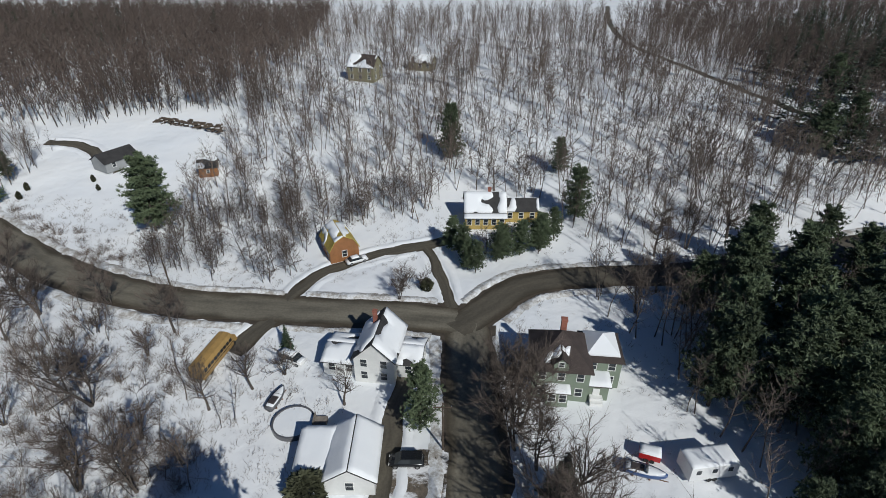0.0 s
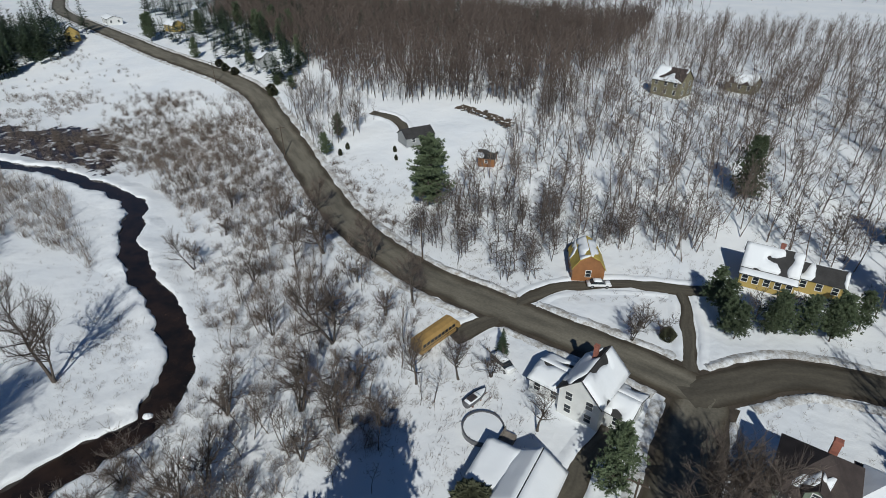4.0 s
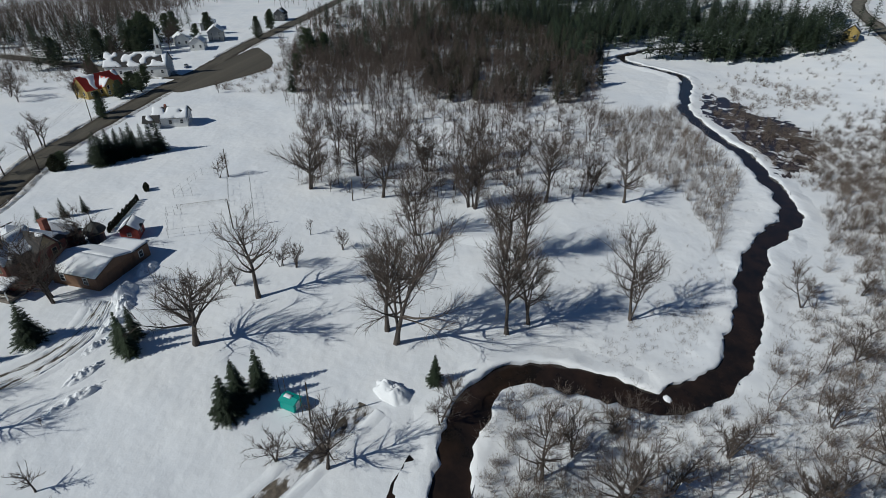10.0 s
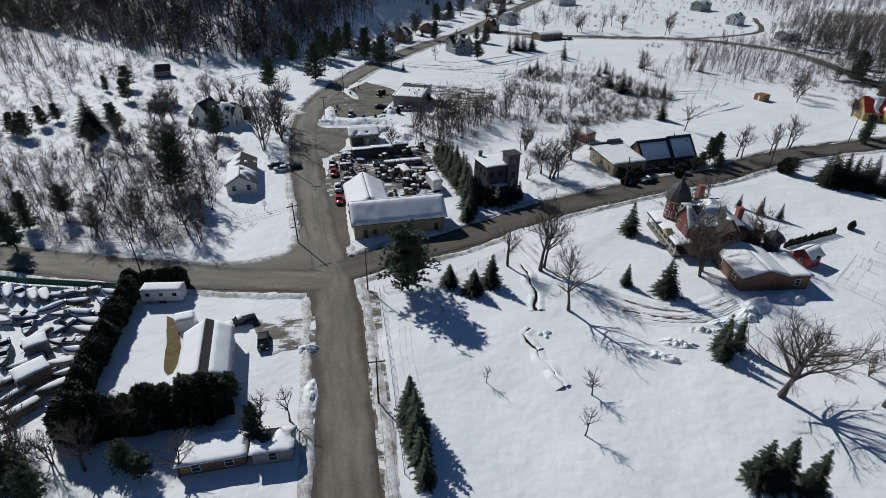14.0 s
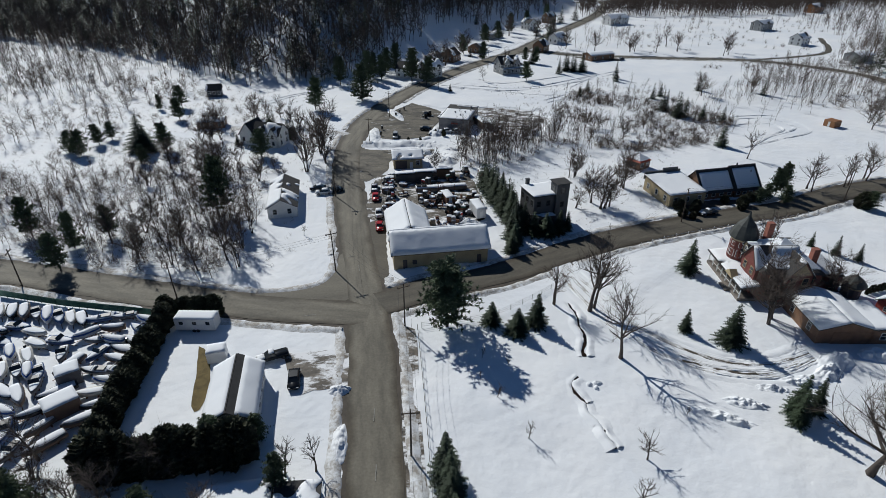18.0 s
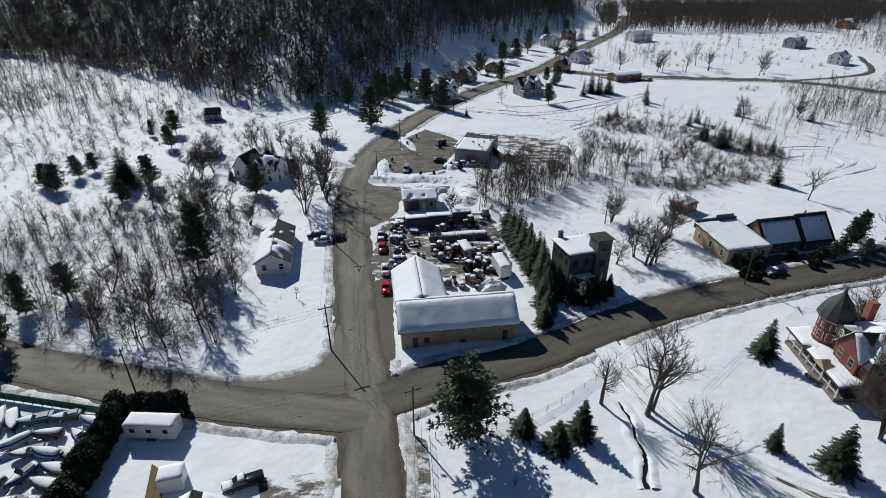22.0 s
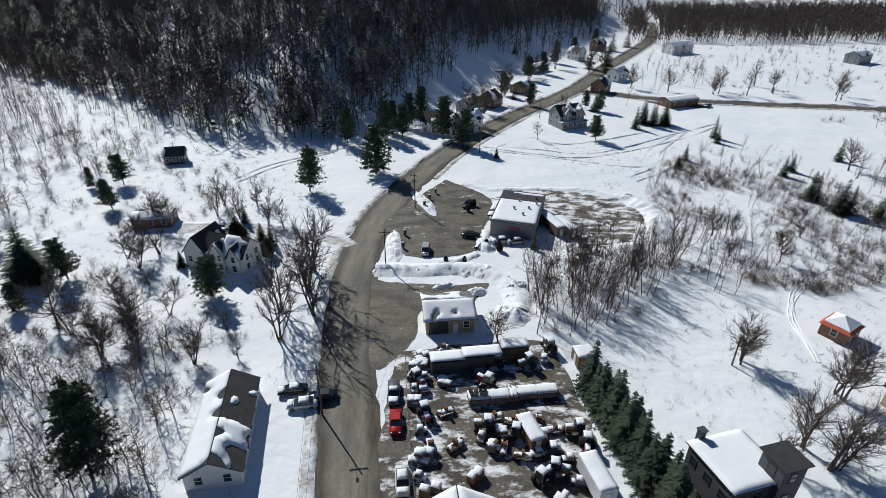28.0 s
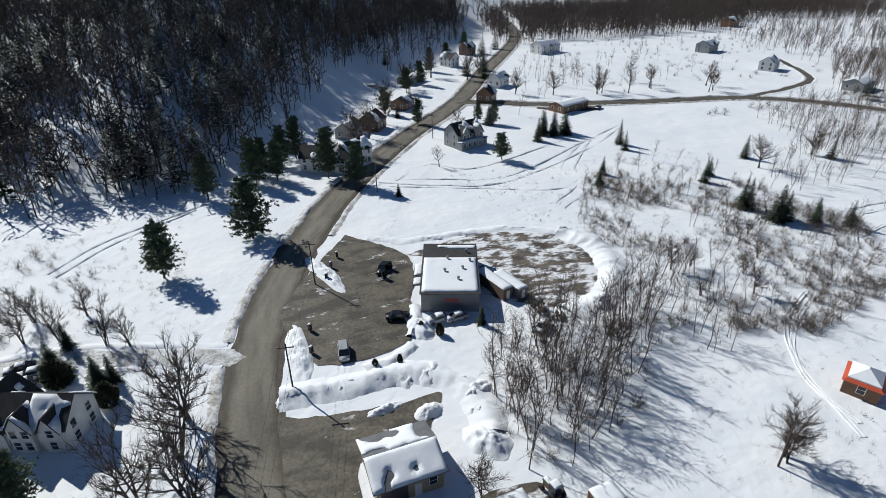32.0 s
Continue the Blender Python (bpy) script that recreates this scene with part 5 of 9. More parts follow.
e = building("red_shed", -92, -77, 20, "little red boarded shed with snowy roof", "shed", clear=4)
block(e, I4, 4.2, 3.6, 2.4, 1.4, RED_W, ROOF_D, (0.9, 0.9), 1, (1, 1, 1, 1), win="small")
# house behind the hedge
e = building("hedge_house", 23.7, -63.2, 95.6, "white house with two snowy roof slopes behind a hedge", clear=9)
block(e, pose(0, 0, 0), 11.6, 6.9, 3.2, 2.0, WHITE_W, ROOF_D, (1.0, 1.0), 1, (4, 4, 2, 2), gap=(0.05, 0.26))
# house in the south-west meadow and the red-roofed house
e = building("meadow_house", -163, -111.5, 110, "white house with snowy gable roof and small dark wing", clear=9)
block(e, I4, 10.5, 7.5, 3.2, 2.6, WHITE_W, ROOF_D, (0.92, 0.95), 1, (3, 3, 2, 2))
block(e, pose(-5.6, -3.2, 0), 4.6, 4.2, 2.4, 1.6, WHITE_W, ROOF_D, (0.35, 0.6), 1, (1, 1, 0, 1))
part("chimney", Shape().box(-0.35, -0.35, 4.6, 0.35, 0.35, 6.6), BRICKS, e, m=pose(-1.5, 0, 0))
e = building("red_roofed_house", -191, -160, -20, "yellow house with bright red metal roof", clear=10)
block(e, I4, 15, 8.5, 3.4, 4.4, YELLOW_W, ROOF_R, (0.1, 0.25), 1, (3, 4, 2, 2))
block(e, pose(-1, 3.5, 0, 0, 0, 90), 6, 5, 4.2, 2.6, YELLOW_W, ROOF_R, (0.8, 0.2), 2, (0, 0, 0, 2))
# church with a steeple
e = building("church", -221, -163, 109, "white church with snowy roof and pointed steeple", "church", clear=14)
block(e, I4, 25, 11, 5.0, 4.6, WHITE_W, ROOF_D, (0.66, 0.66), 1, (6, 6, 1, 2))
part("tower", Shape().box(-1.4, -1.4, 0, 1.4, 1.4, 10.8), WHITE_W, e, m=pose(9.5, 0, 0))
part("belfry", Shape().box(-1.0, -1.0, 10.8, 1.0, 1.0, 13.0), WHITE_W, e, m=pose(9.5, 0, 0))
for k in range(4):
    part("louvre", Shape().box(-0.45, -1.06, 11.3, 0.45, -1.003, 12.5), DARK_TRIM, e, m=pose(9.5, 0, 0, 0, 0, 90 * k))
part("steeple", Shape().loft([[(1.15, -1.15, 13), (1.15, 1.15, 13), (-1.15, 1.15, 13), (-1.15, -1.15, 13)], [(0.05, -0.05, 19), (0.05, 0.05, 19), (-0.05, 0.05, 19), (-0.05, -0.05, 19)]]), TRIM, e, m=pose(9.5, 0, 0))
for k in range(4):
    part("step", Shape().box(12.6 + 0.4 * k, -2.2, 0, 13.0 + 0.4 * k, 2.2, 0.9 - 0.22 * k), GREY_W, e)
# rows of far houses: x, y, turn, length, width, eaves, rise, wall, roof, snow, storeys
FAR = [
    (-277, -168, 20, 9, 7, 4, 2.6, WHITE_W, ROOF_D, 0.9, 1), (-303, -172, 25, 11, 8, 5, 3, GREY_W, ROOF_D, 0.95, 2),
    (-335, -195, 30, 14, 9, 4, 2, GREY_W, ROOF_D, 0.9, 1), (-376, -165, 10, 10, 7, 4.5, 3, DARK_W, ROOF_D, 0.3, 2), (-284, -182, 40, 9, 7, 4, 2.5, WHITE_W, ROOF_D, 0.9, 1),
    (-105, -433, 120, 9, 7, 5.2, 3.2, WHITE_W, ROOF_D, 0.5, 2), (-130, -469, 35, 9, 7, 5, 3, BROWN_W, ROOF_D, 0.4, 2),
    (-24, -312, 60, 10, 7, 3.5, 2.5, GREY_W, ROOF_D, 0.3, 1), (-34, -318, 55, 8, 8, 4, 3, BROWN_W, ROOF_B, 0.15, 1),
    (-53, -345, 50, 9, 7, 3.2, 2, BROWN_W, ROOF_B, 0.3, 1), (-92, -344, 50, 8, 7, 4, 3, BROWN_W, ROOF_D, 0.3, 1),
    (-119, -318, 20, 16, 8, 3, 1.2, BROWN_W, ROOF_D, 0.97, 1), (-71, -396, 45, 15, 8, 3, 1.4, GREY_W, ROOF_D, 0.95, 1), (-181, -457, 20, 18, 10, 5, 3, WHITE_W, ROOF_D, 0.8, 2),
    (-281, -420, 25, 14, 9, 5, 2.5, GREY_W, ROOF_D, 0.7, 2), (-398, -524, 25, 15, 10, 5, 3, ORANGE_W, ROOF_D, 0.4, 2), (-267, -356, 30, 11, 8, 4.5, 3, WHITE_W, ROOF_D, 0.6, 2),
    (-266, -303, 20, 13, 9, 3.5, 2, GREY_W, ROOF_D, 0.9, 1), (-110, -372, 40, 10, 7, 4, 3, WHITE_W, ROOF_D, 0.7, 1), (65, -205, 5, 9, 6, 2.5, 0.9, BROWN_W, ROOF_D, 0.9, 1), (76, -250, 10, 6, 5, 3, 2, DARK_W, ROOF_D, 0.0, 1),
]
for k, (x, y, a, L, W, h, r, wl, rf, cov, st) in enumerate(FAR):
    e = building("village_house", x, y, a, "village house with snow lying on its pitched roof", "house", "houses of the village", clear=max(L, W) * 0.62)
    block(e, I4, L, W, h, r, wl, rf, (cov, min(1, cov + 0.15)), st, (3, 3, 2, 2), step=1.0)

e = building("porch_house", -60, -288, 20, "grey house with twin front gables and a porch", clear=9)
block(e, I4, 11, 7.5, 5, 3.2, GREY_W, ROOF_D, (0.4, 0.5), 2, (3, 3, 2, 2))
for gx_ in (-3.2, 2.6):
    block(e, pose(gx_, 2.6, 0, 0, 0, 90), 4.4, 3.4, 5.0, 2.6, GREY_W, ROOF_D, (0.5, 0.7), 2, (0, 0, 0, 2))
block(e, pose(0, 5.0, 0), 11.4, 2.2, 2.6, 0.2, GREY_W, ROOF_D, (0.9, 0.9), 1, (0, 5, 0, 0), shape="flat")

# houses beside the river road, far to the north-west
for x, y, a, L, W, h, r, wl, rf, cov in ((-324, 166, -25, 9, 7, 4.2, 3.2, YELLOW_W, ROOF_D, 0.5), (-346, 202, -20, 15, 8, 3.2, 1.6, WHITE_W, ROOF_D, 1.0), (-289, 203, -10, 10, 7, 3.4, 2.4, YELLOW_W, ROOF_D, 0.9), (-186, 171.5, -28, 9, 7, 3.2, 2.6, GREY_W, ROOF_D, 0.8), (-376, 181, -18, 9, 7, 3.4, 2.4, WHITE_W, ROOF_D, 1.0)):
    e = building("roadside_house", x, y, a, "small house with roof snow beside the river road", "house", "houses of the village", clear=8)
    block(e, I4, L, W, h, r, wl, rf, (cov, cov), 1, (3, 3, 2, 2), step=1.0)

# white gabled house on the south lane
e = building("gabled_house", 40, -183.5, -20, "white gabled house with half-snowed dark roof", clear=9)
block(e, I4, 9.4, 6.6, 4.2, 3.0, WHITE_W, ROOF_D, (0.2, 0.5), 2, (2, 3, 2, 2))
block(e, pose(-2.8, 1.9, 0, 0, 0, 90), 3.6, 2.6, 4.3, 2.2, WHITE_W, ROOF_D, (0.3, 0.5), 2, (0, 0, 0, 1))
block(e, pose(1.2, 2.0, 0, 0, 0, 90), 3.8, 3.2, 4.3, 2.4, WHITE_W, ROOF_D, (0.3, 0.5), 2, (0, 0, 0, 2))
block(e, pose(6.6, -0.2, 0, 0, 0, 90), 7.6, 5.6, 3.8, 3.6, WHITE_W, ROOF_D, (0.1, 0.1), 1, (1, 1, 1, 2))

# large white house below the hill
e = building("hillside_house", -11, -280.5, -24, "large white two-storey house with part-snowed roofs", clear=11)
block(e, pose(-1, 1, 0), 15, 7, 4.6, 2.8, WHITE_W, ROOF_D, (0.1, 0.25), 2, (4, 5, 2, 2))
block(e, pose(-8.5, -3, 0, 0, 0, 60), 10, 7, 5.4, 2.8, WHITE_W, ROOF_D, (0.8, 0.7), 2, (3, 3, 2, 2))
block(e, pose(-8, 4.5, 0), 6, 3, 2.6, 0.3, WHITE_W, ROOF_D, (1, 1), 1, (2, 2, 1, 1), shape="flat")


# ---- single trees ----
plant("pine", (-64, 107, 17, 1.15), (2, 140, 15), (30, 111, 13), (30, 132, 10), (61, 92, 15), (73, 92, 14), (-3, 52, 11, 0.9), (5, 92, 7), (20, 98, 8), (11, 95, 7))
plant("pine", (38, 56, 17), (51, 77, 18), (51, 58, 19), (61, 77, 18), (63, 64, 18), (44, 65, 16), (101, 141, 15), (114, 147, 15), (152, 195, 16), (124, 177, 15))
plant("spruce", (14, 41, 9), (-25, 68, 5), (-59, -4, 6), (-50.3, -31, 9), (-47.7, -31.6, 8.2), (-53.5, -29.6, 8), (-57, -53, 7), (-209, -88, 12), (-51, -75, 5), (-57, -71, 8.5, 1.15), (-61, -94, 8, 1.15), (-58, -55, 8), (-61, -55, 7), (-6, -46, 9), (-25, -79, 7, 1.4), (-21, -77, 5.5, 1.6), (-17, -80, 5, 1.6))
plant("pine", (-9, -80, 14, 1.35))
plant("spruce", (43, -204, 6), (34, -192, 6), (49, -188, 4), (-91, -288, 11), (-100, -288, 10), (-109, -263, 7), (-118, -234, 6), (-110, -211, 9), (-114, -203, 8), (-125, -195, 7), (-78, -308, 9), (-83, -238, 5), (-165, -233, 8))
plant("oak", (-50, 56, 13), (-71, 77, 12), (-45, 72, 9), (8, 52, 13), (11, 52, 12), (44, 97, 11), (-44, 42, 10), (-37, 42, 10), (-45, 12, 9), (-43, 21, 11), (-42, -15, 9), (-51, -2, 7))
plant("oak", (-122.2, -47.5, 17), (-102.8, -15.8, 13), (-128, 32, 13), (-61.2, -44.3, 14, 1.15), (-89, 59, 8), (-119, -6, 12), (-132, -38, 13), (-138, -20, 13), (-140, 5, 12), (-146, -48, 12), (-150, -10, 12), (-133, 24, 9))
plant("elm", (-120.2, -28, 19), (-118.2, -4.4, 15), (-124.8, 12.6, 15), (-95.4, 4.3, 17), (-96.2, 8, 15, 0.85), (-67.1, -12, 22), (-69.8, -14.2, 16, 0.9), (-72.4, 6, 17, 0.85), (-75.5, 9.6, 16, 0.9), (-80.1, 27.3, 17, 0.9))
plant("slim", (-74.8, -39.8, 16.5), (-37, -69, 13), (-36, -82, 15), (-72, 70, 9), (-53, -125, 11), (-30, -85, 9), (-128, -11, 9), (-119, -5, 10))
plant("clump", (-86, -40, 6), (-86, -37, 6), (-78, -46, 5), (-94, -30, 5), (58, -189, 8), (51, -215, 9), (42, -214, 8), (-54, -125, 9), (-47, -126, 7))
plant("young", (-99, -39, 4), (-33, -49, 5), (-29, -42, 5), (-18, -54, 3), (15, -51, 5.5), (11, -51, 5.5), (21, -117, 2.5), (-115, -131, 9), (-128, -134, 9), (-136, -137, 9), (-112, -157, 9))

plant("pine", (51, 48, 17), (59, 51, 17), (47, 43, 15), (57, 44, 17), (67, 47, 17), (53, 55, 16), (62, 60, 16), (46, 54, 17), (57, 58, 18), (66, 58, 18), (55, 68, 18), (48, 71, 15), (68, 70, 17), (72, 80, 16), (44, 77, 13), (74, 62, 17), (80, 74, 16), (53, 84, 12), (42, 60, 14))
plant("pine", (69, -105, 9), (83, -121, 10), (71, -115, 9), (65, -120, 8), (92, -229, 6))
plant("pine", (-284, -201, 15), (-296, -197, 14), (-269, -199, 14), (-231, -213, 12), (-195, -145, 8), (-168, -142, 8), (-163, -138, 7), (-30, -22, 3))
plant("spruce", (-140, -243, 8), (-113, -230, 7), (-110, -169, 8), (-119, -199, 7), (-94, -285.5, 10), (-86, -282, 9), (-155.9, -483, 14), (-139, -466, 14), (-76, -416, 8), (-63, -421, 8), (-89, -245.5, 6), (-27, -250, 4))
plant("slim", (-115, -133, 9), (-126, -133, 9), (-136, -138, 10), (-149, -339, 10), (-161, -335, 10), (-177, -341, 10), (-197, -323, 10), (-42, -56, 1.5), (-57, -334.7, 7), (-45, -269, 6), (-13, -275, 11))
plant("clump", (51, -208, 11, 0.7), (45, -207, 10, 0.7), (37, -203, 10, 0.7), (33, -201, 8, 0.8))
plant("oak", (-55.7, -126.2, 9), (-63.8, -138.9, 9), (-13, -154, 6), (-52.5, -146, 6), (-45, -173, 8), (-201, -325, 9), (-137, -234, 9), (-163, -238, 9), (-124, -74, 6), (-201, -116, 4), (30, -52, 7))

plant("pine", (1.8, 100, 7.5, 1.2), (4, 96, 8), (6.5, 91, 7), (12.3, 96, 8, 1.2), (16, 97.5, 8, 1.2), (20.5, 99, 9), (24, 103, 8), (-106, 118, 7), (-110, 128, 8), (-230, -95, 10))
plant("clump", (-4, 85, 5), (-7, 86, 5), (9, 98, 6), (14, 100, 6), (-33, 46, 7), (-40, 50, 8), (-24, 62, 6), (-47, 66, 7), (-55, 62, 8), (-38, 36, 7), (-60, 52, 7), (-58, 72, 7), (-80, 78, 8), (-90, 84, 7), (-75, 62, 7), (-95, 72, 6), (-105, 82, 7), (-49, 16, 7), (-54, 22, 7), (-46, 28, 8), (-52, 36, 8), (-38, 26, 7), (-37, 10, 7), (-46, -18, 6), (-42, -22, 6))
plant("oak", (9.5, 48, 11), (12, 45, 10), (10, 56, 12), (-60, 80, 9), (-86, 90, 9), (-8, 81.5, 6), (34, 78, 10), (40, 84, 10), (52, 100, 11), (62, 104, 11))

plant("clump", (25, -157, 14, 0.8), (26.5, -166, 14, 0.8), (20.5, -164, 16, 0.8), (23, -172, 17, 0.8), (22.5, -180, 15, 0.8))
plant("pine", (46, -47, 8, 1.2), (43, -45, 9, 1.2), (48, -44, 8, 1.2), (40, -43, 7, 1.2), (31, -46.5, 5, 1.3), (28.5, -45, 4, 1.4), (15.5, -48.5, 6, 1.2), (25.5, -56, 5.5, 1.5), (22.5, -55.5, 5, 1.5), (19.5, -57, 4.5, 1.4))
plant("pine", (-275, 179, 13), (-285, 186, 12), (-226, 167, 9), (-265, 200, 12), (-192, 169, 5, 1.6), (-181, 187, 9), (-154, 154, 5, 1.5), (-163, 155, 4, 1.7), (-170, 174, 5, 1.6), (-198, 172, 5), (-242, 230, 13), (-262, 224, 14), (-225, 205, 13), (-215, 215, 14), (-235, 212, 13), (-205, 200, 12))
plant("cedar", (-157, 147, 3, 1.8), (-160, 149, 3.2, 1.8), (-190, 158, 3, 2.0), (-198, 160, 3, 1.9), (-205, 163, 3, 1.9))
plant("slim", (-14, 56, 7), (-28, 59, 7), (-30, 62, 6), (-33, 55, 8))
plant("pine", (46, 36, 14), (54, 36, 16), (62, 38, 16), (40, 37, 9), (70, 42, 16), (50, 40, 14))
plant("pine", (-262, -186, 14), (-267, -196, 15), (-258, -192, 13), (-250, -188, 13), (-246, -180, 12), (-275, -190, 13), (-240, -190, 12), (-186, -148, 7, 1.4), (-190, -147, 6, 1.5), (-196, -148, 7, 1.3), (-204, -172, 9), (-212, -180, 10), (-292, -178, 10), (-318, -185, 12))
plant("oak", (-200, -170, 10), (-183, -164, 8), (-235, -185, 11), (-270, -180, 9), (-290, -190, 10), (-175, -182, 8), (-180, -190, 9), (-186, -196, 9))
plant("slim", (36, -47, 8), (24, -44, 7), (52, -52, 8), (48, -56, 8), (55, -48, 8), (60, -54, 8))
plant("oak", (-67, -75.5, 14, 0.9), (-68.5, -77, 12, 0.8), (-83, -81, 10), (-79, -97, 10), (64, -187, 9), (60, -183, 9), (38, -151, 7), (54, -154, 8), (58, -169, 7), (47, -165, 7), (66, -163, 8), (-53, -147, 8), (-64, -137, 10), (-52, -129, 9), (-80, -179, 6), (-71, -192, 6))
plant("clump", (70, -172, 6), (62, -160, 7), (50, -158, 6), (44, -156, 5), (35, -160, 5), (31, -152, 4), (55, -176, 5), (68, -150, 7), (75, -158, 6), (-76, -192, 5), (-84, -186, 5), (-92, -190, 5), (-70, -182, 5), (-99, -200, 5))
plant("pine", (23, -265, 13), (10, -272, 14), (4, -274, 12), (-104, -130, 7.5, 1.2), (-107, -133, 8, 1.2), (-99, -126.5, 4.5, 1.6), (-103, -124.5, 5, 1.4), (-96, -125.5, 4, 1.6), (-122, -119, 5, 1.5))
plant("spruce", (43, -197, 7, 1.2), (36, -192, 6, 1.3), (51, -183, 4, 1.5), (-111, -269, 9), (-109, -212, 9), (-111, -203, 10, 1.1), (-96, -288, 9), (-93, -291, 9), (-99, -285, 8))
plant("cedar", (-76, -121, 2.6, 1.6), (-78, -123.5, 2.4, 1.7), (-73, -123, 3, 1.5), (-91, -124, 2.8, 1.8), (-94, -126, 2.6, 1.7), (-87, -126, 2.2, 1.6), (-89, -121.5, 2, 1.8))
plant("slim", (-177, -356, 12), (-176, -338, 11), (-151, -346, 10), (-206, -335, 11), (-37, -83, 12))
plant("pine", (-10.5, -270.7, 15), (2, -286, 13), (-3, -292, 14), (-64, 108.5, 16, 1.2), (8, -279, 12), (-75, -312, 8), (-80, -308, 9))
plant("spruce", (-35, -325, 7), (-58, -352, 9), (-47, -330, 6), (-27, -305, 5), (-110, -392, 12), (-104, -402, 12), (-118, -412, 13))

# conifers and copse on the corner slope
plant("pine", (43.5, -129, 15.5, 0.95), (41, -171, 9, 1.35), (72.5, -179, 9.5, 1.25), (98, -176.5, 8, 1.5), (103, -180, 7, 1.4), (97, -187, 7, 1.2), (95, -192, 6, 1.3), (75.6, -168, 6, 1.3), (84, -231, 9, 1.2), (79.5, -214, 8, 1.4), (30, -224, 13, 1.25), (12, -237, 15, 1.2))
plant("spruce", (81, -180.5, 12, 1.5), (78.5, -178.5, 9, 1.5), (41.5, -195, 5, 1.3))
# extra pines out of view, added to deepen shade at the north-east stand
plant("pine", (53, 28, 20), (59, 24, 21), (64, 30, 20))
# unseen trees, added to throw shadow on the main road's north end
plant("oak", (13, 37, 13), (16, 32, 14), (11, 29, 13), (19, 28, 14))
plant("pine", (-18, 19.5, 24, 0.8), (-14.5, 19.5, 24.5, 0.75), (-16.5, 14.5, 25, 0.8))
plant("oak", (51, -158, 8), (54.5, -154, 9), (47, -152, 8), (53, -163, 8), (33, -104, 8, 0.8), (36, -107, 9, 0.8), (41, -103, 8, 0.8), (47, -106, 9, 0.9), (34, -112, 9, 0.8), (55, -109, 9), (33, -119, 8, 0.8), (38, -115, 9, 0.8), (64, -117, 8), (58, -121, 9), (48, -114, 9, 0.8), (66, -206, 8), (62, -203, 8))

plant("clump", (44, -50, 6), (40.5, -48.5, 6), (47, -53, 7), (36, -49.5, 5), (49, -49, 7), (43, -46, 6), (52, -46, 7))
# conifers between the far houses and along the far road
plant("pine", (-262, -101, 15, 1.2), (-270, -96, 12, 1.1), (-286, -205, 15), (-292, -210, 15), (-305, -198, 14), (-250, -205, 13), (-205, -150, 8, 1.4), (-199, -152, 7, 1.4), (-310, -150, 12), (-330, -152, 12), (-345, -158, 11))
plant("pine", (-66, -268, 9, 1.2), (-17, -262, 13, 1.1), (-44, -338, 11), (-62, -372, 12), (-74, -388, 12), (-88, -420, 13), (-104, -436, 13), (-128, -470, 14), (-52, -318, 10))
plant("oak", (-22, -292, 12), (-30, -306, 11), (-40, -322, 11), (-48, -350, 11), (-66, -382, 12), (-84, -404, 12), (-64, -300, 8), (-110, -352, 10), (-126, -344, 10), (-146, -338, 9), (-100, -390, 12), (-112, -404, 12))


# ---- things: vehicles, boats, fences, poles, yards ----
WHEEL = Shape().tube((0, -0.11, 0), (0, 0.11, 0), 0.33, sides=14).mesh("wheel", RUBBER)
RIM = Shape().tube((0, -0.12, 0), (0, 0.12, 0), 0.19, sides=10).mesh("rim", STEEL)
BIG_WHEEL = Shape().tube((0, -0.2, 0), (0, 0.2, 0), 0.6, sides=16).mesh("wheel", RUBBER)


def hexa(x0, x1, y, z0, z1, tx0, tx1, ty):
    """A frustum: base x0..x1, half width y, top tx0..tx1, half width ty."""
    return Shape().add([(x0, -y, z0), (x1, -y, z0), (x1, y, z0), (x0, y, z0), (tx0, -ty, z1), (tx1, -ty, z1), (tx1, ty, z1), (tx0, ty, z1)],
                       [(3, 2, 1, 0), (4, 5, 6, 7), (0, 1, 5, 4), (1, 2, 6, 5), (2, 3, 7, 6), (3, 0, 4, 7)])


CAR_PARTS = {}


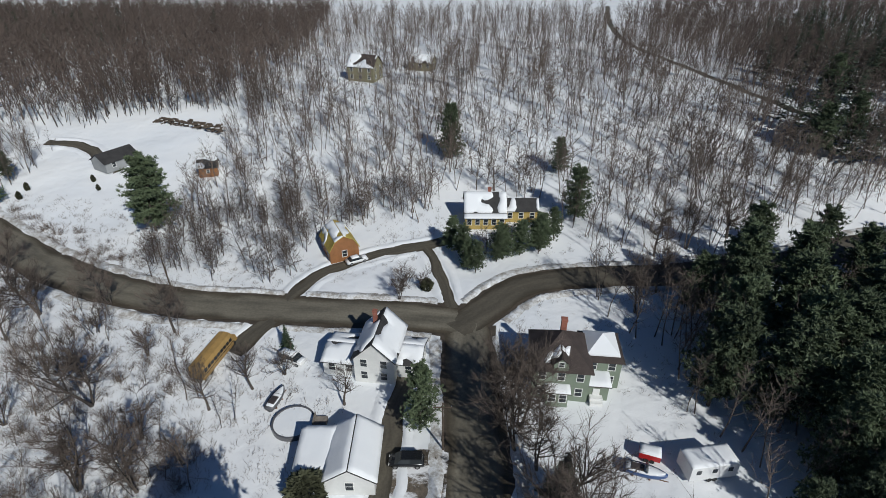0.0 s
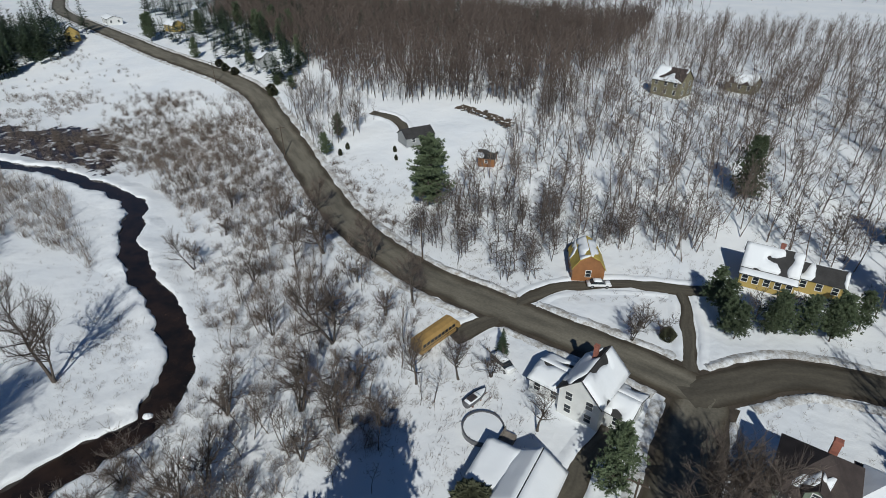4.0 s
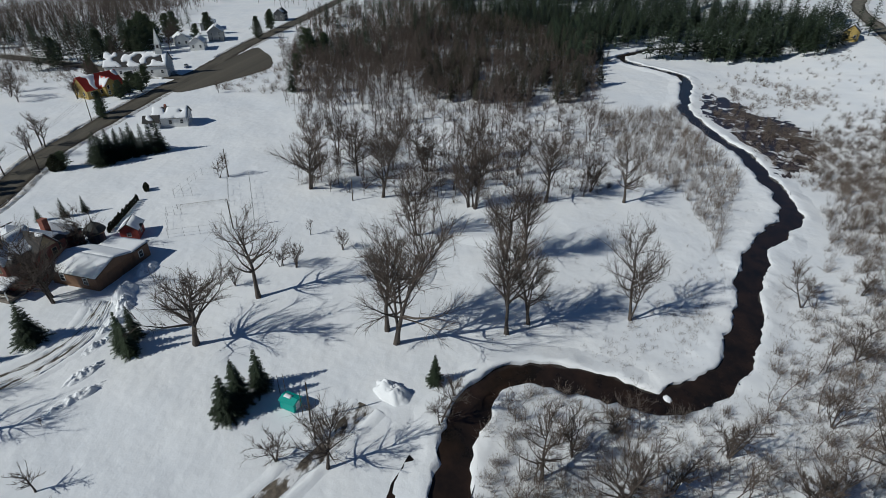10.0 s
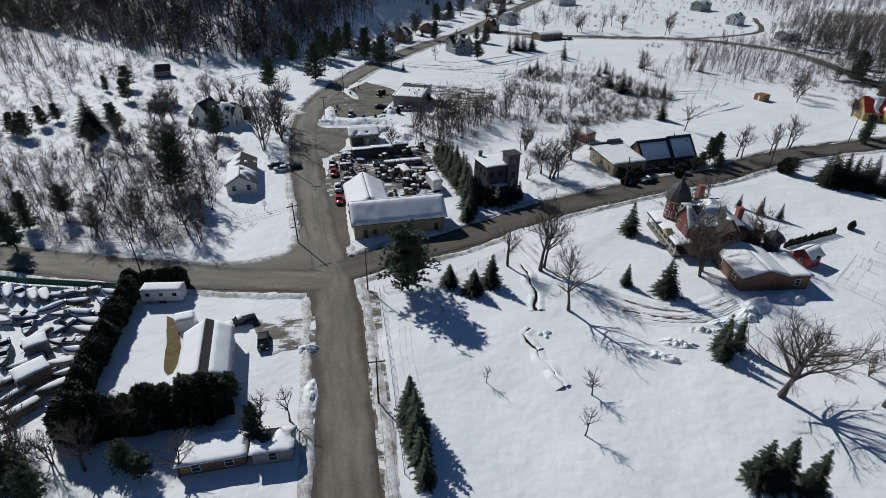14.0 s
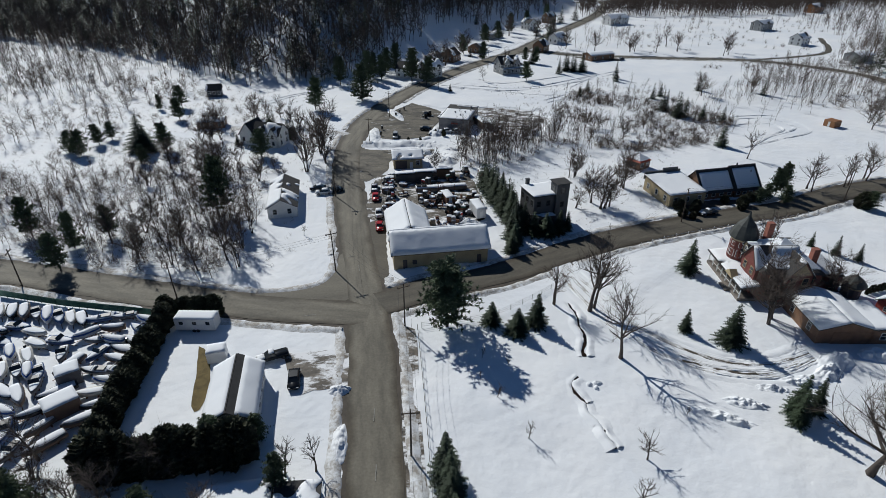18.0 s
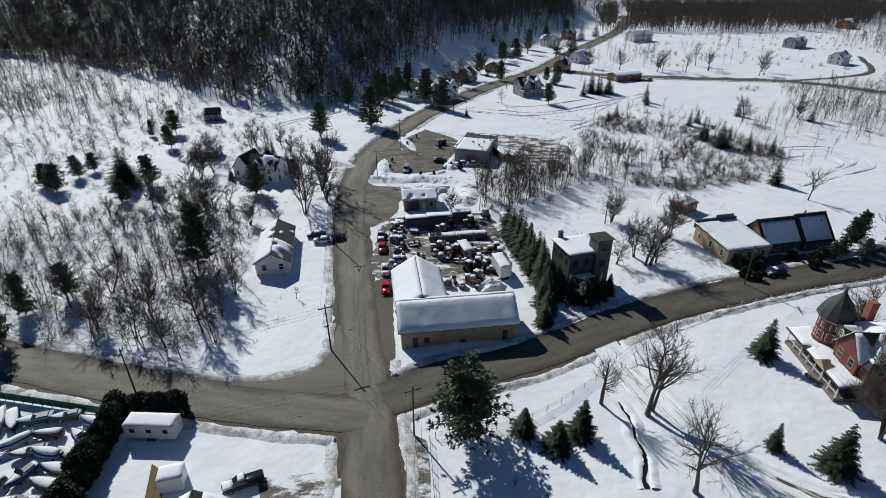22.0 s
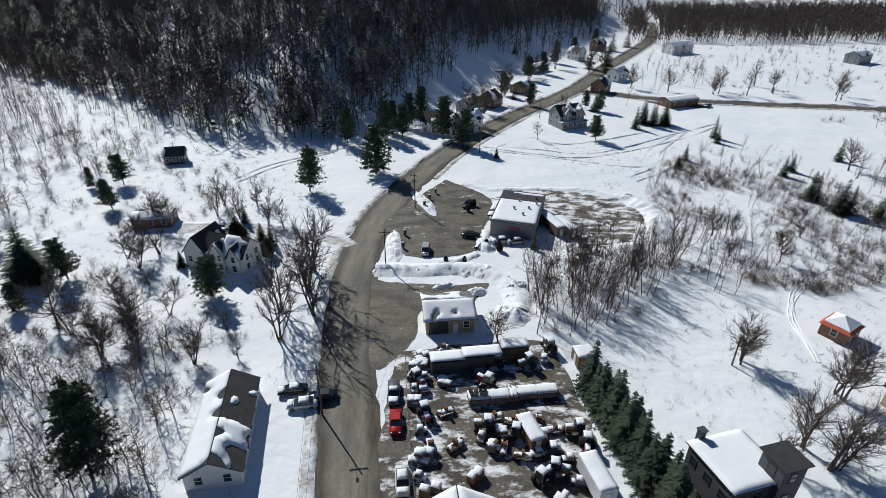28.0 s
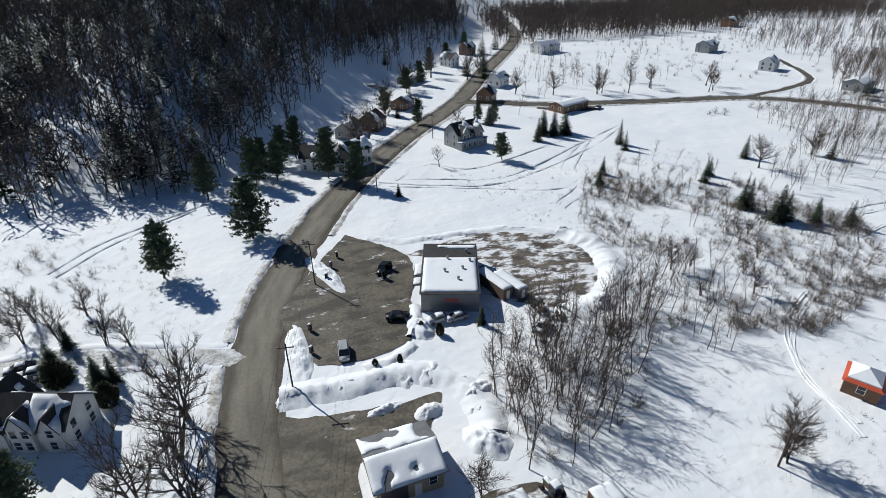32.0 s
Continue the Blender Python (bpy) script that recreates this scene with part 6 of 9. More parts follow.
def car_parts(colour, style):
    key = (colour, style)
    if key in CAR_PARTS:
        return CAR_PARTS[key]
    p = PAINTS[colour]
    long = 2.6 if style == "pickup" else 2.25
    sec = [(-0.86, 0.32), (-0.92, 0.6), (-0.88, 0.86), (0.88, 0.86), (0.92, 0.6), (0.86, 0.32)]
    rings = []
    for x, s, dz in ((-long, 0.86, -0.12), (-long + 0.25, 1.0, 0.0), (-0.6, 1.0, 0.02), (0.9, 1.0, 0.02), (long - 0.4, 0.97, -0.06), (long, 0.84, -0.2)):
        rings.append([(x, a * s, b + (dz if b > 0.5 else 0.0)) for a, b in sec])
    body = Shape().loft(rings)
    if style == "pickup":
        glass, roof = hexa(-0.5, 1.2, 0.80, 0.86, 1.42, -0.3, 0.6, 0.68), hexa(-0.32, 0.62, 0.69, 1.42, 1.5, -0.28, 0.55, 0.64)
    elif style == "van":
        glass, roof = hexa(-2.1, 1.5, 0.84, 0.86, 1.5, -1.95, 0.7, 0.72), hexa(-1.97, 0.72, 0.73, 1.5, 1.6, -1.9, 0.62, 0.68)
    else:
        glass, roof = hexa(-1.7, 1.15, 0.80, 0.86, 1.32, -1.1, 0.45, 0.66), hexa(-1.12, 0.47, 0.67, 1.32, 1.4, -1.05, 0.4, 0.62)
    lamp = Shape().box(long - 0.16, 0.45, 0.55, long - 0.02, 0.78, 0.7, bevel=0.02)
    lamp2 = Shape().box(long - 0.16, -0.78, 0.55, long - 0.02, -0.45, 0.7, bevel=0.02)
    CAR_PARTS[key] = (body.mesh("body", p, True), glass.mesh("glasshouse", GLASS), roof.mesh("roof", p), lamp.mesh("headlight", TRIM), lamp2.mesh("headlight", TRIM), long, roof)
    return CAR_PARTS[key]


snow_seed = [500.0]


def snow_cap(e, x0, x1, y0, y1, z, thick=0.2, step=0.4, cover=1.0, name="snow_cap"):
    snow_seed[0] += 1.7
    return part(name, snow_sheet((x0, y0, z), (x1 - x0, 0, 0), (0, y1 - y0, 0), snow_seed[0], cover, thick, step), SNOW_ROOF, e, smooth=True)


def car(x, y, turn, colour, style="car", snow=0.0, label="", z=0.0):
    body, glass, roof, l1, l2, long, _ = car_parts(colour, style)
    name = {"car": "car", "pickup": "pickup_truck", "van": "minivan"}[style]
    snowy = "snow-capped " if snow else ""
    e = thing(name, pose(x, y, lz(x, y) + 0.1 + z, 0, 0, turn), label or f"{snowy}{colour} parked {name.replace('_', ' ')} on the ploughed ground", "car", "parked cars")
    part("body", body, None, e)
    part("glasshouse", glass, None, e)
    part("roof", roof, None, e)
    part("headlight", l1, None, e)
    part("headlight", l2, None, e)
    for a, b in ((-long * 0.62, -0.82), (-long * 0.62, 0.82), (long * 0.62, -0.82), (long * 0.62, 0.82)):
        w = part("wheel", WHEEL, None, e, m=pose(a, b, 0.33))
        part("rim", RIM, None, w)
    if snow:
        top = {"car": (-1.05, 0.4, 1.4), "pickup": (-0.28, 0.55, 1.5), "van": (-1.9, 0.62, 1.6)}[style]
        snow_cap(e, top[0], top[1], -0.62, 0.62, top[2], 0.16)
        snow_cap(e, 1.25, long - 0.15, -0.72, 0.72, 0.87, 0.12)


def hull_shape(L, B, D):
    rings = []
    for u, w, d, k in ((0.0, 0.82, 0.0, 1.0), (0.3, 1.0, 0.0, 1.0), (0.6, 0.95, 0.03, 1.02), (0.8, 0.66, 0.12, 1.08), (0.93, 0.3, 0.3, 1.16), (1.0, 0.03, 0.6, 1.22)):
        x = -L / 2 + L * u
        b = B / 2 * w
        rings.append([(x, -b, D * k), (x, -b * 0.8, D * (0.35 + d * 0.5)), (x, 0, D * d), (x, b * 0.8, D * (0.35 + d * 0.5)), (x, b, D * k)])
    return Shape().loft(rings)


def cover_shape(L, B, D, peak, seed):
    """Snow or shrink-wrap over a hull: ridged, rounded, lumpy."""
    rings = []
    for u, w, k in ((0.0, 0.84, 1.0), (0.15, 0.98, 1.0), (0.35, 1.03, 1.0), (0.6, 0.97, 1.02), (0.8, 0.68, 1.08), (0.93, 0.32, 1.16), (1.0, 0.05, 1.22)):
        x = -L / 2 + L * u
        b = B / 2 * w
        pk = peak * (0.35 + 0.65 * math.sin(math.pi * (0.12 + 0.8 * u))) * (1 + 0.35 * wob(u * 5, seed, 1.0, seed))
        rings.append([(x, -b, D * k + 0.02), (x, -b * 0.85, D * k + pk * 0.55), (x, -b * 0.3, D * k + pk * 0.95), (x, b * 0.3, D * k + pk), (x, b * 0.85, D * k + pk * 0.6), (x, b, D * k + 0.02)])
    return Shape().loft(rings)


HULLS = {}


def boat(x, y, turn, L=5.8, style=0):
    k = (round(L), style)
    if k not in HULLS:
        col = (PAINTS["cream"], PAINTS["blue"], PAINTS["white"], PAINTS["grey"], PAINTS["brown"], PAINTS["black"])[style % 6]
        HULLS[k] = (hull_shape(L, L * 0.38, 0.95).mesh("hull", col, True), cover_shape(L * 0.9, L * (0.27 + 0.03 * (style % 2)), 0.93, 0.14 + 0.12 * (style % 3), style * 3.3).mesh("snow_cover", SNOW_ROOF, True), cover_shape(L * 0.98, L * 0.35, 0.9, 0.3, style * 1.3).mesh("tarpaulin", PAINTS[("grey", "brown", "tarp", "black")[style % 4]], True))
    hull, cov, tarp = HULLS[k]
    e = thing("motor_boat", pose(x, y, lz(x, y) + 0.12, 0, 0, turn), "laid-up motor boat under a thick cover of snow", "boat", "boats in the yard")
    part("hull", hull, None, e)
    if style in (2, 4):
        part("tarpaulin", tarp, None, e)
        part("snow_cover", cov, None, e, m=pose(-0.15 * L / 6, 0, 0.2))
    else:
        part("snow_cover", cov, None, e)
    if style in (1, 3):
        ws = Shape().add([(0.3, -0.8, 1.2), (0.3, 0.8, 1.2), (-0.1, 0.7, 1.75), (-0.1, -0.7, 1.75), (0.26, -0.8, 1.2), (0.26, 0.8, 1.2), (-0.14, 0.7, 1.75), (-0.14, -0.7, 1.75)], [(0, 1, 2, 3), (7, 6, 5, 4), (0, 3, 7, 4), (1, 5, 6, 2), (3, 2, 6, 7), (0, 4, 5, 1)])
        part("windscreen", ws, GLASS, e)
        part("cockpit", Shape().box(-L * 0.36, -L * 0.11, 0.95, -0.15, L * 0.11, 1.22, bevel=0.05), DARK_TRIM, e)
    cr = Shape().box(-L * 0.3, -0.6, -0.2, -L * 0.26, 0.6, 0.22).box(L * 0.12, -0.5, -0.2, L * 0.16, 0.5, 0.25).box(-L * 0.3, -0.06, -0.2, L * 0.6, 0.06, -0.1)
    part("cradle", cr, RUST, e)
    if style in (0, 2):
        part("outboard_motor", Shape().box(-L / 2 - 0.45, -0.2, 0.2, -L / 2, 0.2, 1.25, bevel=0.08), PAINTS["black"], e)


def pole(x, y, h=9.5, arm=0, lamp=False, thick=0.15):
    e = thing("utility_pole", pose(x, y, lz(x, y), random.uniform(-1, 1), random.uniform(-1, 1), arm or 0), "tall dark wooden utility pole standing beside the road", "pole", "utility poles")
    part("post", Shape().tube((0, 0, -0.3), (0, 0, h), thick, thick * 0.65, 8), POLE_WOOD, e)
    if arm is not None:
        part("crossarm", Shape().box(-1.2, -0.06, h - 0.8, 1.2, 0.06, h - 0.65), POLE_WOOD, e)
        for a in (-1.1, 0, 1.1):
            part("insulator", Shape().tube((a, 0, h - 0.65), (a, 0, h - 0.45), 0.06, 0.04, 8), STEEL, e)
    if lamp:
        part("lamp_arm", Shape().tube((0, 0, h - 1.6), (0, 1.9, h - 1.0), 0.04, 0.04, 6), STEEL, e)
        part("lamp_head", Shape().box(-0.15, 1.7, h - 1.1, 0.15, 2.4, h - 0.95, bevel=0.04), STEEL, e)


def wires(*spots):
    """Sagging cables between pole tops (x, y, h, arm)."""
    s = Shape()
    for (x0, y0, h0, a0), (x1, y1, h1, a1) in zip(spots, spots[1:]):
        for off in (-1.0, 0.0, 1.0):
            pts = []
            for k in range(9):
                u = k / 8
                ox = off * ((1 - u) * math.cos(radians(a0)) + u * math.cos(radians(a1)))
                oy = off * ((1 - u) * math.sin(radians(a0)) + u * math.sin(radians(a1)))
                pts.append((x0 + (x1 - x0) * u + ox, y0 + (y1 - y0) * u + oy, h0 - 0.5 + (h1 - h0) * u - 3.2 * u * (1 - u)))
            for p_, q_ in zip(pts, pts[1:]):
                s.tube(p_, q_, 0.016, 0.016, 4)
    tagged(part("overhead_cable", s, WIRE), "sagging overhead cables between utility poles", "cable", kind="stuff")


def rail_fence(pts, gap, h, rails, post_m, rail_m, label, r=0.06, name="fence"):
    line = curve_points(pts, gap)
    e = thing(name, pose(line[0][0], line[0][1], 0), label, "fence")
    o = np.array([line[0][0], line[0][1]])
    pm = Shape().tube((0, 0, -0.2), (0, 0, h), r, r * 0.9, 6).mesh("post", post_m)
    for x, y in line - o:
        part("post", pm, None, e, m=pose(x, y, lz(x + o[0], y + o[1])))
    for k in range(rails):
        z = h * (k + 0.7) / rails
        for (x0, y0), (x1, y1) in zip(line - o, line[1:] - o):
            part("rail", Shape().tube((x0, y0, z + lz(x0 + o[0], y0 + o[1])), (x1, y1, z + lz(x1 + o[0], y1 + o[1])), r * 0.45, r * 0.45, 4), rail_m, e)


def patch(name, pts, material, label, lift=0.04, rag=0.8, category="yard"):
    """An uneven flat patch of ground inside a closed line."""
    from mathutils.geometry import tessellate_polygon
    line = curve_points(list(pts) + [pts[0]], 1.2)[:-1]
    c = line.mean(0)
    vs = []
    for x, y in line:
        d = np.array([x, y]) - c
        k = 1 + rag * wob(x, y, 0.5, lift * 100) / (np.linalg.norm(d) + 0.1)
        a, b = c + d * k
        vs.append(Vector((a, b, lz(a, b) + lift)))
    tri = tessellate_polygon([vs])
    me = bpy.data.meshes.new(name)
    me.from_pydata(vs, [], tri)
    me.materials.append(material)
    uv = me.uv_layers.new(name="UVMap")
    for lp in me.loops:
        v = me.vertices[lp.vertex_index].co
        uv.data[lp.index].uv = (0.3, v.y)
    return tagged(new(name, me), label, category, kind="structure")


def mound(x, y, rx, ry, h, turn=0.0, seed=0.0, material=None, name="snow_mound", label="heaped lumpy pile of ploughed snow", rag=0.45, freq=0.6, n=18, k=54):
    vs, fs = [(0, 0, h)], []
    for i in range(1, n + 1):
        u = i / n
        for j in range(k):
            a = 2 * math.pi * j / k
            r = u * (1 + rag * 0.5 * wob(math.cos(a) * 3, math.sin(a) * 3, 0.7, seed))
            px, py = rx * r * math.cos(a), ry * r * math.sin(a)
            z = h * (1 - u * u) ** 1.3 * (1 + rag * 1.6 * wob(px + x, py + y, freq, seed)) + rag * (0.55 * wob(px + x, py + y, freq * 2.2, seed + 3) + 0.3 * wob(px + x, py + y, freq * 5, seed + 6)) * min(1, (1 - u) * 3)
            vs.append((px, py, max(z, 0.0) - (0.08 if i == n else 0)))
    for j in range(k):
        fs.append((0, 1 + j, 1 + (j + 1) % k))
    for i in range(n - 1):
        for j in range(k):
            a, b = 1 + i * k + j, 1 + i * k + (j + 1) % k
            fs.append((a, a + k, b + k, b))
    ob = part(name, Shape().add(vs, fs), material or SNOW, smooth=True, m=pose(x, y, lz(x, y) + 0.01, 0, 0, turn))
    return tagged(ob, label, "snow pile")


def hedge(kind, pts, gap, h, wide, group, jitter=0.2):
    for x, y in curve_points(pts, gap):
        plant(kind, (x + tree_rng.uniform(-jitter, jitter), y + tree_rng.uniform(-jitter, jitter), h * tree_rng.uniform(0.85, 1.12), wide), group=group)


def track(pts, seed=0.0, wide=0.5):
    """A snowmobile track pressed into the snow, with raised rims."""
    line = curve_points(pts, 1.0)
    offs = [-wide, -wide * 0.75, -wide * 0.45, 0, wide * 0.45, wide * 0.75, wide]
    ribbon("snow_track", line, offs, [0.0, 0.16, 0.02, 0.05, 0.02, 0.16, 0.0], SNOW, "snowmobile track pressed into the field snow", "track", seed=seed, rag=0.15, rise=0.8)


# ---- yards and lots ----
# peaty standing water with rafts of old snow
MARSH_MUD, nt, p, tc = blank("marsh_water")
marsh_mask = nt.nodes.new("ShaderNodeMapRange")
marsh_mask.inputs["From Min"].default_value, marsh_mask.inputs["From Max"].default_value = 0.55, 0.575
nt.links.new(noise_tex(nt, tc.outputs["Object"], 0.16, 7, 0.62), marsh_mask.inputs["Value"])
peat = ramp(nt, noise_tex(nt, tc.outputs["Object"], 0.3, 5), [(0.35, (0.014, 0.010, 0.009)), (0.65, (0.06, 0.036, 0.028))])
nt.links.new(mix(nt, marsh_mask.outputs[0], peat, (0.72, 0.73, 0.76)), p.inputs["Base Color"])
nt.links.new(mix(nt, marsh_mask.outputs[0], (0.16, 0.16, 0.16), (0.8, 0.8, 0.8)), p.inputs["Roughness"])
bump(nt, p, marsh_mask.outputs[0], 0.5, 0.15)
patch("road_corner", [(9, -109), (11.9, -107), (12.2, -101), (14.0, -96.4), (16.6, -94.5), (20.5, -93.5), (27, -93), (27, -90), (9, -90)], ASPHALT, "sand-grey asphalt widening at the crossroads corner", 0.075, 0.2)
patch("petrol_apron", [(-9, -231), (3, -213), (8, -201), (3, -186), (-12, -186.5), (-15.5, -196), (-20, -216)], SLUSH_DARK, "wet ploughed asphalt apron of the petrol station", 0.115)
patch("rear_lot", [(-20, -217), (-30, -210), (-31, -196), (-45, -187), (-57, -196), (-59, -212), (-40, -221)], SLUSH, "half-thawed gravel lot behind the petrol station", 0.05)
patch("shop_lot", [(10, -176), (2, -174), (-8, -173), (-14, -173), (-9, -166), (0, -164), (1.5, -156), (8, -148), (11, -160)], SLUSH_DARK, "muddy gravel lot beside the small shop", 0.045)
patch("junk_yard", [(5, -152), (7, -128), (2, -122), (-4, -124), (-20, -120), (-23, -128), (-22, -152), (-10, -154)], slush_material("yard_slush", (0.11, 0.092, 0.068), 0.50, 0.60), "muddy snow-streaked yard of stored machinery", 0.042)
patch("store_forecourt", [(4, -124), (8, -118), (5.5, -100), (1.5, -97), (1.8, -110), (2, -122)], ASPHALT_DARK, "damp asphalt parking strip before the store", 0.05)
patch("house_driveway", [(19, -75), (8, -74), (7, -67), (13, -65.5), (16, -66)], SLUSH, "slushy driveway of the hedged house", 0.05)
patch("lawn_strip", [(33.6, -78), (31.8, -70), (30.7, -64), (29.3, -63.3), (29.2, -68.5), (31.4, -75.8)], surface("dead_lawn", (0.16, 0.12, 0.045), 0.95, 0.4, 0.8, 7, 0.5), "thawed strip of brown lawn", 0.05, 0.4)
patch("white_house_parking", [(-8.5, 47.5), (1.5, 47.5), (1, 38), (-8.5, 38)], SLUSH, "muddy snow-patched parking place", 0.055, 0.5)
patch("church_parking", [(-200, -140), (-225, -140.5), (-249, -140.5), (-285, -141), (-276, -131), (-266, -123), (-246, -114), (-230, -117), (-211, -124), (-199, -131)], ASPHALT_DARK, "wide ploughed parking place by the church", 0.11)
patch("hall_parking", [(-73, -116), (-90, -119), (-93, -127), (-76, -126)], GRAVEL, "dark gravel parking before the long hall", 0.05)
patch("far_parking", [(-112, -331), (-134, -322), (-128, -312), (-108, -322)], GRAVEL, "dark gravel parking by the low barn", 0.06)
patch("marsh_pool", [(-150, 77), (-168, 74), (-200, 70), (-232, 72), (-236, 82), (-222, 88), (-206, 97), (-184, 98), (-166, 90)], MARSH_MUD, "brown half-frozen marsh beside the river", 0.06, 5.0)
patch("sidewalk", [(-0.2, -79), (-3.2, -79.5), (-3.2, -60), (-3, -40), (0, -40), (-0.4, -60)], SLUSH, "gritty snow-covered pavement beside the road", 0.03, 0.3)
patch("backwater", [(-46, -5.2), (-43.5, -3.6), (-38, -4.2), (-36, -6.5), (-40, -6.6)], WATER, "dark pool of open water beside the river", 0.1, 0.5)

# ploughed piles
for k, (x, y, rx, ry, h, a) in enumerate([(-56, -10, 3.4, 2.0, 1.7, 60), (-50, -186, 4, 2.5, 1.5, 25), (-17, -162, 4, 3, 1.2, -60), (-11, -170, 2.5, 1.6, 0.9, 20), (-5, -172.5, 3, 1.0, 0.6, 10),
                                         (-18, -118.5, 3, 2.2, 1.8, 0), (-15.5, -190, 2.2, 4, 1.4, 10), (9, -65.5, 1.8, 1.2, 0.8, 0), (8.3, -55, 1.2, 4, 0.6, 0), (-72, -65, 4, 2.2, 1.5, 20), (-80, -66, 3, 2, 1.4, 0), (5.8, -190, 2.2, 9.0, 0.9, 0), (-2, -214.5, 2.2, 9.5, 0.8, 18)]):
    mound(x, y, rx, ry, h, a, k * 2.3 + 1)
mound(-11, -100.5, 11, 3.0, 0.45, 4, 77, label="snow drift along the store's shaded wall", rag=0.3)
mound(-92, -14, 9, 4.5, 0.9, 15, 91, name="snow_drift", label="smooth wind-rounded snow drift in the field", rag=0.15, freq=0.15)
mound(-104, 5, 14, 3.5, 0.8, 95, 95, name="snow_drift", label="smooth wind-rounded snow drift in the field", rag=0.15, freq=0.15)
mound(-61.5, 30.3, 0.9, 0.7, 0.75, 0, 99, name="snow_capped_rock", label="snow-capped boulder in the river")
# timber pile at the edge of the clearing
e = thing("log_pile", pose(-75, 157, lz(-75, 157)), "long heap of cut firewood dusted with snow", "log pile")
log_mesh = Shape().tube((0, -0.8, 0), (0, 0.8, 0), 0.24, 0.2, 7).mesh("log", POLE_WOOD)
for k in range(150):
    u = random.uniform(-1, 1)
    px, py = 11.5 * u, -4.4 * u + 1.5 * math.cos(u * 1.5) + random.uniform(-1.5, 1.5)
    part("log", log_mesh, None, e, m=pose(px, py, 0.2 + random.uniform(0, 1.3), random.uniform(-25, 25), random.uniform(-12, 12), random.uniform(0, 180)))
for k in range(14):
    u = -1 + 2 * k / 13
    part("snow_patch", snow_sheet((11.5 * u - 0.6, -4.4 * u + random.uniform(-0.8, 1.2), 1.0), (1.2, -0.4, 0), (0.2, 0.8, 0), 700 + k, 0.8, 0.2, 0.3), SNOW_ROOF, e, smooth=True)

# ---- vehicles ----
car(-4.5, 46, 180, "black", "van", label="black parked minivan on the muddy parking place")
car(-23.5, 65, -25, "white", "van", snow=1)
car(-17.5, 94.5, 30, "white", "car", snow=1)
for x, y, a, c, st, sn in [(5.0, -142, 90, "grey", "pickup", 1), (4.6, -136, 90, "red", "car", 0), (3.6, -126, 92, "white", "car", 1), (3.4, -119, 92, "red", "car", 0), (20.5, -143.3, 5, "black", "car", 1), (18.6, -140.3, 5, "white", "car", 1), (15.8, -141.8, 5, "black", "car", 0),
                           (16.2, -68, 95, "black", "car", 0), (20.5, -73.8, 20, "black", "pickup", 1), (-1.4, -187, 85, "silver", "van", 0), (-12.5, -194, 170, "black", "car", 0), (-13.8, -212, 60, "black", "pickup", 0), (49, -200, 10, "black", "car", 1), (46.8, -198, 5, "white", "car", 1), (47.5, -195.5, 20, "grey", "car", 1),
                           (-79, -119.5, 15, "black", "pickup", 1), (-238, -152, 30, "blue", "pickup", 1), (-36, -182.5, 40, "grey", "car", 1), (-19.2, -190.8, 8, "white", "car", 1), (-22.6, -190.2, 8, "silver", "car", 1), (-70, -304, 20, "grey", "car", 1), (-131, -314, 40, "black", "pickup", 1)]:
    car(x, y, a, c, st, sn)
# school bus
e = thing("school_bus", pose(-35.6, 65.2, 0.1, 0, 0, 79), "faded yellow school bus parked at the end of a drive", "bus")
bs = [(-1.22, 0.5), (-1.25, 1.5), (-1.22, 2.35), (-0.9, 2.85), (0, 2.98), (0.9, 2.85), (1.22, 2.35), (1.25, 1.5), (1.22, 0.5)]
part("body", Shape().loft([[(x, a, b) for a, b in bs] for x in (-4.9, 3.4)]), PAINTS["yellow"], e, smooth=False)
part("bonnet", hexa(3.4, 4.9, 1.0, 0.5, 1.5, 3.4, 4.7, 0.85), PAINTS["yellow"], e)
for s in (-1, 1):
    for k in range(9):
        part("window", Shape().box(-4.5 + k * 0.86, s * 1.235 - 0.03, 1.65, -3.85 + k * 0.86, s * 1.235 + 0.03, 2.25), GLASS, e)
    part("stripe", Shape().box(-4.9, s * 1.25 - 0.015, 1.25, 3.4, s * 1.25 + 0.015, 1.35), PAINTS["black"], e)
    for a in (-3.0, 3.6):
        part("wheel", BIG_WHEEL, None, e, m=pose(a, s * 1.0, 0.5) @ Matrix.Diagonal((0.8, 0.8, 0.8, 1)))
part("windscreen", Shape().box(3.38, -1.0, 1.6, 3.44, 1.0, 2.5), GLASS, e)
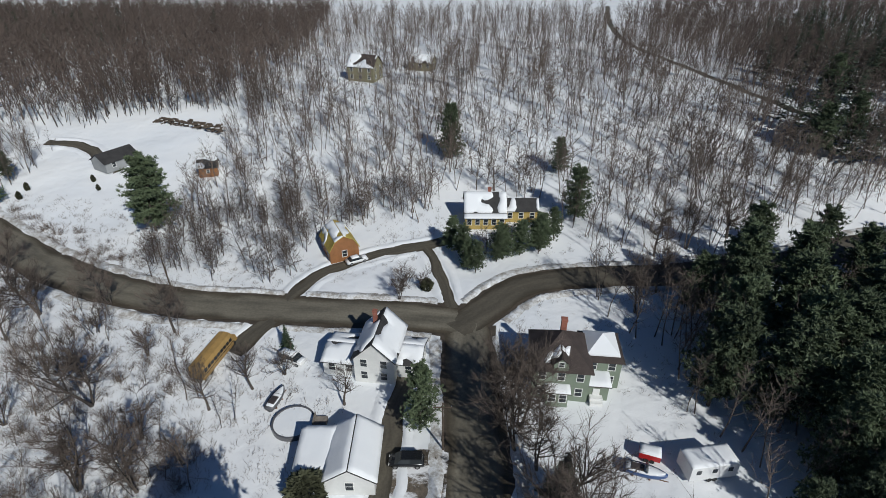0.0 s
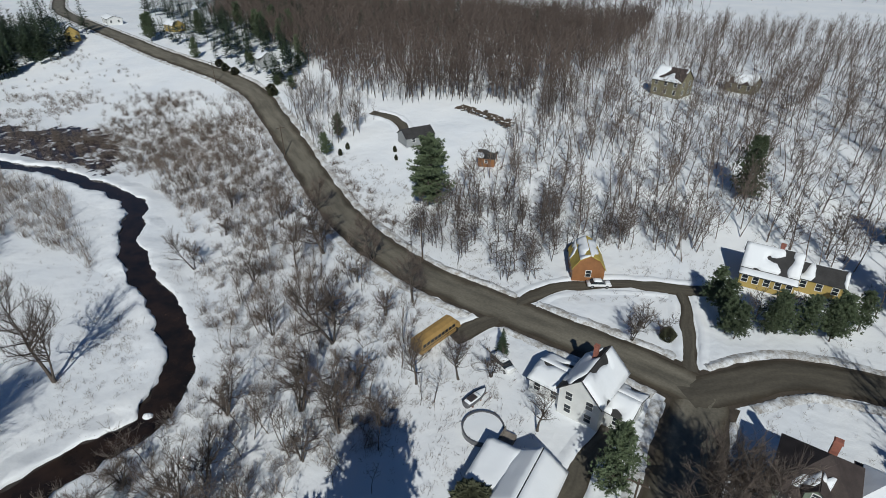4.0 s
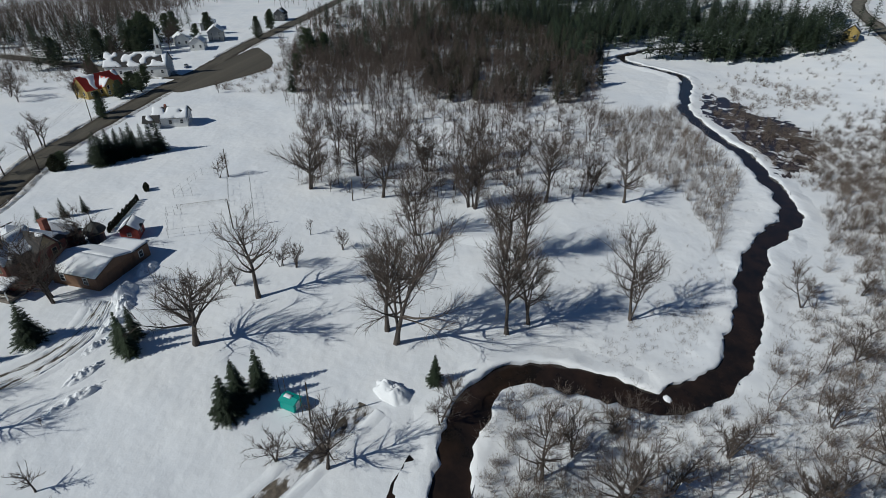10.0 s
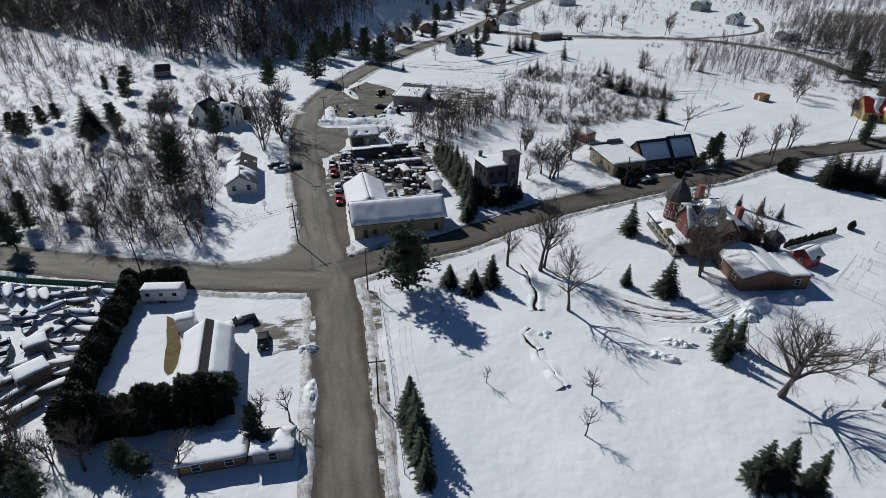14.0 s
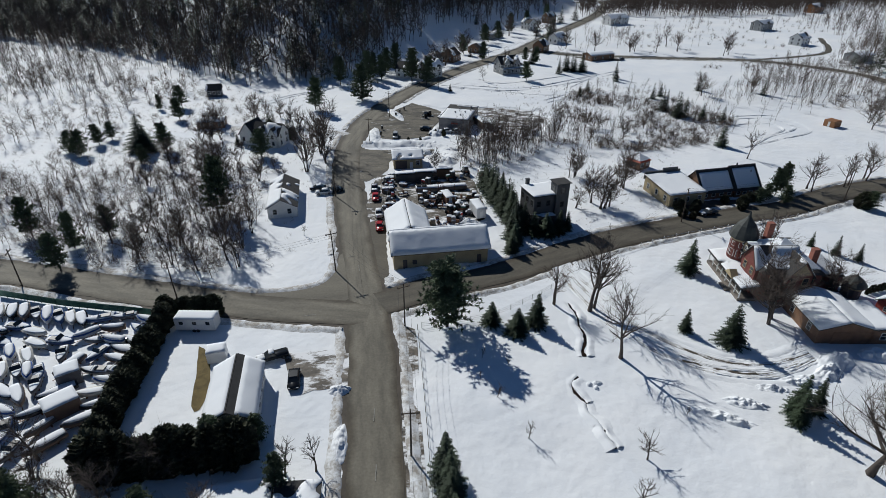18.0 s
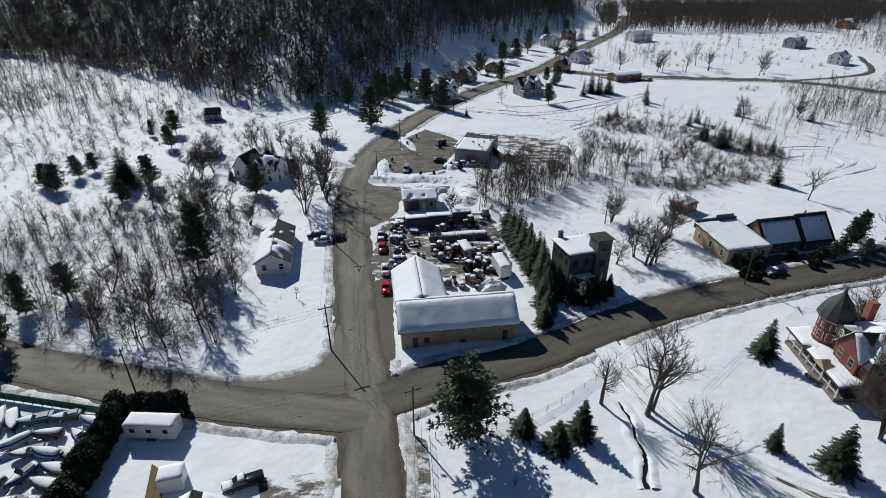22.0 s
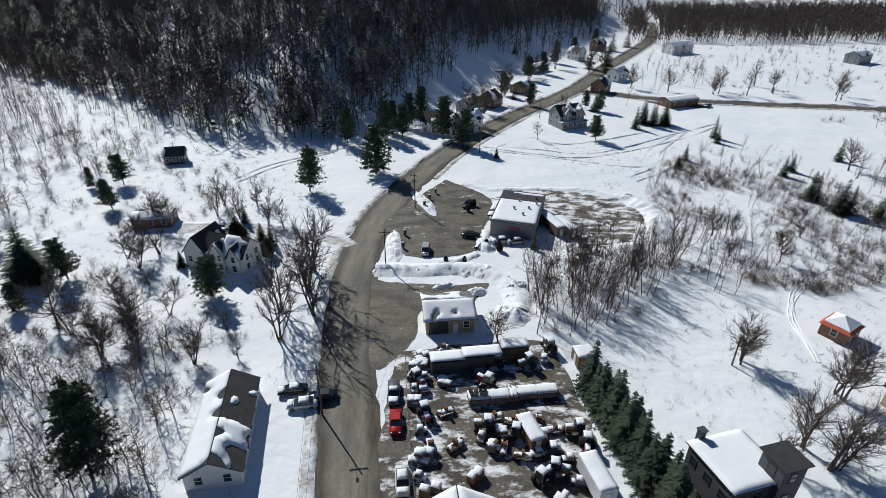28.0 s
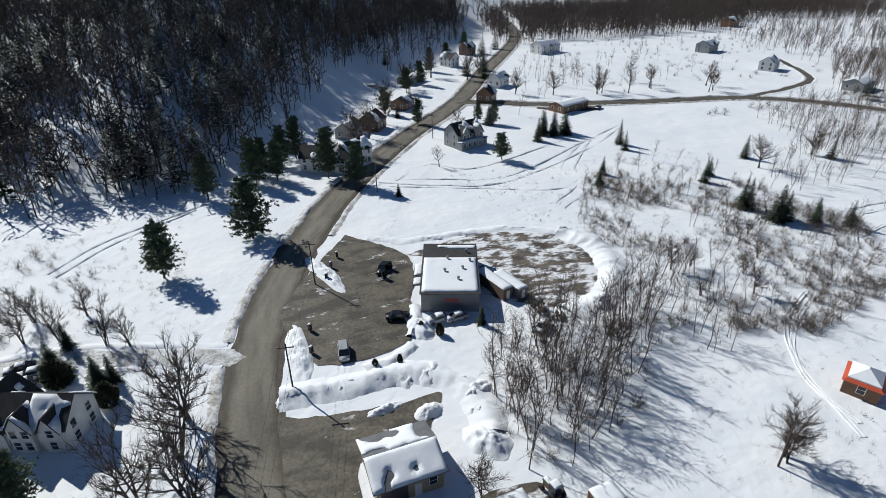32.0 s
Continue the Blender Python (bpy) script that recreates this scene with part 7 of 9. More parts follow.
# above-ground pool
def pool(x, y, r):
    e = thing("swimming_pool", pose(x, y, lz(x, y)), "round above-ground swimming pool full of snow", "pool")
    ring = Shape()
    n = 40
    for k in range(n):
        a, b = 2 * math.pi * k / n, 2 * math.pi * (k + 1) / n
        ring.add([(rr * math.cos(t), rr * math.sin(t), z) for t in (a, b) for rr, z in ((r, 0), (r + 0.02, 0.8), (r - 0.2, 0.82), (r - 0.2, 0))], [(0, 4, 5, 1), (1, 5, 6, 2), (2, 6, 7, 3)])
    part("pool_wall", ring, PAINTS["grey"], e)
    sn = Shape()
    sn.add([(0, 0, 0.74)] + [((r - 0.22) * math.cos(2 * math.pi * k / n), (r - 0.22) * math.sin(2 * math.pi * k / n), 0.68) for k in range(n)], [(0, 1 + k, 1 + (k + 1) % n) for k in range(n)])
    part("snow_fill", sn, SNOW_ROOF, e, smooth=True)
    part("ladder_deck", Shape().box(r - 0.1, -1.0, 0, r + 1.6, 1.0, 0.8).box(r - 0.1, -1.0, 0.8, r, 1.0, 1.6), GREY_WOOD, e)


pool(-20.3, 52.2, 2.9)
pool(-48, -385, 3.0)

# ---- boats ----
for k, (x, y) in enumerate([(72.4, -90.4), (70, -90), (67.7, -89.6), (65.3, -89), (63, -88.3), (60.7, -87.7), (58.4, -87.1), (56.2, -86.5)]):
    boat(x, y, 120 + random.uniform(-5, 5), random.uniform(4.6, 5.6), (k * 5) % 6)
for k, (x, y, a) in enumerate([(66.3, -85.3, 160), (62.5, -83.6, 170), (69, -84.5, 170), (49.8, -83.6, 10), (49, -87, 20), (44.6, -85.5, -25), (44.6, -82.6, -30), (44.8, -79.8, -25), (45, -77.4, -20), (45.2, -75, -25), (44.8, -72.4, -20), (44.9, -70, -10), (49.2, -76.6, 60), (46.4, -67.6, 10), (44.5, -65, 20), (45, -62.2, 30),
                                   (60, -73.3, 115), (58.2, -73, 115), (56.3, -72.6, 118), (62.5, -73.6, 110), (59.2, -68.6, 150), (56.7, -67.6, 130), (55.5, -70, 100), (56.8, -64.6, 150), (54.8, -60.8, 115), (64.5, -69, 120), (62, -65, 140), (48, -58, 40), (52, -57, 70), (58, -60, 130), (66, -75, 100), (68, -71, 120), (70, -79, 150)]):
    boat(x, y, a + random.uniform(-10, 10), random.uniform(3.8, 5.4), (k * 5 + 1) % 6)
for k, (x, y, a) in enumerate([(50.5, -80.6, 20), (53.6, -82.2, 35), (57, -80.6, 160), (60.6, -80.2, 150), (51.4, -68.2, 40), (52.6, -74.2, 65), (55, -77, 110), (63.6, -78, 120), (66.6, -81, 160), (60.4, -77, 120), (53, -64, 30), (50.2, -61, 60), (47.8, -72.6, -15), (48.2, -80.2, -20), (53.2, -86.6, 15), (66.2, -66, 130), (70.2, -66.4, 120), (64, -61, 140), (60.4, -56.6, 100), (68, -60, 120)]):
    boat(x, y, a + random.uniform(-8, 8), random.uniform(3.8, 5.2), (k * 5 + 3) % 6)
boat(25.2, 44.4, -20, 4.8, 1)
boat(-23.7, 56.5, 75, 4.2, 3)


def box_body(name, x, y, turn, L, W, H, material, label, category, snow=True, wheels=True, group="", windows=0, roof=0.25):
    """A box-shaped vehicle, container or hut with framed corners, roof snow and windows."""
    e = thing(name, pose(x, y, lz(x, y) + (0.45 if wheels else 0.02), 0, 0, turn), label, category, group)
    part("body", Shape().box(-L / 2, -W / 2, 0, L / 2, W / 2, H, bevel=0.1), material, e)
    for k in range(windows):
        for s in (-1, 1):
            part("window", Shape().box(-L / 2 + L * (k + 0.35) / windows, s * W / 2 - 0.03, H * 0.5, -L / 2 + L * (k + 0.65) / windows, s * W / 2 + 0.03, H * 0.78), GLASS, e)
    part("door", Shape().box(L / 2 - 0.03, -0.4, 0.1, L / 2 + 0.04, 0.4, min(1.95, H - 0.2)), TRIM, e)
    if snow:
        snow_cap(e, -L / 2 - 0.03, L / 2 + 0.03, -W / 2 - 0.03, W / 2 + 0.03, H, roof, 0.5)
    if wheels:
        for a in (-0.35, 0.35):
            for b in (-W / 2 + 0.1, W / 2 - 0.1):
                part("wheel", WHEEL, None, e, m=pose(a, b, -0.1))
    KEEP_CLEAR.append((x, y, max(L, W) * 0.6))
    return e


box_body("caravan", 35, -83.2, -6, 7.0, 2.5, 2.4, PAINTS["white"], "white caravan with snow on its roof behind the hedge", "caravan", windows=3)
box_body("camper", 33, 45, 8, 6.2, 3.0, 2.4, PAINTS["white"], "white camper trailer covered with snow by the pines", "caravan", windows=3)
box_body("red_trailer", 26.6, 47, -20, 2.6, 1.7, 1.0, PAINTS["red"], "small red cargo trailer with snow on top", "trailer")
box_body("box_van", -21, -124.2, 100, 6.0, 2.4, 2.6, PAINTS["white"], "white box trailer with a snowy top", "trailer")
box_body("storage_container", -33, -197.5, 105, 9.0, 2.4, 2.5, PAINTS["brown"], "brown container with snow on its roof", "container", wheels=False)
box_body("storage_container", -36, -196.3, 105, 8.0, 2.2, 2.3, PAINTS["grey"], "grey container with snow on its roof", "container", wheels=False)
box_body("garden_hut", 29.5, -74.6, 10, 3.0, 2.4, 2.2, PAINTS["white"], "small white garden hut with snow on its roof", "shed", wheels=False)
box_body("yard_shed", 51, -71.2, 30, 3.2, 3.0, 2.6, PAINTS["grey"], "grey tarpaulin shed capped with snow", "shed", wheels=False)
box_body("yard_shed", 49, -64.8, 40, 4.4, 3.4, 2.4, PAINTS["brown"], "brown tarpaulin shed capped with snow", "shed", wheels=False)
box_body("brown_shed", -26.5, -148, 5, 3.4, 3.0, 2.4, BROWN_W, "small brown shed among bare trees", "shed", wheels=False)
box_body("red_roofed_shed", -163, -187, 20, 4.0, 4.0, 2.4, ORANGE_W, "small orange-brown shed at the field's edge", "shed", wheels=False, snow=False)
# low sheds across the drive behind the hedge
e = building("low_shed", 20, -46.5, 3, "long low brown shed with snow-streaked roof", "shed", clear=6)
block(e, I4, 8, 4.5, 1.5, 0.5, BROWN_W, ROOF_G, (1.0, 1.0), 1, (0, 2, 1, 0), shape="flat")
e = building("low_shed", 12.5, -46.0, 0, "low grey shed with a snow-patched roof", "shed", clear=4)
block(e, I4, 5.0, 3.6, 2.0, 0.3, GREY_W, ROOF_D, (0.7, 0.6), 1, (0, 1, 1, 0), shape="flat")
# teal pump hut and its posts
e = box_body("pump_hut", -51, -23.6, 75, 2.4, 1.8, 1.7, PAINTS["teal"], "teal green pump hut half buried in snow", "hut", snow=False, wheels=False)
part("lid", Shape().loft([[(x_, -1.05, 1.68), (x_, 1.05, 1.68), (x_, 0, 2.05)] for x_ in (-1.35, 1.35)]), PAINTS["teal"], e)
snow_cap(e, -0.9, 0.3, -0.35, 0.35, 2.0, 0.12, 0.25)
for x, y, h in ((-52.3, -24.8, 5), (-49.8, -21.4, 5.0), (-53.2, -26.3, 3.5)):
    pole(x, y, h, None, thick=0.06)
pole(-48.9, -19.9, 7.5, None, thick=0.14)
# fuel pumps under no canopy, with waste bins
for x, y in ((-13.2, -208.6), (-15.2, -211.8)):
    e = thing("fuel_pump", pose(x, y, 0.16, 0, 0, 20), "dark fuel pump on a concrete island", "fuel pump", "fuel pumps")
    part("island", Shape().box(-1.6, -0.6, -0.12, 1.6, 0.6, 0.06, bevel=0.05), STEEL, e)
    part("cabinet", Shape().box(-0.45, -0.3, 0, 0.45, 0.3, 1.8, bevel=0.05), PAINTS["black"], e)
    part("display", Shape().box(-0.3, -0.33, 1.1, 0.3, 0.33, 1.5), GLASS, e)
    part("hose", Shape().tube((0.5, 0, 1.4), (0.62, 0, 0.5), 0.03, 0.03, 6), RUBBER, e)
for x, y in ((-5.4, -220.6), (-3.5, -216.5), (-2, -212), (3.2, -195.4), (3.7, -189)):
    e = thing("marker_post", pose(x, y, 0.3, 0, 0, random.uniform(0, 90)), "short dark post in the snowy traffic island", "post", "posts on the islands")
    part("post", Shape().box(-0.3, -0.25, 0, 0.3, 0.25, 1.3, bevel=0.06), PAINTS["black"], e)
    snow_cap(e, -0.3, 0.3, -0.25, 0.25, 1.3, 0.14, 0.2)

# ---- junk yard: machines, pallets, timber stacks under snow ----
def machine(x, y, turn, kind):
    lab = ("snow-capped old tractor in the yard", "snow-topped stack of crates in the yard", "snow-covered farm implement in the yard", "small snowy utility vehicle in the yard")[kind]
    nm = ("tractor", "crate_stack", "farm_implement", "utility_vehicle")[kind]
    e = thing(nm, pose(x, y, 0.06, 0, 0, turn), lab, nm.replace("_", " "), "machines in the yard")
    r = random.Random(int(x * 31 + y * 17))
    if kind == 0:
        part("chassis", Shape().box(-1.3, -0.35, 0.5, 1.4, 0.35, 1.15, bevel=0.06), RUST, e)
        part("bonnet", Shape().box(0.2, -0.38, 1.15, 1.5, 0.38, 1.6, bevel=0.1), PAINTS[r.choice(["red", "green", "yellow"])], e)
        part("cab", hexa(-1.2, 0.1, 0.7, 1.15, 2.4, -1.1, 0.0, 0.6), GLASS, e)
        for a, b, k in ((-0.9, -0.8, 1.0), (-0.9, 0.8, 1.0), (1.1, -0.65, 0.6), (1.1, 0.65, 0.6)):
            part("wheel", BIG_WHEEL, None, e, m=pose(a, b, 0.6 * k) @ Matrix.Diagonal((k, 1, k, 1)))
        snow_cap(e, -1.15, 0.05, -0.62, 0.62, 2.4, 0.18, 0.3)
        snow_cap(e, 0.25, 1.45, -0.35, 0.35, 1.6, 0.12, 0.3)
    elif kind == 1:
        for k in range(r.randint(2, 4)):
            a, b, h = r.uniform(-0.8, 0.8), r.uniform(-0.6, 0.6), r.uniform(0.5, 1.4)
            part("crate", Shape().box(a - 0.6, b - 0.5, 0, a + 0.6, b + 0.5, h + k * 0.1, bevel=0.04), r.choice([GREY_WOOD, RUST, PAINTS["grey"]]), e)
            snow_cap(e, a - 0.6, a + 0.6, b - 0.5, b + 0.5, h + k * 0.1, 0.2, 0.3)
    elif kind == 2:
        part("beam", Shape().tube((-1.4, 0, 0.6), (1.4, 0.2, 0.8), 0.09), RUST, e)
        for k in range(5):
            part("tine", Shape().tube((-1.2 + k * 0.6, -0.9, 0.1), (-1.2 + k * 0.6, 0.2, 0.9), 0.05), RUST, e)
        part("frame", Shape().box(-1.3, -0.5, 0.5, 1.3, 0.4, 0.62).box(-0.2, -0.4, 0.6, 0.2, 0.4, 1.5), RUST, e)
        for b in (-1.3, 1.3):
            part("wheel", WHEEL, None, e, m=pose(b, 0, 0.33, 0, 0, 90))
        snow_cap(e, -1.2, 1.2, -0.5, 0.4, 0.65, 0.2, 0.3, 0.8)
    else:
        part("body", Shape().box(-0.9, -0.5, 0.25, 0.9, 0.5, 0.8, bevel=0.1), PAINTS[r.choice(["white", "grey", "black"])], e)
        part("hood", hexa(-0.6, 0.5, 0.45, 0.8, 1.3, -0.45, 0.2, 0.35), PAINTS["grey"], e)
        for a, b in ((-0.6, -0.5), (-0.6, 0.5), (0.6, -0.5), (0.6, 0.5)):
            part("wheel", WHEEL, None, e, m=pose(a, b, 0.28) @ Matrix.Diagonal((0.85, 1, 0.85, 1)))
        snow_cap(e, -0.5, 0.3, -0.4, 0.4, 1.3, 0.18, 0.25)
        snow_cap(e, 0.3, 0.9, -0.45, 0.45, 0.8, 0.14, 0.25)


rr = random.Random(11)
for x, y, k in [(0.3, -137, 0), (1.8, -142.5, 3), (2.0, -145.5, 3), (2.2, -148.2, 1), (0.3, -148.5, 1), (0.2, -145.2, 3), (0.2, -142, 1), (1.9, -139.5, 1), (1.0, -134.2, 3), (-0.3, -131.4, 2), (1.6, -129.5, 1), (1.4, -126.5, 3), (0.2, -124.4, 1),
                (-8, -134.5, 0), (-9.8, -136.2, 2), (-10.6, -133.2, 1), (-12.3, -135.4, 2), (-12.8, -132.6, 0), (-8.2, -131, 1), (-7.4, -132.7, 3), (-10.2, -130.6, 2), (-15.8, -132.4, 1), (-18, -133.4, 2), (-17.2, -130.4, 1), (-16.8, -126.4, 0), (-18.6, -128.2, 3), (-20.8, -133, 0), (-21.6, -130, 0), (-14.6, -129.4, 3), (-12.6, -129, 2), (-14, -134.8, 1), (-16, -135, 2),
                (-11.4, -148, 0), (-16.6, -147.4, 0), (-19.4, -148.4, 1), (-12, -119.4, 1), (-10.6, -121, 2), (-14, -120.4, 1), (-15.4, -119, 2), (-8.8, -119.4, 1), (-38.2, -187.8, 0), (-40, -184.5, 2), (-16.4, -120.8, 3)]:
    machine(x, y, rr.choice([0, 15, 80, 95, 170, 260]) + rr.uniform(-12, 12), k)
box_body("trailer_bed", -14.2, -132.5, 105, 5.0, 2.2, 1.9, RUST, "flat trailer loaded high and topped with snow", "trailer")
for k, (x, y, L) in enumerate([(-9.5, -140.2, 6.5), (-13.4, -140.5, 1.5), (-16.8, -140.9, 7.0)]):
    e = thing("timber_stack", pose(x, y, 0.06, 0, 0, 3), "long stack of timber racks under snow", "timber", "timber stacks")
    for j in range(5):
        part("beam", Shape().box(-L / 2, -0.9 + j * 0.4, 0.1 + 0.25 * (j % 2), L / 2, -0.6 + j * 0.4, 0.8 + 0.15 * (j % 3)), GREY_WOOD, e)
    for j in range(max(2, int(L / 2))):
        a = -L / 2 + 0.3 + j * (L - 0.6) / max(1, int(L / 2) - 1)
        part("rack_post", Shape().box(a - 0.06, -1.1, 0, a + 0.06, -1.0, 1.8).box(a - 0.06, 1.0, 0, a + 0.06, 1.1, 1.8).box(a - 0.06, -1.1, 1.0, a + 0.06, 1.1, 1.12), RUST, e)
    snow_cap(e, -L / 2, L / 2, -1.0, 1.0, 1.12, 0.3, 0.45)
for x, y, L, mt in ((-3.6, -147.8, 5.4, DARK_W), (-9.4, -148.8, 6.2, DARK_W), (-15, -150.6, 4.6, BROWN_W)):
    e = building("open_shed", x, y, 4, "dark open-fronted storage shed with snow on its roof", "shed", clear=4)
    block(e, I4, L, 2.6, 2.3, 0.3, mt, ROOF_D, (1.0, 1.0), 1, (0, 0, 0, 0), shape="flat", over=0.15)

# ---- poles and cables ----
POLES = [(-1.5, -52, 9, 0), (-1.5, -80.7, 9, 20), (12.3, -100.3, 9.5, 20), (15.4, -138.4, 9.5, 5), (7.4, -181, 9, -10), (0.5, -211, 10, -25), (-22, -255, 9, -40), (-52, -298, 9, -40), (-95, -352, 9, -40)]
for k, (x, y, h, a) in enumerate(POLES):
    pole(x, y, h, a, lamp=k in (3,))
wires((-1.5, -20, 9, 0), *POLES)
for x, y, h, a in ((41.6, -92.2, 8.5, 100), (-30, -84.6, 8, None), (-70.3, -116, 9, 70), (-120, -125, 9, 70), (-160, -140, 9, 80), (-51, -146, 6, None), (0.1, 48.2, 8.5, 0), (-51.4, 85.2, 8.5, None), (-98.5, -57, 7.5, None), (-117, -34.8, 6, None), (-125, -72, 8, None), (-196, -146, 9, 80), (74, -100, 8.5, 100), (-118, 113, 9, 60), (-190, 148, 9, 70)):
    pole(x, y, h, a)
wires((12.3, -100.3, 9, 100), (41.6, -92.2, 8.5, 100), (74, -100, 8.5, 100))
wires((-30, -84.6, 8, 70), (-70.3, -116, 9, 70), (-120, -125, 9, 70), (-160, -140, 9, 80), (-196, -146, 9, 80))

# ---- fences ----
rail_fence([(-3.7, -79.5), (-3.9, -62), (-3.9, -40)], 2.2, 1.1, 2, GREY_WOOD, STEEL, "wire fence with grey posts along the pavement")
rail_fence([(-4.5, -80), (-16, -81.5), (-24, -85.5), (-33, -91.5)], 2.4, 1.2, 3, FENCE_WHITE, FENCE_WHITE, "white painted rail fence beside the lawn", 0.07)
rail_fence([(-46, -101), (-62, -107.5), (-80, -112), (-104, -117), (-128, -126)], 3.4, 1.1, 1, FENCE_WHITE, FENCE_WHITE, "white post fence between the lawn and the road", 0.1)
rail_fence([(76, -96.5), (62, -92), (44.5, -87.6)], 1.6, 1.7, 4, PAINTS["green"], PAINTS["green"], "green netted fence along the boat yard", 0.05)
gf = Shape()
for (x0, y0), (x1, y1) in (((76, -96.5), (62, -92)), ((62, -92), (44.5, -87.6))):
    gf.add([(x0, y0, 0.2), (x1, y1, 0.2), (x1, y1, 1.6), (x0, y0, 1.6), (x0, y0 + 0.02, 0.2), (x1, y1 + 0.02, 0.2), (x1, y1 + 0.02, 1.6), (x0, y0 + 0.02, 1.6)], [(0, 1, 2, 3), (7, 6, 5, 4), (3, 2, 6, 7), (0, 4, 5, 1)])
tagged(part("windbreak_net", gf, PAINTS["green"]), "dull green windbreak netting on the yard fence", "netting")
for p_, q_ in (((-124.9, -79.5), (-110.8, -79)), ((-101.6, -75), (-92.3, -68.9)), ((-92.3, -68.9), (-97.6, -57)), ((-97.6, -57), (-125, -72.2)), ((-125, -72.2), (-124.9, -79.5)), ((-97.6, -57), (-100.2, -52.5)), ((-100.2, -52.5), (-124.2, -65.5)), ((-111, -79), (-112.6, -75.2)), ((-101.6, -75), (-102.6, -72))):
    rail_fence([p_, q_], 3.0, 2.4, 2, STEEL, STEEL, "tall chain-link fence round the tennis court", 0.032)
e = thing("tennis_net", pose(-108, -70, lz(-108, -70), 0, 0, 118), "low net across the snowed-in tennis court", "net")
part("net_cable", Shape().tube((-5.5, 0, 0.95), (5.5, 0, 0.95), 0.03, 0.03, 5), GREY_WOOD, e)
for k in range(5):
    part("net_cord", Shape().tube((-5.5, 0, 0.35 + 0.12 * k), (5.5, 0, 0.35 + 0.12 * k), 0.009, 0.009, 4), GREY_WOOD, e)
for s in (-5.5, 5.5):
    part("post", Shape().tube((s, 0, 0), (s, 0, 1.1), 0.06), STEEL, e)
# yard fence of the junk yard along the street
rail_fence([(3.2, -150), (2.9, -138), (2.4, -128), (2, -123)], 2.4, 1.8, 3, RUST, STEEL, "rusty wire fence along the machinery yard", 0.05)

# ---- hedges ----
hedge("cedar", [(41.4, -87), (41.2, -74), (41.3, -65), (40.8, -57), (40.4, -53)], 1.05, 4.4, 1.35, "cedars of the tall hedge", 0.25)
hedge("cedar", [(39.3, -53), (34, -52.7), (27, -53.4), (20.5, -53.8)], 1.05, 6.6, 1.15, "cedars of the tall hedge", 0.25)
hedge("cedar", [(39.6, -87.4), (33.2, -86.8)], 1.05, 4.0, 1.3, "cedars of the tall hedge", 0.25)
hedge("spruce", [(-25, -141), (-26.5, -134), (-27.6, -127), (-28.4, -121), (-29, -116)], 1.7, 9.6, 1.0, "spruces of the yard hedge", 0.6)
hedge("spruce", [(-26.5, -139), (-28.5, -128), (-30, -120)], 3.4, 8.0, 1.2, "spruces of the yard hedge", 1.2)
hedge("cedar", [(-31.5, -113.5), (-35, -113), (-40, -114.5)], 1.5, 2.6, 1.2, "cedars round the tower house", 0.4)
hedge("spruce", [(-25.5, -104.5), (-27.5, -108), (-29, -112)], 1.8, 5.5, 1.3, "spruces by the store", 0.6)
plant("spruce", (-32.5, -112.5, 6.5, 1.4), (-35.5, -112, 6, 1.5), (-38.5, -112.8, 6.5, 1.4), (-41, -114.5, 5, 1.4), (-30.5, -115, 8, 1.2), (-27, -111, 8, 1.2), (-28.5, -114, 7.5, 1.1))
hedge("spruce", [(-126, -111), (-133, -107), (-139, -101)], 1.7, 9.6, 1.15, "spruces of the meadow hedge", 0.5)
hedge("spruce", [(-128, -114), (-138, -108)], 2.2, 9.0, 1.2, "spruces of the meadow hedge", 0.8)
hedge("cedar", [(-92, -83), (-100, -85), (-107.5, -86.8)], 1.0, 1.7, 0.8, "row of small clipped cedars", 0.1)
plant("cedar", (-113, -88, 2.2), (-114, -88.6, 2.0), (-121, -120, 4.5, 1.5), (-15.9, 41, 4.5, 1.6), (-3, 85, 2.4, 1.6), (-5.7, -182.4, 1.5), (-9.8, -182.1, 1.6), (-15.6, -189.5, 1.8), (-18.3, -187, 2.4), (42.1, -194.3, 4.8, 1.5), (33.8, -187, 4.2, 1.3), (-102.8, 123.7, 2), (-102.2, 119.7, 2), (-88.5, 127.8, 1.8), (-85.2, 123.8, 1.6), (-72, -119, 2.4, 1.5), (-74, -117.5, 2, 1.5))
plant("spruce", (-6, -44, 8), (-6.2, -41, 7.5), (-5.8, -48.5, 9), (-6.3, -38, 7), (-94, -102, 4), (-97, -98, 5), (-100, -95, 4.5), (-26.3, -187.5, 4.5))

plant("young", (-14, -71, 2.4), (-15, -62, 2.6), (-18, -69, 1.8), (-13, -66, 1.6))
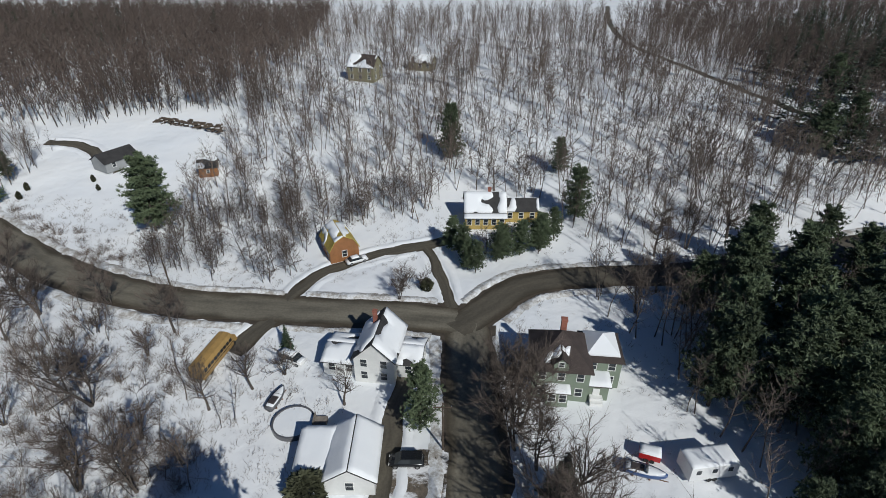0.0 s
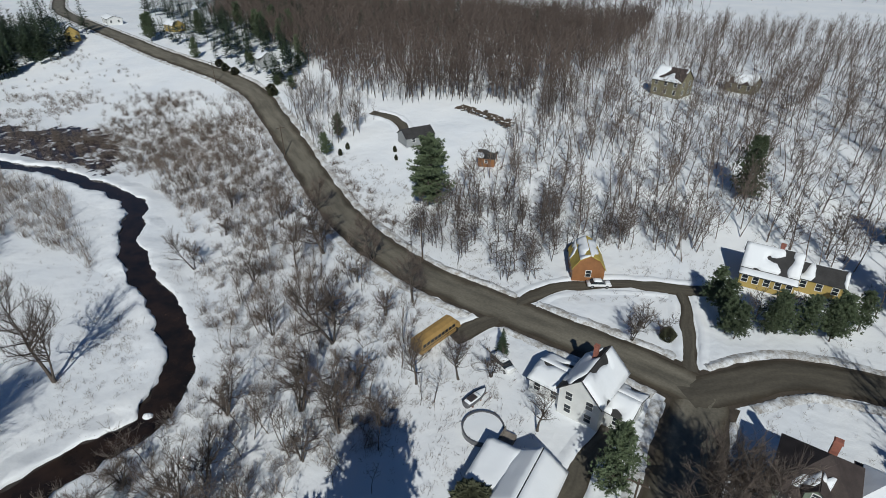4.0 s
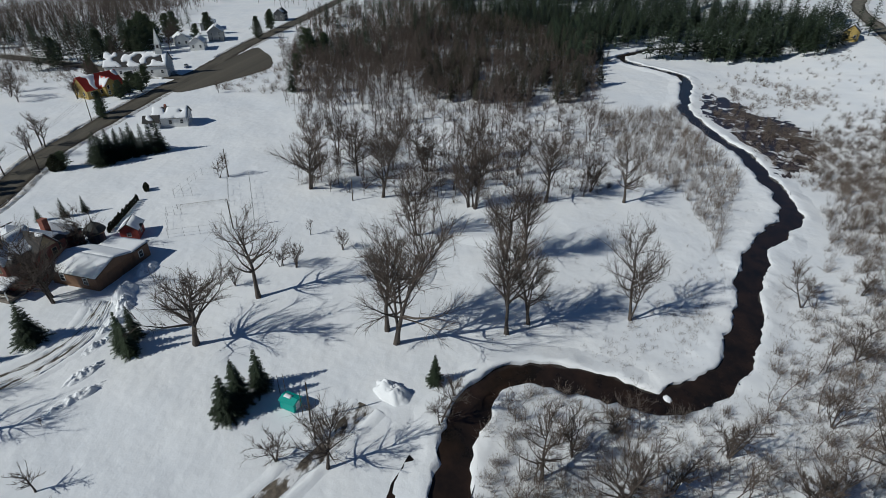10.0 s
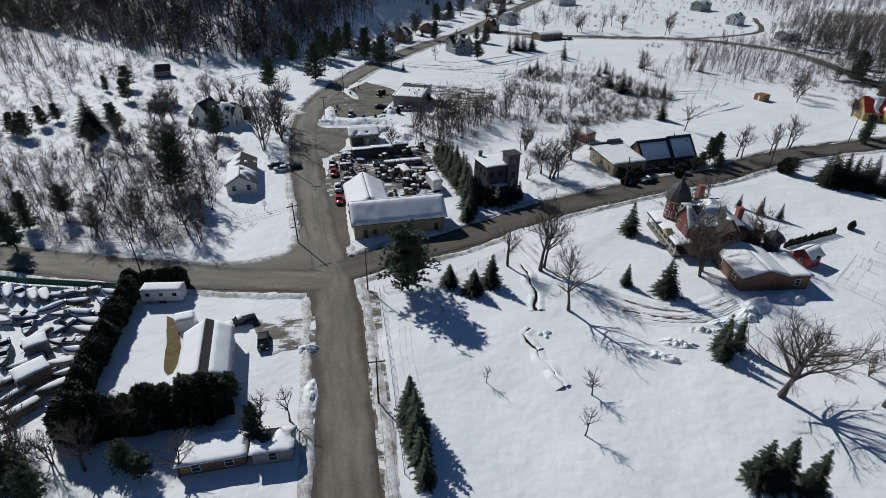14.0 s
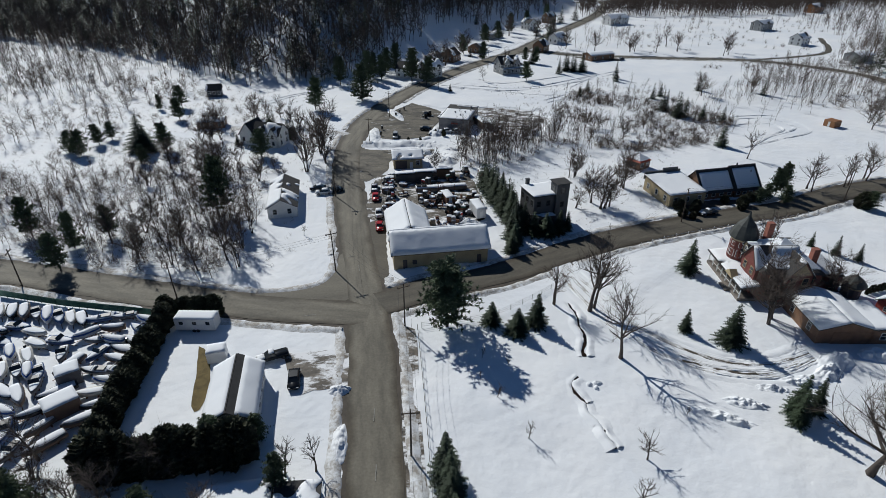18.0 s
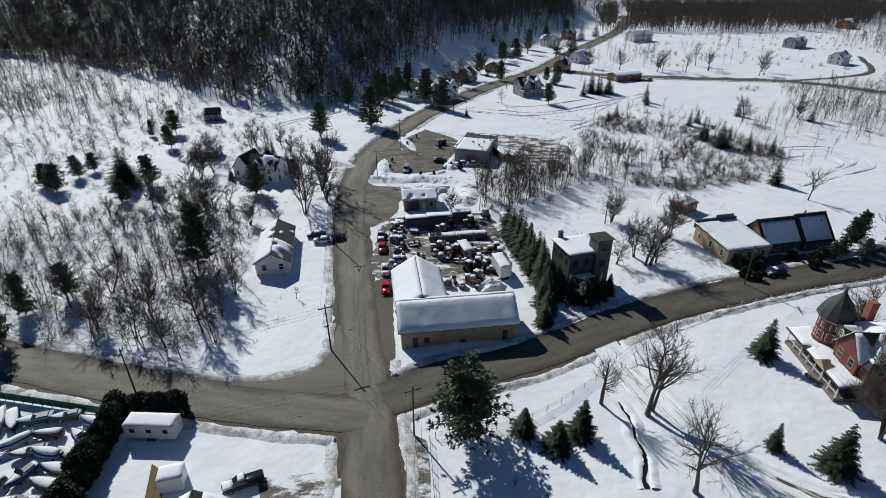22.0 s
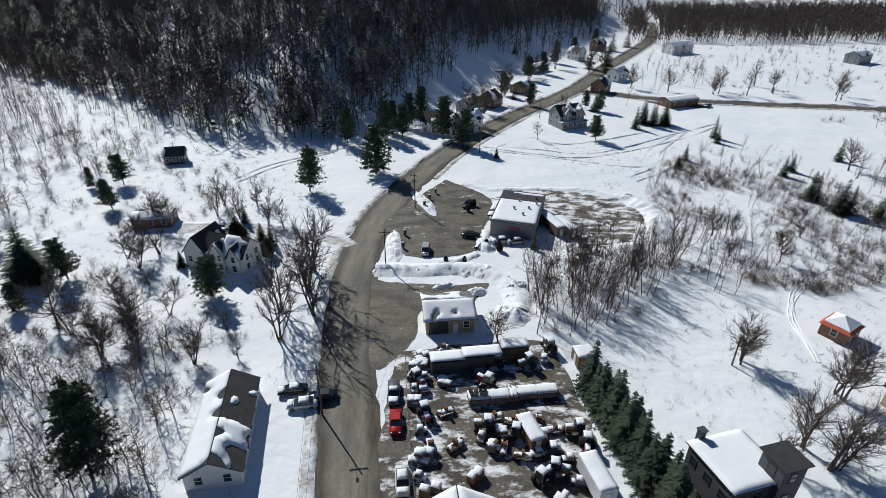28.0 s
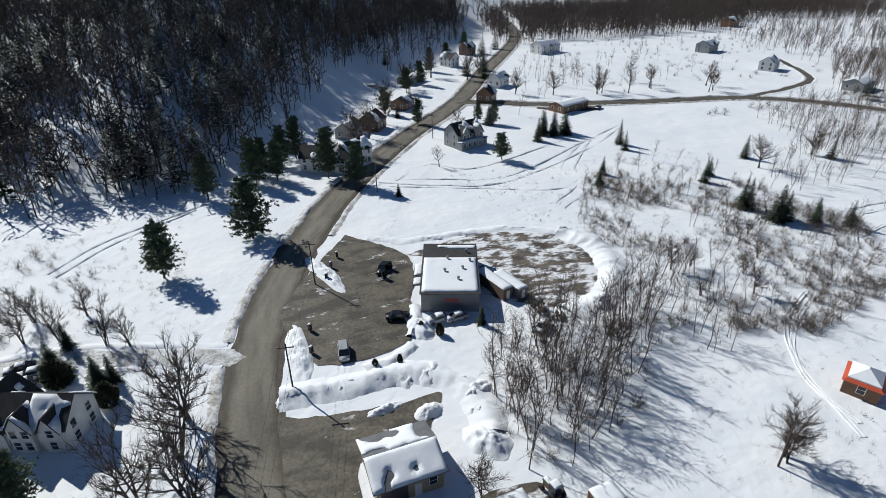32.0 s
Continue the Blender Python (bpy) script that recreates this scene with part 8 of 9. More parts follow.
# little brook through the lawn
for k, (pts, w) in enumerate([([(-32.6, -85), (-33, -82.8), (-33.3, -80.2), (-32.7, -78), (-32.9, -76.4), (-32.4, -74), (-31.4, -71.6), (-31.2, -69.8)], 0.34), ([(-28.6, -65.2), (-27.6, -64.4), (-26.8, -63), (-27.2, -61.4), (-28, -59.4)], 0.24), ([(-28, -59.4), (-27.8, -57.4), (-29, -55.4), (-28.8, -53.4), (-29.4, -51)], 0.1)]):
    ribbon("brook", curve_points(pts, 0.35), [-w, -w * 0.4, w * 0.4, w], [0.04, 0.05, 0.05, 0.04], WATER, "narrow dark brook cut into the snow", "brook", rag=0.55, seed=61 + 3 * k)
    for side in (-1, 1):
        offs, hs = [side * (w + o) for o in (-0.1, 0.12, 0.6, 1.5)], [0.05, 0.26, 0.2, -0.06]
        if side < 0:
            offs, hs = offs[::-1], hs[::-1]
        ribbon("brook_bank", curve_points(pts, 0.35), offs, hs, SNOW, "soft undercut snow lip along the brook", "snow bank", seed=160 + 5 * k + side, rag=0.5, rise=0.9)
for k, (x, y, r) in enumerate([(-31.2, -63.6, 0.8), (-29.8, -63.4, 0.6), (-30.6, -62.6, 0.5)]):
    mound(x, y, r, r * 0.8, 0.4, k * 40, 300 + k, name="snow_capped_rock", label="snow-capped stone beside the brook", n=7, k=18)

# tracks over the fields
for k, pts in enumerate([[(-24, -262), (-40, -254), (-60, -250), (-99, -269), (-122, -286)], [(-26, -265), (-43, -258), (-62, -254), (-96, -273), (-125, -290)], [(-29, -262), (-43, -272), (-56, -264), (-95, -280)], [(-66, -228), (-80, -238), (-83, -252), (-104, -277)], [(-64, -231), (-77, -241), (-80, -255), (-98, -274)], [(-26, -258), (-50, -248), (-70, -240), (-82, -246)],
                         [(52, -232), (43, -245), (26, -259)], [(54, -234), (45, -247), (24, -262)], [(-97, -178), (-78, -168), (-69, -158), (-68, -148)], [(-99, -180), (-80, -171), (-71, -161), (-66, -146)], [(-134, -199), (-146, -198), (-148, -186), (-134, -178), (-117, -168), (-116, -185), (-134, -199)], [(-130, -202), (-150, -201), (-152, -183), (-134, -174), (-112, -165)], [(-122, -190), (-140, -193), (-142, -184), (-126, -176)]]):
    track(pts, k * 1.7, 0.45)
for k in range(9):
    o = -2.6 + 0.62 * k + 0.25 * math.sin(k * 2.1)
    pts = [(-35.5 + 0.3 * o, -98), (-37.5 + o, -88 + 0.2 * o), (-41 + 0.9 * o, -77 + 0.5 * o), (-47.5 + 0.5 * o, -68.6 + 0.9 * o), (-55 + 0.2 * o, -64.6 + 0.8 * o), (-62, -64.4 + 0.7 * o), (-69, -66.5 + 0.5 * o)]
    if k in (2, 6):
        ribbon("tyre_tracks", curve_points(pts[3:], 0.8), [-0.3, 0, 0.3], [0.1, 0.11, 0.1], GRAVEL, "dark muddy wheel rut in the snowy drive", "rut", rag=0.6, seed=71 + k)
    ribbon("snow_rut", curve_points(pts, 0.8), [-0.42, -0.28, -0.12, 0.12, 0.28, 0.42], [0.02, 0.17, 0.075, 0.075, 0.17, 0.02], SNOW_DIRTY if k % 3 == 1 else SNOW, "wheel rut pressed into the snowy drive", "rut", rag=0.25, rise=0.8, seed=91 + k)
for k, (x, y, rx, ry, h, a) in enumerate([(-47.5, -55, 4.2, 1.3, 0.7, 150), (-52, -57.5, 3.4, 1.2, 0.6, 160), (-63.5, -61, 3.5, 1.4, 0.9, 170), (-69, -62.5, 3.0, 1.6, 1.1, 20), (-58, -60, 2.6, 0.9, 0.5, 165)]):
    mound(x, y, rx, ry, h, a, 400 + k * 3, rag=0.7, freq=0.8)

# faded paint on the roads
WORN_PAINT = surface("worn_road_paint", (0.30, 0.285, 0.25), 0.8, 0.5, 1.2, 8, 0.2)
for x, y, a, L in ((15.8, -85.2, 8, 2.2), (9.3, -106, 10, 1.8), (3.6, -60, 88, 2.6), (3.2, -50, 88, 2.6), (7.5, -101, 98, 2.4), (10.6, -130, 95, 2.4)):
    tagged(part("road_marking", Shape().box(-L / 2, -0.07, 0, L / 2, 0.07, 0.006), WORN_PAINT, m=pose(x, y, 0.15, 0, 0, a)), "faded white paint line on the asphalt", "road marking", kind="structure")

# long ploughed ridges
for k, (pts, w, h) in enumerate([([(-43, -185), (-53, -188), (-60.5, -197), (-61.5, -208), (-58, -215)], 3.8, 1.7), ([(-58, -216), (-44, -222.5), (-24, -223), (-14, -228)], 1.7, 0.6), ([(9.5, -180), (3, -179.5), (-6, -179.5), (-14, -177.5), (-18.5, -171), (-18, -163)], 3.0, 1.4), ([(-13, -188), (-15, -192), (-16.5, -197)], 1.2, 1.0), ([(-4, -182.5), (-9, -183.5), (-13, -186)], 1.4, 0.8)]):
    ribbon("snow_ridge", curve_points(pts, 0.5), [-w, -w * 0.7, -w * 0.35, -w * 0.1, w * 0.15, w * 0.45, w * 0.75, w], [-0.05, h * 0.2, h * 0.45, h * 0.6, h * 0.55, h * 0.4, h * 0.15, -0.05], SNOW, "long lumpy ridge of ploughed snow", "snow bank", seed=200 + k * 7.0, rag=0.9, rise=0.6)
heap_rng = random.Random(23)
for pts, gap, big in (([(-43, -185), (-53, -188), (-60.5, -197), (-61.5, -208), (-58, -215)], 6.0, 0.9), ([(9, -180), (3, -179.5), (-6, -179.5), (-14, -177.5), (-18.5, -171), (-18, -163)], 7.0, 0.9)):
    line = curve_points(pts, gap)
    for q, (hx, hy) in enumerate(line):
        s_ = heap_rng.uniform(0.6, 1.5) * big
        mound(hx + heap_rng.uniform(-1.0, 1.0), hy + heap_rng.uniform(-1.0, 1.0), 2.4 * s_, 1.3 * s_ * heap_rng.uniform(0.7, 1.3), 0.7 * s_, heap_rng.uniform(0, 180), hx * 0.7 + q, rag=0.6, freq=0.8, n=10, k=26)
for q in range(26):
    hx, hy = heap_rng.uniform(-21.5, 1.5), heap_rng.uniform(-153, -121)
    if (hx < -4 or hy < -127) and not (-20.5 < hx < -5.5 and -142.5 < hy < -138):
        machine(hx, hy, heap_rng.uniform(0, 360), heap_rng.choice([0, 1, 2, 3, 1, 2]))
# worn tyres lying on the timber stack
tyre = Shape()
for q in range(14):
    a0, a1 = 2 * math.pi * q / 14, 2 * math.pi * (q + 1) / 14
    ring = [(0.34, 0.0), (0.34, 0.2), (0.17, 0.2), (0.17, 0.0)]
    tyre.add([(r_ * math.cos(t_), r_ * math.sin(t_), z_) for t_ in (a0, a1) for r_, z_ in ring], [(0, 4, 5, 1), (1, 5, 6, 2), (2, 6, 7, 3)])
tyre_mesh = tyre.mesh("tyre", RUBBER)
for q in range(8):
    tagged(new("tyre", tyre_mesh), "black worn tyre lying on the snowy timber stack", "tyre", "tyres on the stack").matrix_world = pose(-6.8 - 0.72 * (q % 4) + heap_rng.uniform(-0.1, 0.1), -139.8 - 0.75 * (q // 4), 1.5, heap_rng.uniform(-8, 8), heap_rng.uniform(-8, 8), 0)


# ---- woods and brush ----
def woods():
    bare = "bare brown-grey winter woodland rising from snow"
    # hillside behind the north road
    wood_of("woodland", spread_over([(-58, 105), (-30, 102), (40, 118), (100, 112), (160, 150), (180, 260), (110, 350), (40, 350), (-30, 350), (-60, 340), (-60, 170)], 1700, 1), LIGHTS, TWIG, bare, "woodland", 0.7, 1.15, 1)
    wood_of("northeast_scrub", spread_over([(62, 124), (110, 122), (165, 160), (190, 260), (120, 350), (70, 300), (54, 200)], 420, 227), FARS, TWIG_RED, bare, "woodland", 0.6, 1.05, 227)
    wood_of("hillside_trees", spread_over([(-58, 112), (-20, 118), (40, 122), (100, 116), (120, 200), (40, 240), (-60, 220)], 260, 101), BROADS, TWIG, bare, "woodland", 0.7, 1.15, 101)
    wood_of("dense_woodland", spread_over([(-132, 154), (-95, 165), (-62, 172), (-58, 240), (-66, 350), (-200, 350), (-340, 300), (-310, 240), (-240, 212), (-190, 190), (-150, 168)], 4000, 2), FARS, TWIG_RED, "dense reddish-brown leafless hillside forest", "woodland", 0.8, 1.25, 2)
    wood_of("slope_pines", spread_over([(-300, 215), (-180, 190), (-110, 230), (-70, 300), (-80, 350), (-300, 340)], 110, 141), FAR_PINES, NEEDLE, "dark pines among the leafless slope wood", "forest", 0.6, 1.0, 141)
    wood_of("far_woodland", spread_over([(-330, 280), (-200, 350), (-66, 350), (-66, 420), (-40, 520), (60, 560), (140, 520), (120, 420), (150, 350), (240, 330), (420, 480), (140, 700), (-420, 660), (-540, 340)], 1700, 40), FARS, TWIG_RED, "dense reddish-brown leafless hillside forest", "woodland", 0.9, 1.4, 40)
    wood_of("roadside_wood", spread_over([(-58, 87), (-30, 84), (-26, 104), (-2, 116), (-10, 126), (-58, 112), (-62, 104)], 170, 3), BROADS, TWIG, bare, "woodland", 0.5, 0.9, 3)
    # along the river
    brush = "tangled grey-brown willow brush in snow"
    wood_of("willow_brush", spread_over([(-60, 28), (-40, 20), (-30, 45), (-42, 72), (-75, 84), (-100, 98), (-150, 132), (-200, 128), (-150, 84), (-120, 76), (-95, 62), (-72, 48)], 700, 4, cluster=0.38), BUSHES, BRUSH, brush, "brush", 0.6, 1.2, 4)
    wood_of("willow_brush", spread_over([(-40, 20), (-30, 0), (-56, 0), (-62, 14), (-58, 28)], 120, 5), BUSHES, BRUSH, brush, "brush", 0.6, 1.2, 5)
    wood_of("willow_thicket", spread_over([(-105, 48), (-150, 66), (-210, 60), (-200, 30), (-160, 34), (-128, 48)], 720, 6), TALL_BUSHES, BRUSH, brush, "brush", 0.6, 1.0, 6)
    wood_of("river_wood", spread_over([(-120, -50), (-118, -2), (-130, 30), (-200, 32), (-260, 36), (-290, -57), (-288, -129), (-180, -72), (-140, -60)], 780, 7, cluster=0.1), BROADS, TWIG_RED, bare, "woodland", 0.55, 1.0, 7)
    wood_of("river_understory", spread_over([(-122, -50), (-118, -2), (-130, 30), (-200, 32), (-260, 36), (-290, -57), (-288, -129), (-180, -72), (-140, -60)], 900, 107, cluster=0.3), BUSHES, TWIG_RED, brush, "brush", 0.6, 1.3, 107)
    wood_of("thicket", spread_over([(-195, -2), (-268, 36), (-320, 40), (-400, -20), (-290, -100), (-210, -40)], 1300, 8, cluster=0.2, river=9), FARS, TWIG_RED, "dense brown leafless thicket", "woodland", 0.6, 0.9, 8)
    wood_of("conifer_wood", spread_over([(-300, 46), (-300, 95), (-292, 140), (-340, 190), (-480, 140), (-640, 60), (-620, -120), (-420, -60)], 900, 9, river=9), FAR_PINES, NEEDLE, "dark conifer forest beyond the marsh", "forest", 0.8, 1.3, 9)
    wood_of("conifer_edge", spread_over([(-252, 24), (-306, 46), (-301, 85), (-291, 108), (-296, 136), (-314, 158), (-360, 165), (-430, 120), (-410, 40), (-320, 10)], 480, 223, river=8), FAR_PINES, NEEDLE, "dense dark conifers at the edge of the forest", "forest", 0.55, 1.05, 223)
    wood_of("edge_brush", spread_over([(-215, 70), (-250, 78), (-292, 104), (-298, 140), (-316, 158), (-250, 150), (-205, 130), (-212, 100)], 170, 224), BUSHES, BRUSH, brush, "brush", 0.35, 0.8, 224)
    wood_of("far_wood", spread_over([(-420, -170), (-620, -120), (-640, 60), (-900, 200), (-1000, -200), (-700, -320), (-450, -230)], 900, 10), FARS, TWIG_RED, "dense brown distant forest", "woodland", 0.9, 1.4, 10)
    # south-east hill
    wood_of("hill_forest", spread_over([(91, -286), (66, -266), (28, -270), (12, -284), (2, -330), (-26, -388), (-72, -456), (-158, -560), (-180, -640), (380, -640), (380, -470), (260, -412), (175, -366), (132, -331)], 5600, 11, below=54.0), HILLS, TWIG_DARK, "dark leafless hillside forest", "woodland", 0.85, 1.3, 11)
    wood_of("hill_pines", spread_over([(80, -280), (30, -276), (14, -292), (-18, -400), (-92, -540), (340, -560), (340, -460), (132, -338)], 520, 12, below=54.0), FAR_PINES, NEEDLE, "dark pines among the hillside forest", "forest", 0.8, 1.2, 12)
    wood_of("hill_undergrowth", spread_over([(91, -288), (66, -268), (28, -272), (14, -286), (4, -330), (-24, -388), (-68, -456), (200, -480), (260, -414), (175, -368), (132, -333)], 800, 68), FARS, TWIG_DARK, "dark saplings under the hillside forest", "woodland", 0.35, 0.6, 68)
    wood_of("swamp_wood", spread_over([(-190, -84), (-209, -76), (-226, -98), (-294, -122), (-389, -146), (-480, -108), (-474, -59), (-308, -46), (-216, -42), (-165, -62)], 1100, 69), FARS, TWIG, bare, "woodland", 0.5, 0.95, 69)
    wood_of("swamp_pines", spread_over([(-240, -100), (-294, -118), (-389, -140), (-480, -108), (-474, -59), (-308, -46), (-250, -60)], 110, 70), FAR_PINES, NEEDLE, "dark pines scattered through the swamp wood", "forest", 0.6, 1.0, 70)
    wood_of("yard_wood", spread_over([(24, 99), (60, 97), (100, 112), (92, 136), (50, 126), (26, 114)], 130, 71), LIGHTS, TWIG, bare, "woodland", 0.6, 1.0, 71)
    wood_of("lot_scrub", spread_over([(-19, -160), (-24, -182), (-40, -184), (-62, -190), (-62, -176), (-40, -160), (-24, -154)], 170, 72), BUSHES, BRUSH, brush, "brush", 0.4, 0.9, 72)
    wood_of("hill_foot_wood", spread_over([(3, -304), (-13, -344), (-42, -402), (-92, -486), (-150, -575), (-141, -588), (-43, -442), (-4, -350), (10, -311)], 380, 225, roads=7), HILLS, TWIG_DARK, bare, "woodland", 0.65, 1.1, 225)
    wood_of("bend_wood", spread_over([(-62, -408), (-100, -462), (-150, -530), (-196, -640), (-110, -640), (-60, -500), (-34, -420)], 300, 220), HILLS, TWIG_DARK, bare, "woodland", 0.7, 1.1, 220)
    wood_of("village_brush", spread_over([(-150, -330), (-210, -345), (-300, -330), (-420, -400), (-350, -490), (-200, -490), (-150, -440)], 160, 221, cluster=0.4), BUSHES, BRUSH, brush, "brush", 0.5, 1.1, 221)
    wood_of("village_garden_trees", spread_over([(-150, -330), (-240, -370), (-330, -400), (-420, -430), (-340, -490), (-200, -490), (-150, -440)], 70, 222, cluster=0.4), LIGHTS, TWIG, bare, "woodland", 0.4, 0.8, 222)
    wood_of("village_oaks", spread_over([(-84, -318), (-108, -345), (-128, -385), (-150, -430), (-176, -440), (-170, -400), (-150, -350), (-110, -312)], 34, 73), LIGHTS, TWIG, bare, "woodland", 0.5, 0.9, 73)
    wood_of("corner_wood", spread_over([(110, -124), (60, -103), (36, -98), (32, -104), (31, -122), (35, -136), (41, -152), (50, -156), (57, -147), (74, -158), (82, -150), (96, -162), (125, -150)], 170, 13), BROADS, TWIG, bare, "woodland", 0.45, 0.85, 13)
    wood_of("corner_saplings", spread_over([(110, -124), (60, -103), (36, -98), (32, -104), (31, -122), (35, -136), (41, -150), (57, -147), (74, -156), (125, -150)], 150, 113), LIGHTS, TWIG, bare, "woodland", 0.4, 0.7, 113)
    wood_of("corner_brush", spread_over([(120, -128), (60, -104), (34, -100), (34, -150), (60, -160), (96, -164), (130, -160)], 420, 14), BUSHES, BRUSH, brush, "brush", 0.5, 1.1, 14)
    wood_of("slope_wood", spread_over([(88, -264), (80, -236), (96, -214), (118, -186), (160, -176), (260, -220), (250, -300), (175, -312), (120, -286)], 300, 15, cluster=0.2), BROADS, TWIG, bare, "woodland", 0.5, 0.9, 15)
    wood_of("upper_slope_wood", spread_over([(84, -275), (125, -262), (190, -225), (280, -230), (330, -330), (330, -430), (258, -408), (178, -362), (132, -326)], 760, 55, cluster=0.25), LIGHTS, TWIG, bare, "woodland", 0.6, 1.0, 55)
    wood_of("slope_brush", spread_over([(40, -225), (60, -170), (100, -165), (200, -200), (300, -300), (250, -400), (130, -322), (70, -262)], 640, 56, cluster=0.4), BUSHES, BRUSH, brush, "brush", 0.5, 1.2, 56)
    wood_of("cedar_swamp", spread_over([(-277, -52), (-205, -34), (-204, 4), (-214, 26), (-262, 42), (-384, 51), (-471, 25), (-410, -83)], 950, 57, cluster=0.3, river=8), FAR_PINES, NEEDLE_OLIVE, "dense olive-brown cedar swamp", "forest", 0.4, 0.75, 57)
    wood_of("lane_trees", spread_over([(-165, -236), (-204, -224), (-226, -206), (-236, -225), (-240, -262), (-228, -292), (-180, -280)], 220, 58), LIGHTS, TWIG, bare, "woodland", 0.4, 0.8, 58)
    wood_of("village_pines", spread_over([(-226, -206), (-250, -190), (-272, -200), (-350, -228), (-336, -200), (-300, -300), (-250, -300)], 90, 59), FAR_PINES, NEEDLE, "dark pines among the village houses", "forest", 0.5, 0.9, 59)
    wood_of("village_trees", spread_over([(-246, -300), (-300, -240), (-420, -250), (-460, -340), (-320, -360)], 1000, 60), FARS, TWIG, bare, "woodland", 0.6, 1.0, 60)
    wood_of("roadside_trees", spread_over([(-205, -88), (-216, -70), (-264, -108), (-372, -90), (-410, -66), (-290, -50), (-212, -50)], 520, 61), FARS, TWIG, bare, "woodland", 0.5, 0.9, 61)
    wood_of("yard_brush", spread_over([(76, -184), (58, -180), (37, -166), (26, -150), (37, -146), (60, -142), (84, -160)], 130, 63, cluster=0.3), BUSHES, BRUSH, brush, "brush", 0.4, 0.9, 63)
    # scrub between the garage and the field
    wood_of("scrub_wood", spread_over([(-19, -156), (-22, -176), (-41, -187), (-58, -182), (-50, -170), (-38.5, -160), (-26, -152)], 150, 16), LIGHTS, TWIG, bare, "woodland", 0.5, 0.95, 16)
    wood_of("scrub_saplings", spread_over([(-50, -188), (-66, -196), (-86, -190), (-80, -170), (-60, -166)], 50, 226, cluster=0.3), LIGHTS, TWIG, bare, "woodland", 0.4, 0.7, 226)
    wood_of("field_scrub", spread_over([(-64, -200), (-66, -232), (-100, -255), (-120, -235), (-130, -195), (-110, -172), (-80, -165), (-60, -175)], 800, 17, cluster=0.5), BUSHES, BRUSH, brush, "brush", 0.5, 1.1, 17)
    wood_of("field_trees", spread_over([(-64, -200), (-66, -232), (-100, -255), (-180, -225), (-170, -195), (-110, -172), (-80, -165), (-60, -175)], 110, 18, cluster=0.3), LIGHTS, TWIG, bare, "woodland", 0.35, 0.6, 18)
    wood_of("south_trees", spread_over([(-158, -470), (-201, -505), (-247, -500), (-295, -498), (-355, -508), (-470, -566), (-620, -520), (-640, -700), (-270, -720), (-196, -620)], 3600, 219), HILLS, TWIG_RED, "brown leafless wood beyond the village", "woodland", 0.8, 1.3, 219)
    wood_of("ridge_wood", spread_over([(-205, -610), (-280, -800), (-420, -700), (-560, -560), (-900, -520), (-1300, -900), (-500, -1300), (100, -1200), (100, -640)], 1800, 119), HILLS, TWIG_RED, "brown leafless forest on the far ridge", "woodland", 1.1, 1.7, 119)
    wood_of("west_wood", spread_over([(-260, -220), (-420, -240), (-700, -330), (-800, -700), (-430, -640), (-330, -440)], 1900, 20, cluster=0.2), FARS, TWIG_RED, "brown leafless wood beyond the village", "woodland", 0.7, 1.1, 20)
    wood_of("pine_stand", spread_over([(70, 44), (90, 60), (130, 94), (80, 86)], 50, 21), FAR_PINES, NEEDLE_PINE, "dark stand of tall pines", "forest", 0.9, 1.4, 21)
    wood_of("stand_edge", spread_over([(34, 40), (34, 52), (44, 80), (70, 90), (90, 60), (70, 36)], 90, 62), LIGHTS, TWIG, bare, "woodland", 0.6, 1.1, 62)
    wood_of("east_wood", spread_over([(60, 86), (60, 30), (120, -20), (400, 0), (400, 140), (160, 100)], 500, 22), FARS, TWIG, bare, "woodland", 0.8, 1.3, 22)
    wood_of("bank_trees", spread_over([(-42, 36), (-34, 60), (-44, 74), (-72, 82), (-95, 92), (-84, 64), (-66, 48), (-56, 34)], 70, 23), LIGHTS, TWIG, bare, "woodland", 0.4, 0.75, 23)
    wood_of("bank_trees", spread_over([(-30, 20), (-24, 50), (-36, 58), (-58, 30), (-54, 8), (-40, 6)], 36, 24), LIGHTS, TWIG, bare, "woodland", 0.4, 0.75, 24)
    wood_of("house_wood", spread_over([(30, 70), (26, 88), (60, 88), (44, 60), (34, 52)], 40, 25), LIGHTS, TWIG, bare, "woodland", 0.7, 1.1, 25)
    wood_of("village_trees", spread_over([(-230, -205), (-260, -190), (-330, -230), (-300, -300), (-255, -290), (-250, -250)], 160, 26), FARS, TWIG, bare, "woodland", 0.6, 1.0, 26)
    wood_of("village_pines", spread_over([(-228, -190), (-250, -185), (-300, -205), (-290, -225), (-240, -240), (-215, -215)], 34, 27), FAR_PINES, NEEDLE, "dark pines among the village houses", "forest", 0.6, 1.0, 27)
    wood_of("parking_thicket", spread_over([(-205, -120), (-250, -112), (-280, -122), (-285, -60), (-230, -60), (-200, -95)], 200, 28), BUSHES, BRUSH, brush, "brush", 0.6, 1.3, 28)
    wood_of("marsh_brush", spread_over([(-140, 86), (-220, 82), (-280, 100), (-190, 140), (-120, 110)], 700, 29, cluster=0.45), BUSHES, BRUSH, brush, "brush", 0.4, 1.0, 29)
    wood_of("roadside_brush", spread_over([(-106, 70), (-135, 82), (-165, 105), (-176, 146), (-132, 127), (-97, 97), (-84, 72)], 460, 64), TALL_BUSHES, BRUSH, brush, "brush", 0.6, 1.1, 64)
    wood_of("field_edge", spread_over([(-130, -225), (-165, -245), (-215, -240), (-210, -215), (-150, -205)], 90, 30), LIGHTS, TWIG, bare, "woodland", 0.4, 0.7, 30)
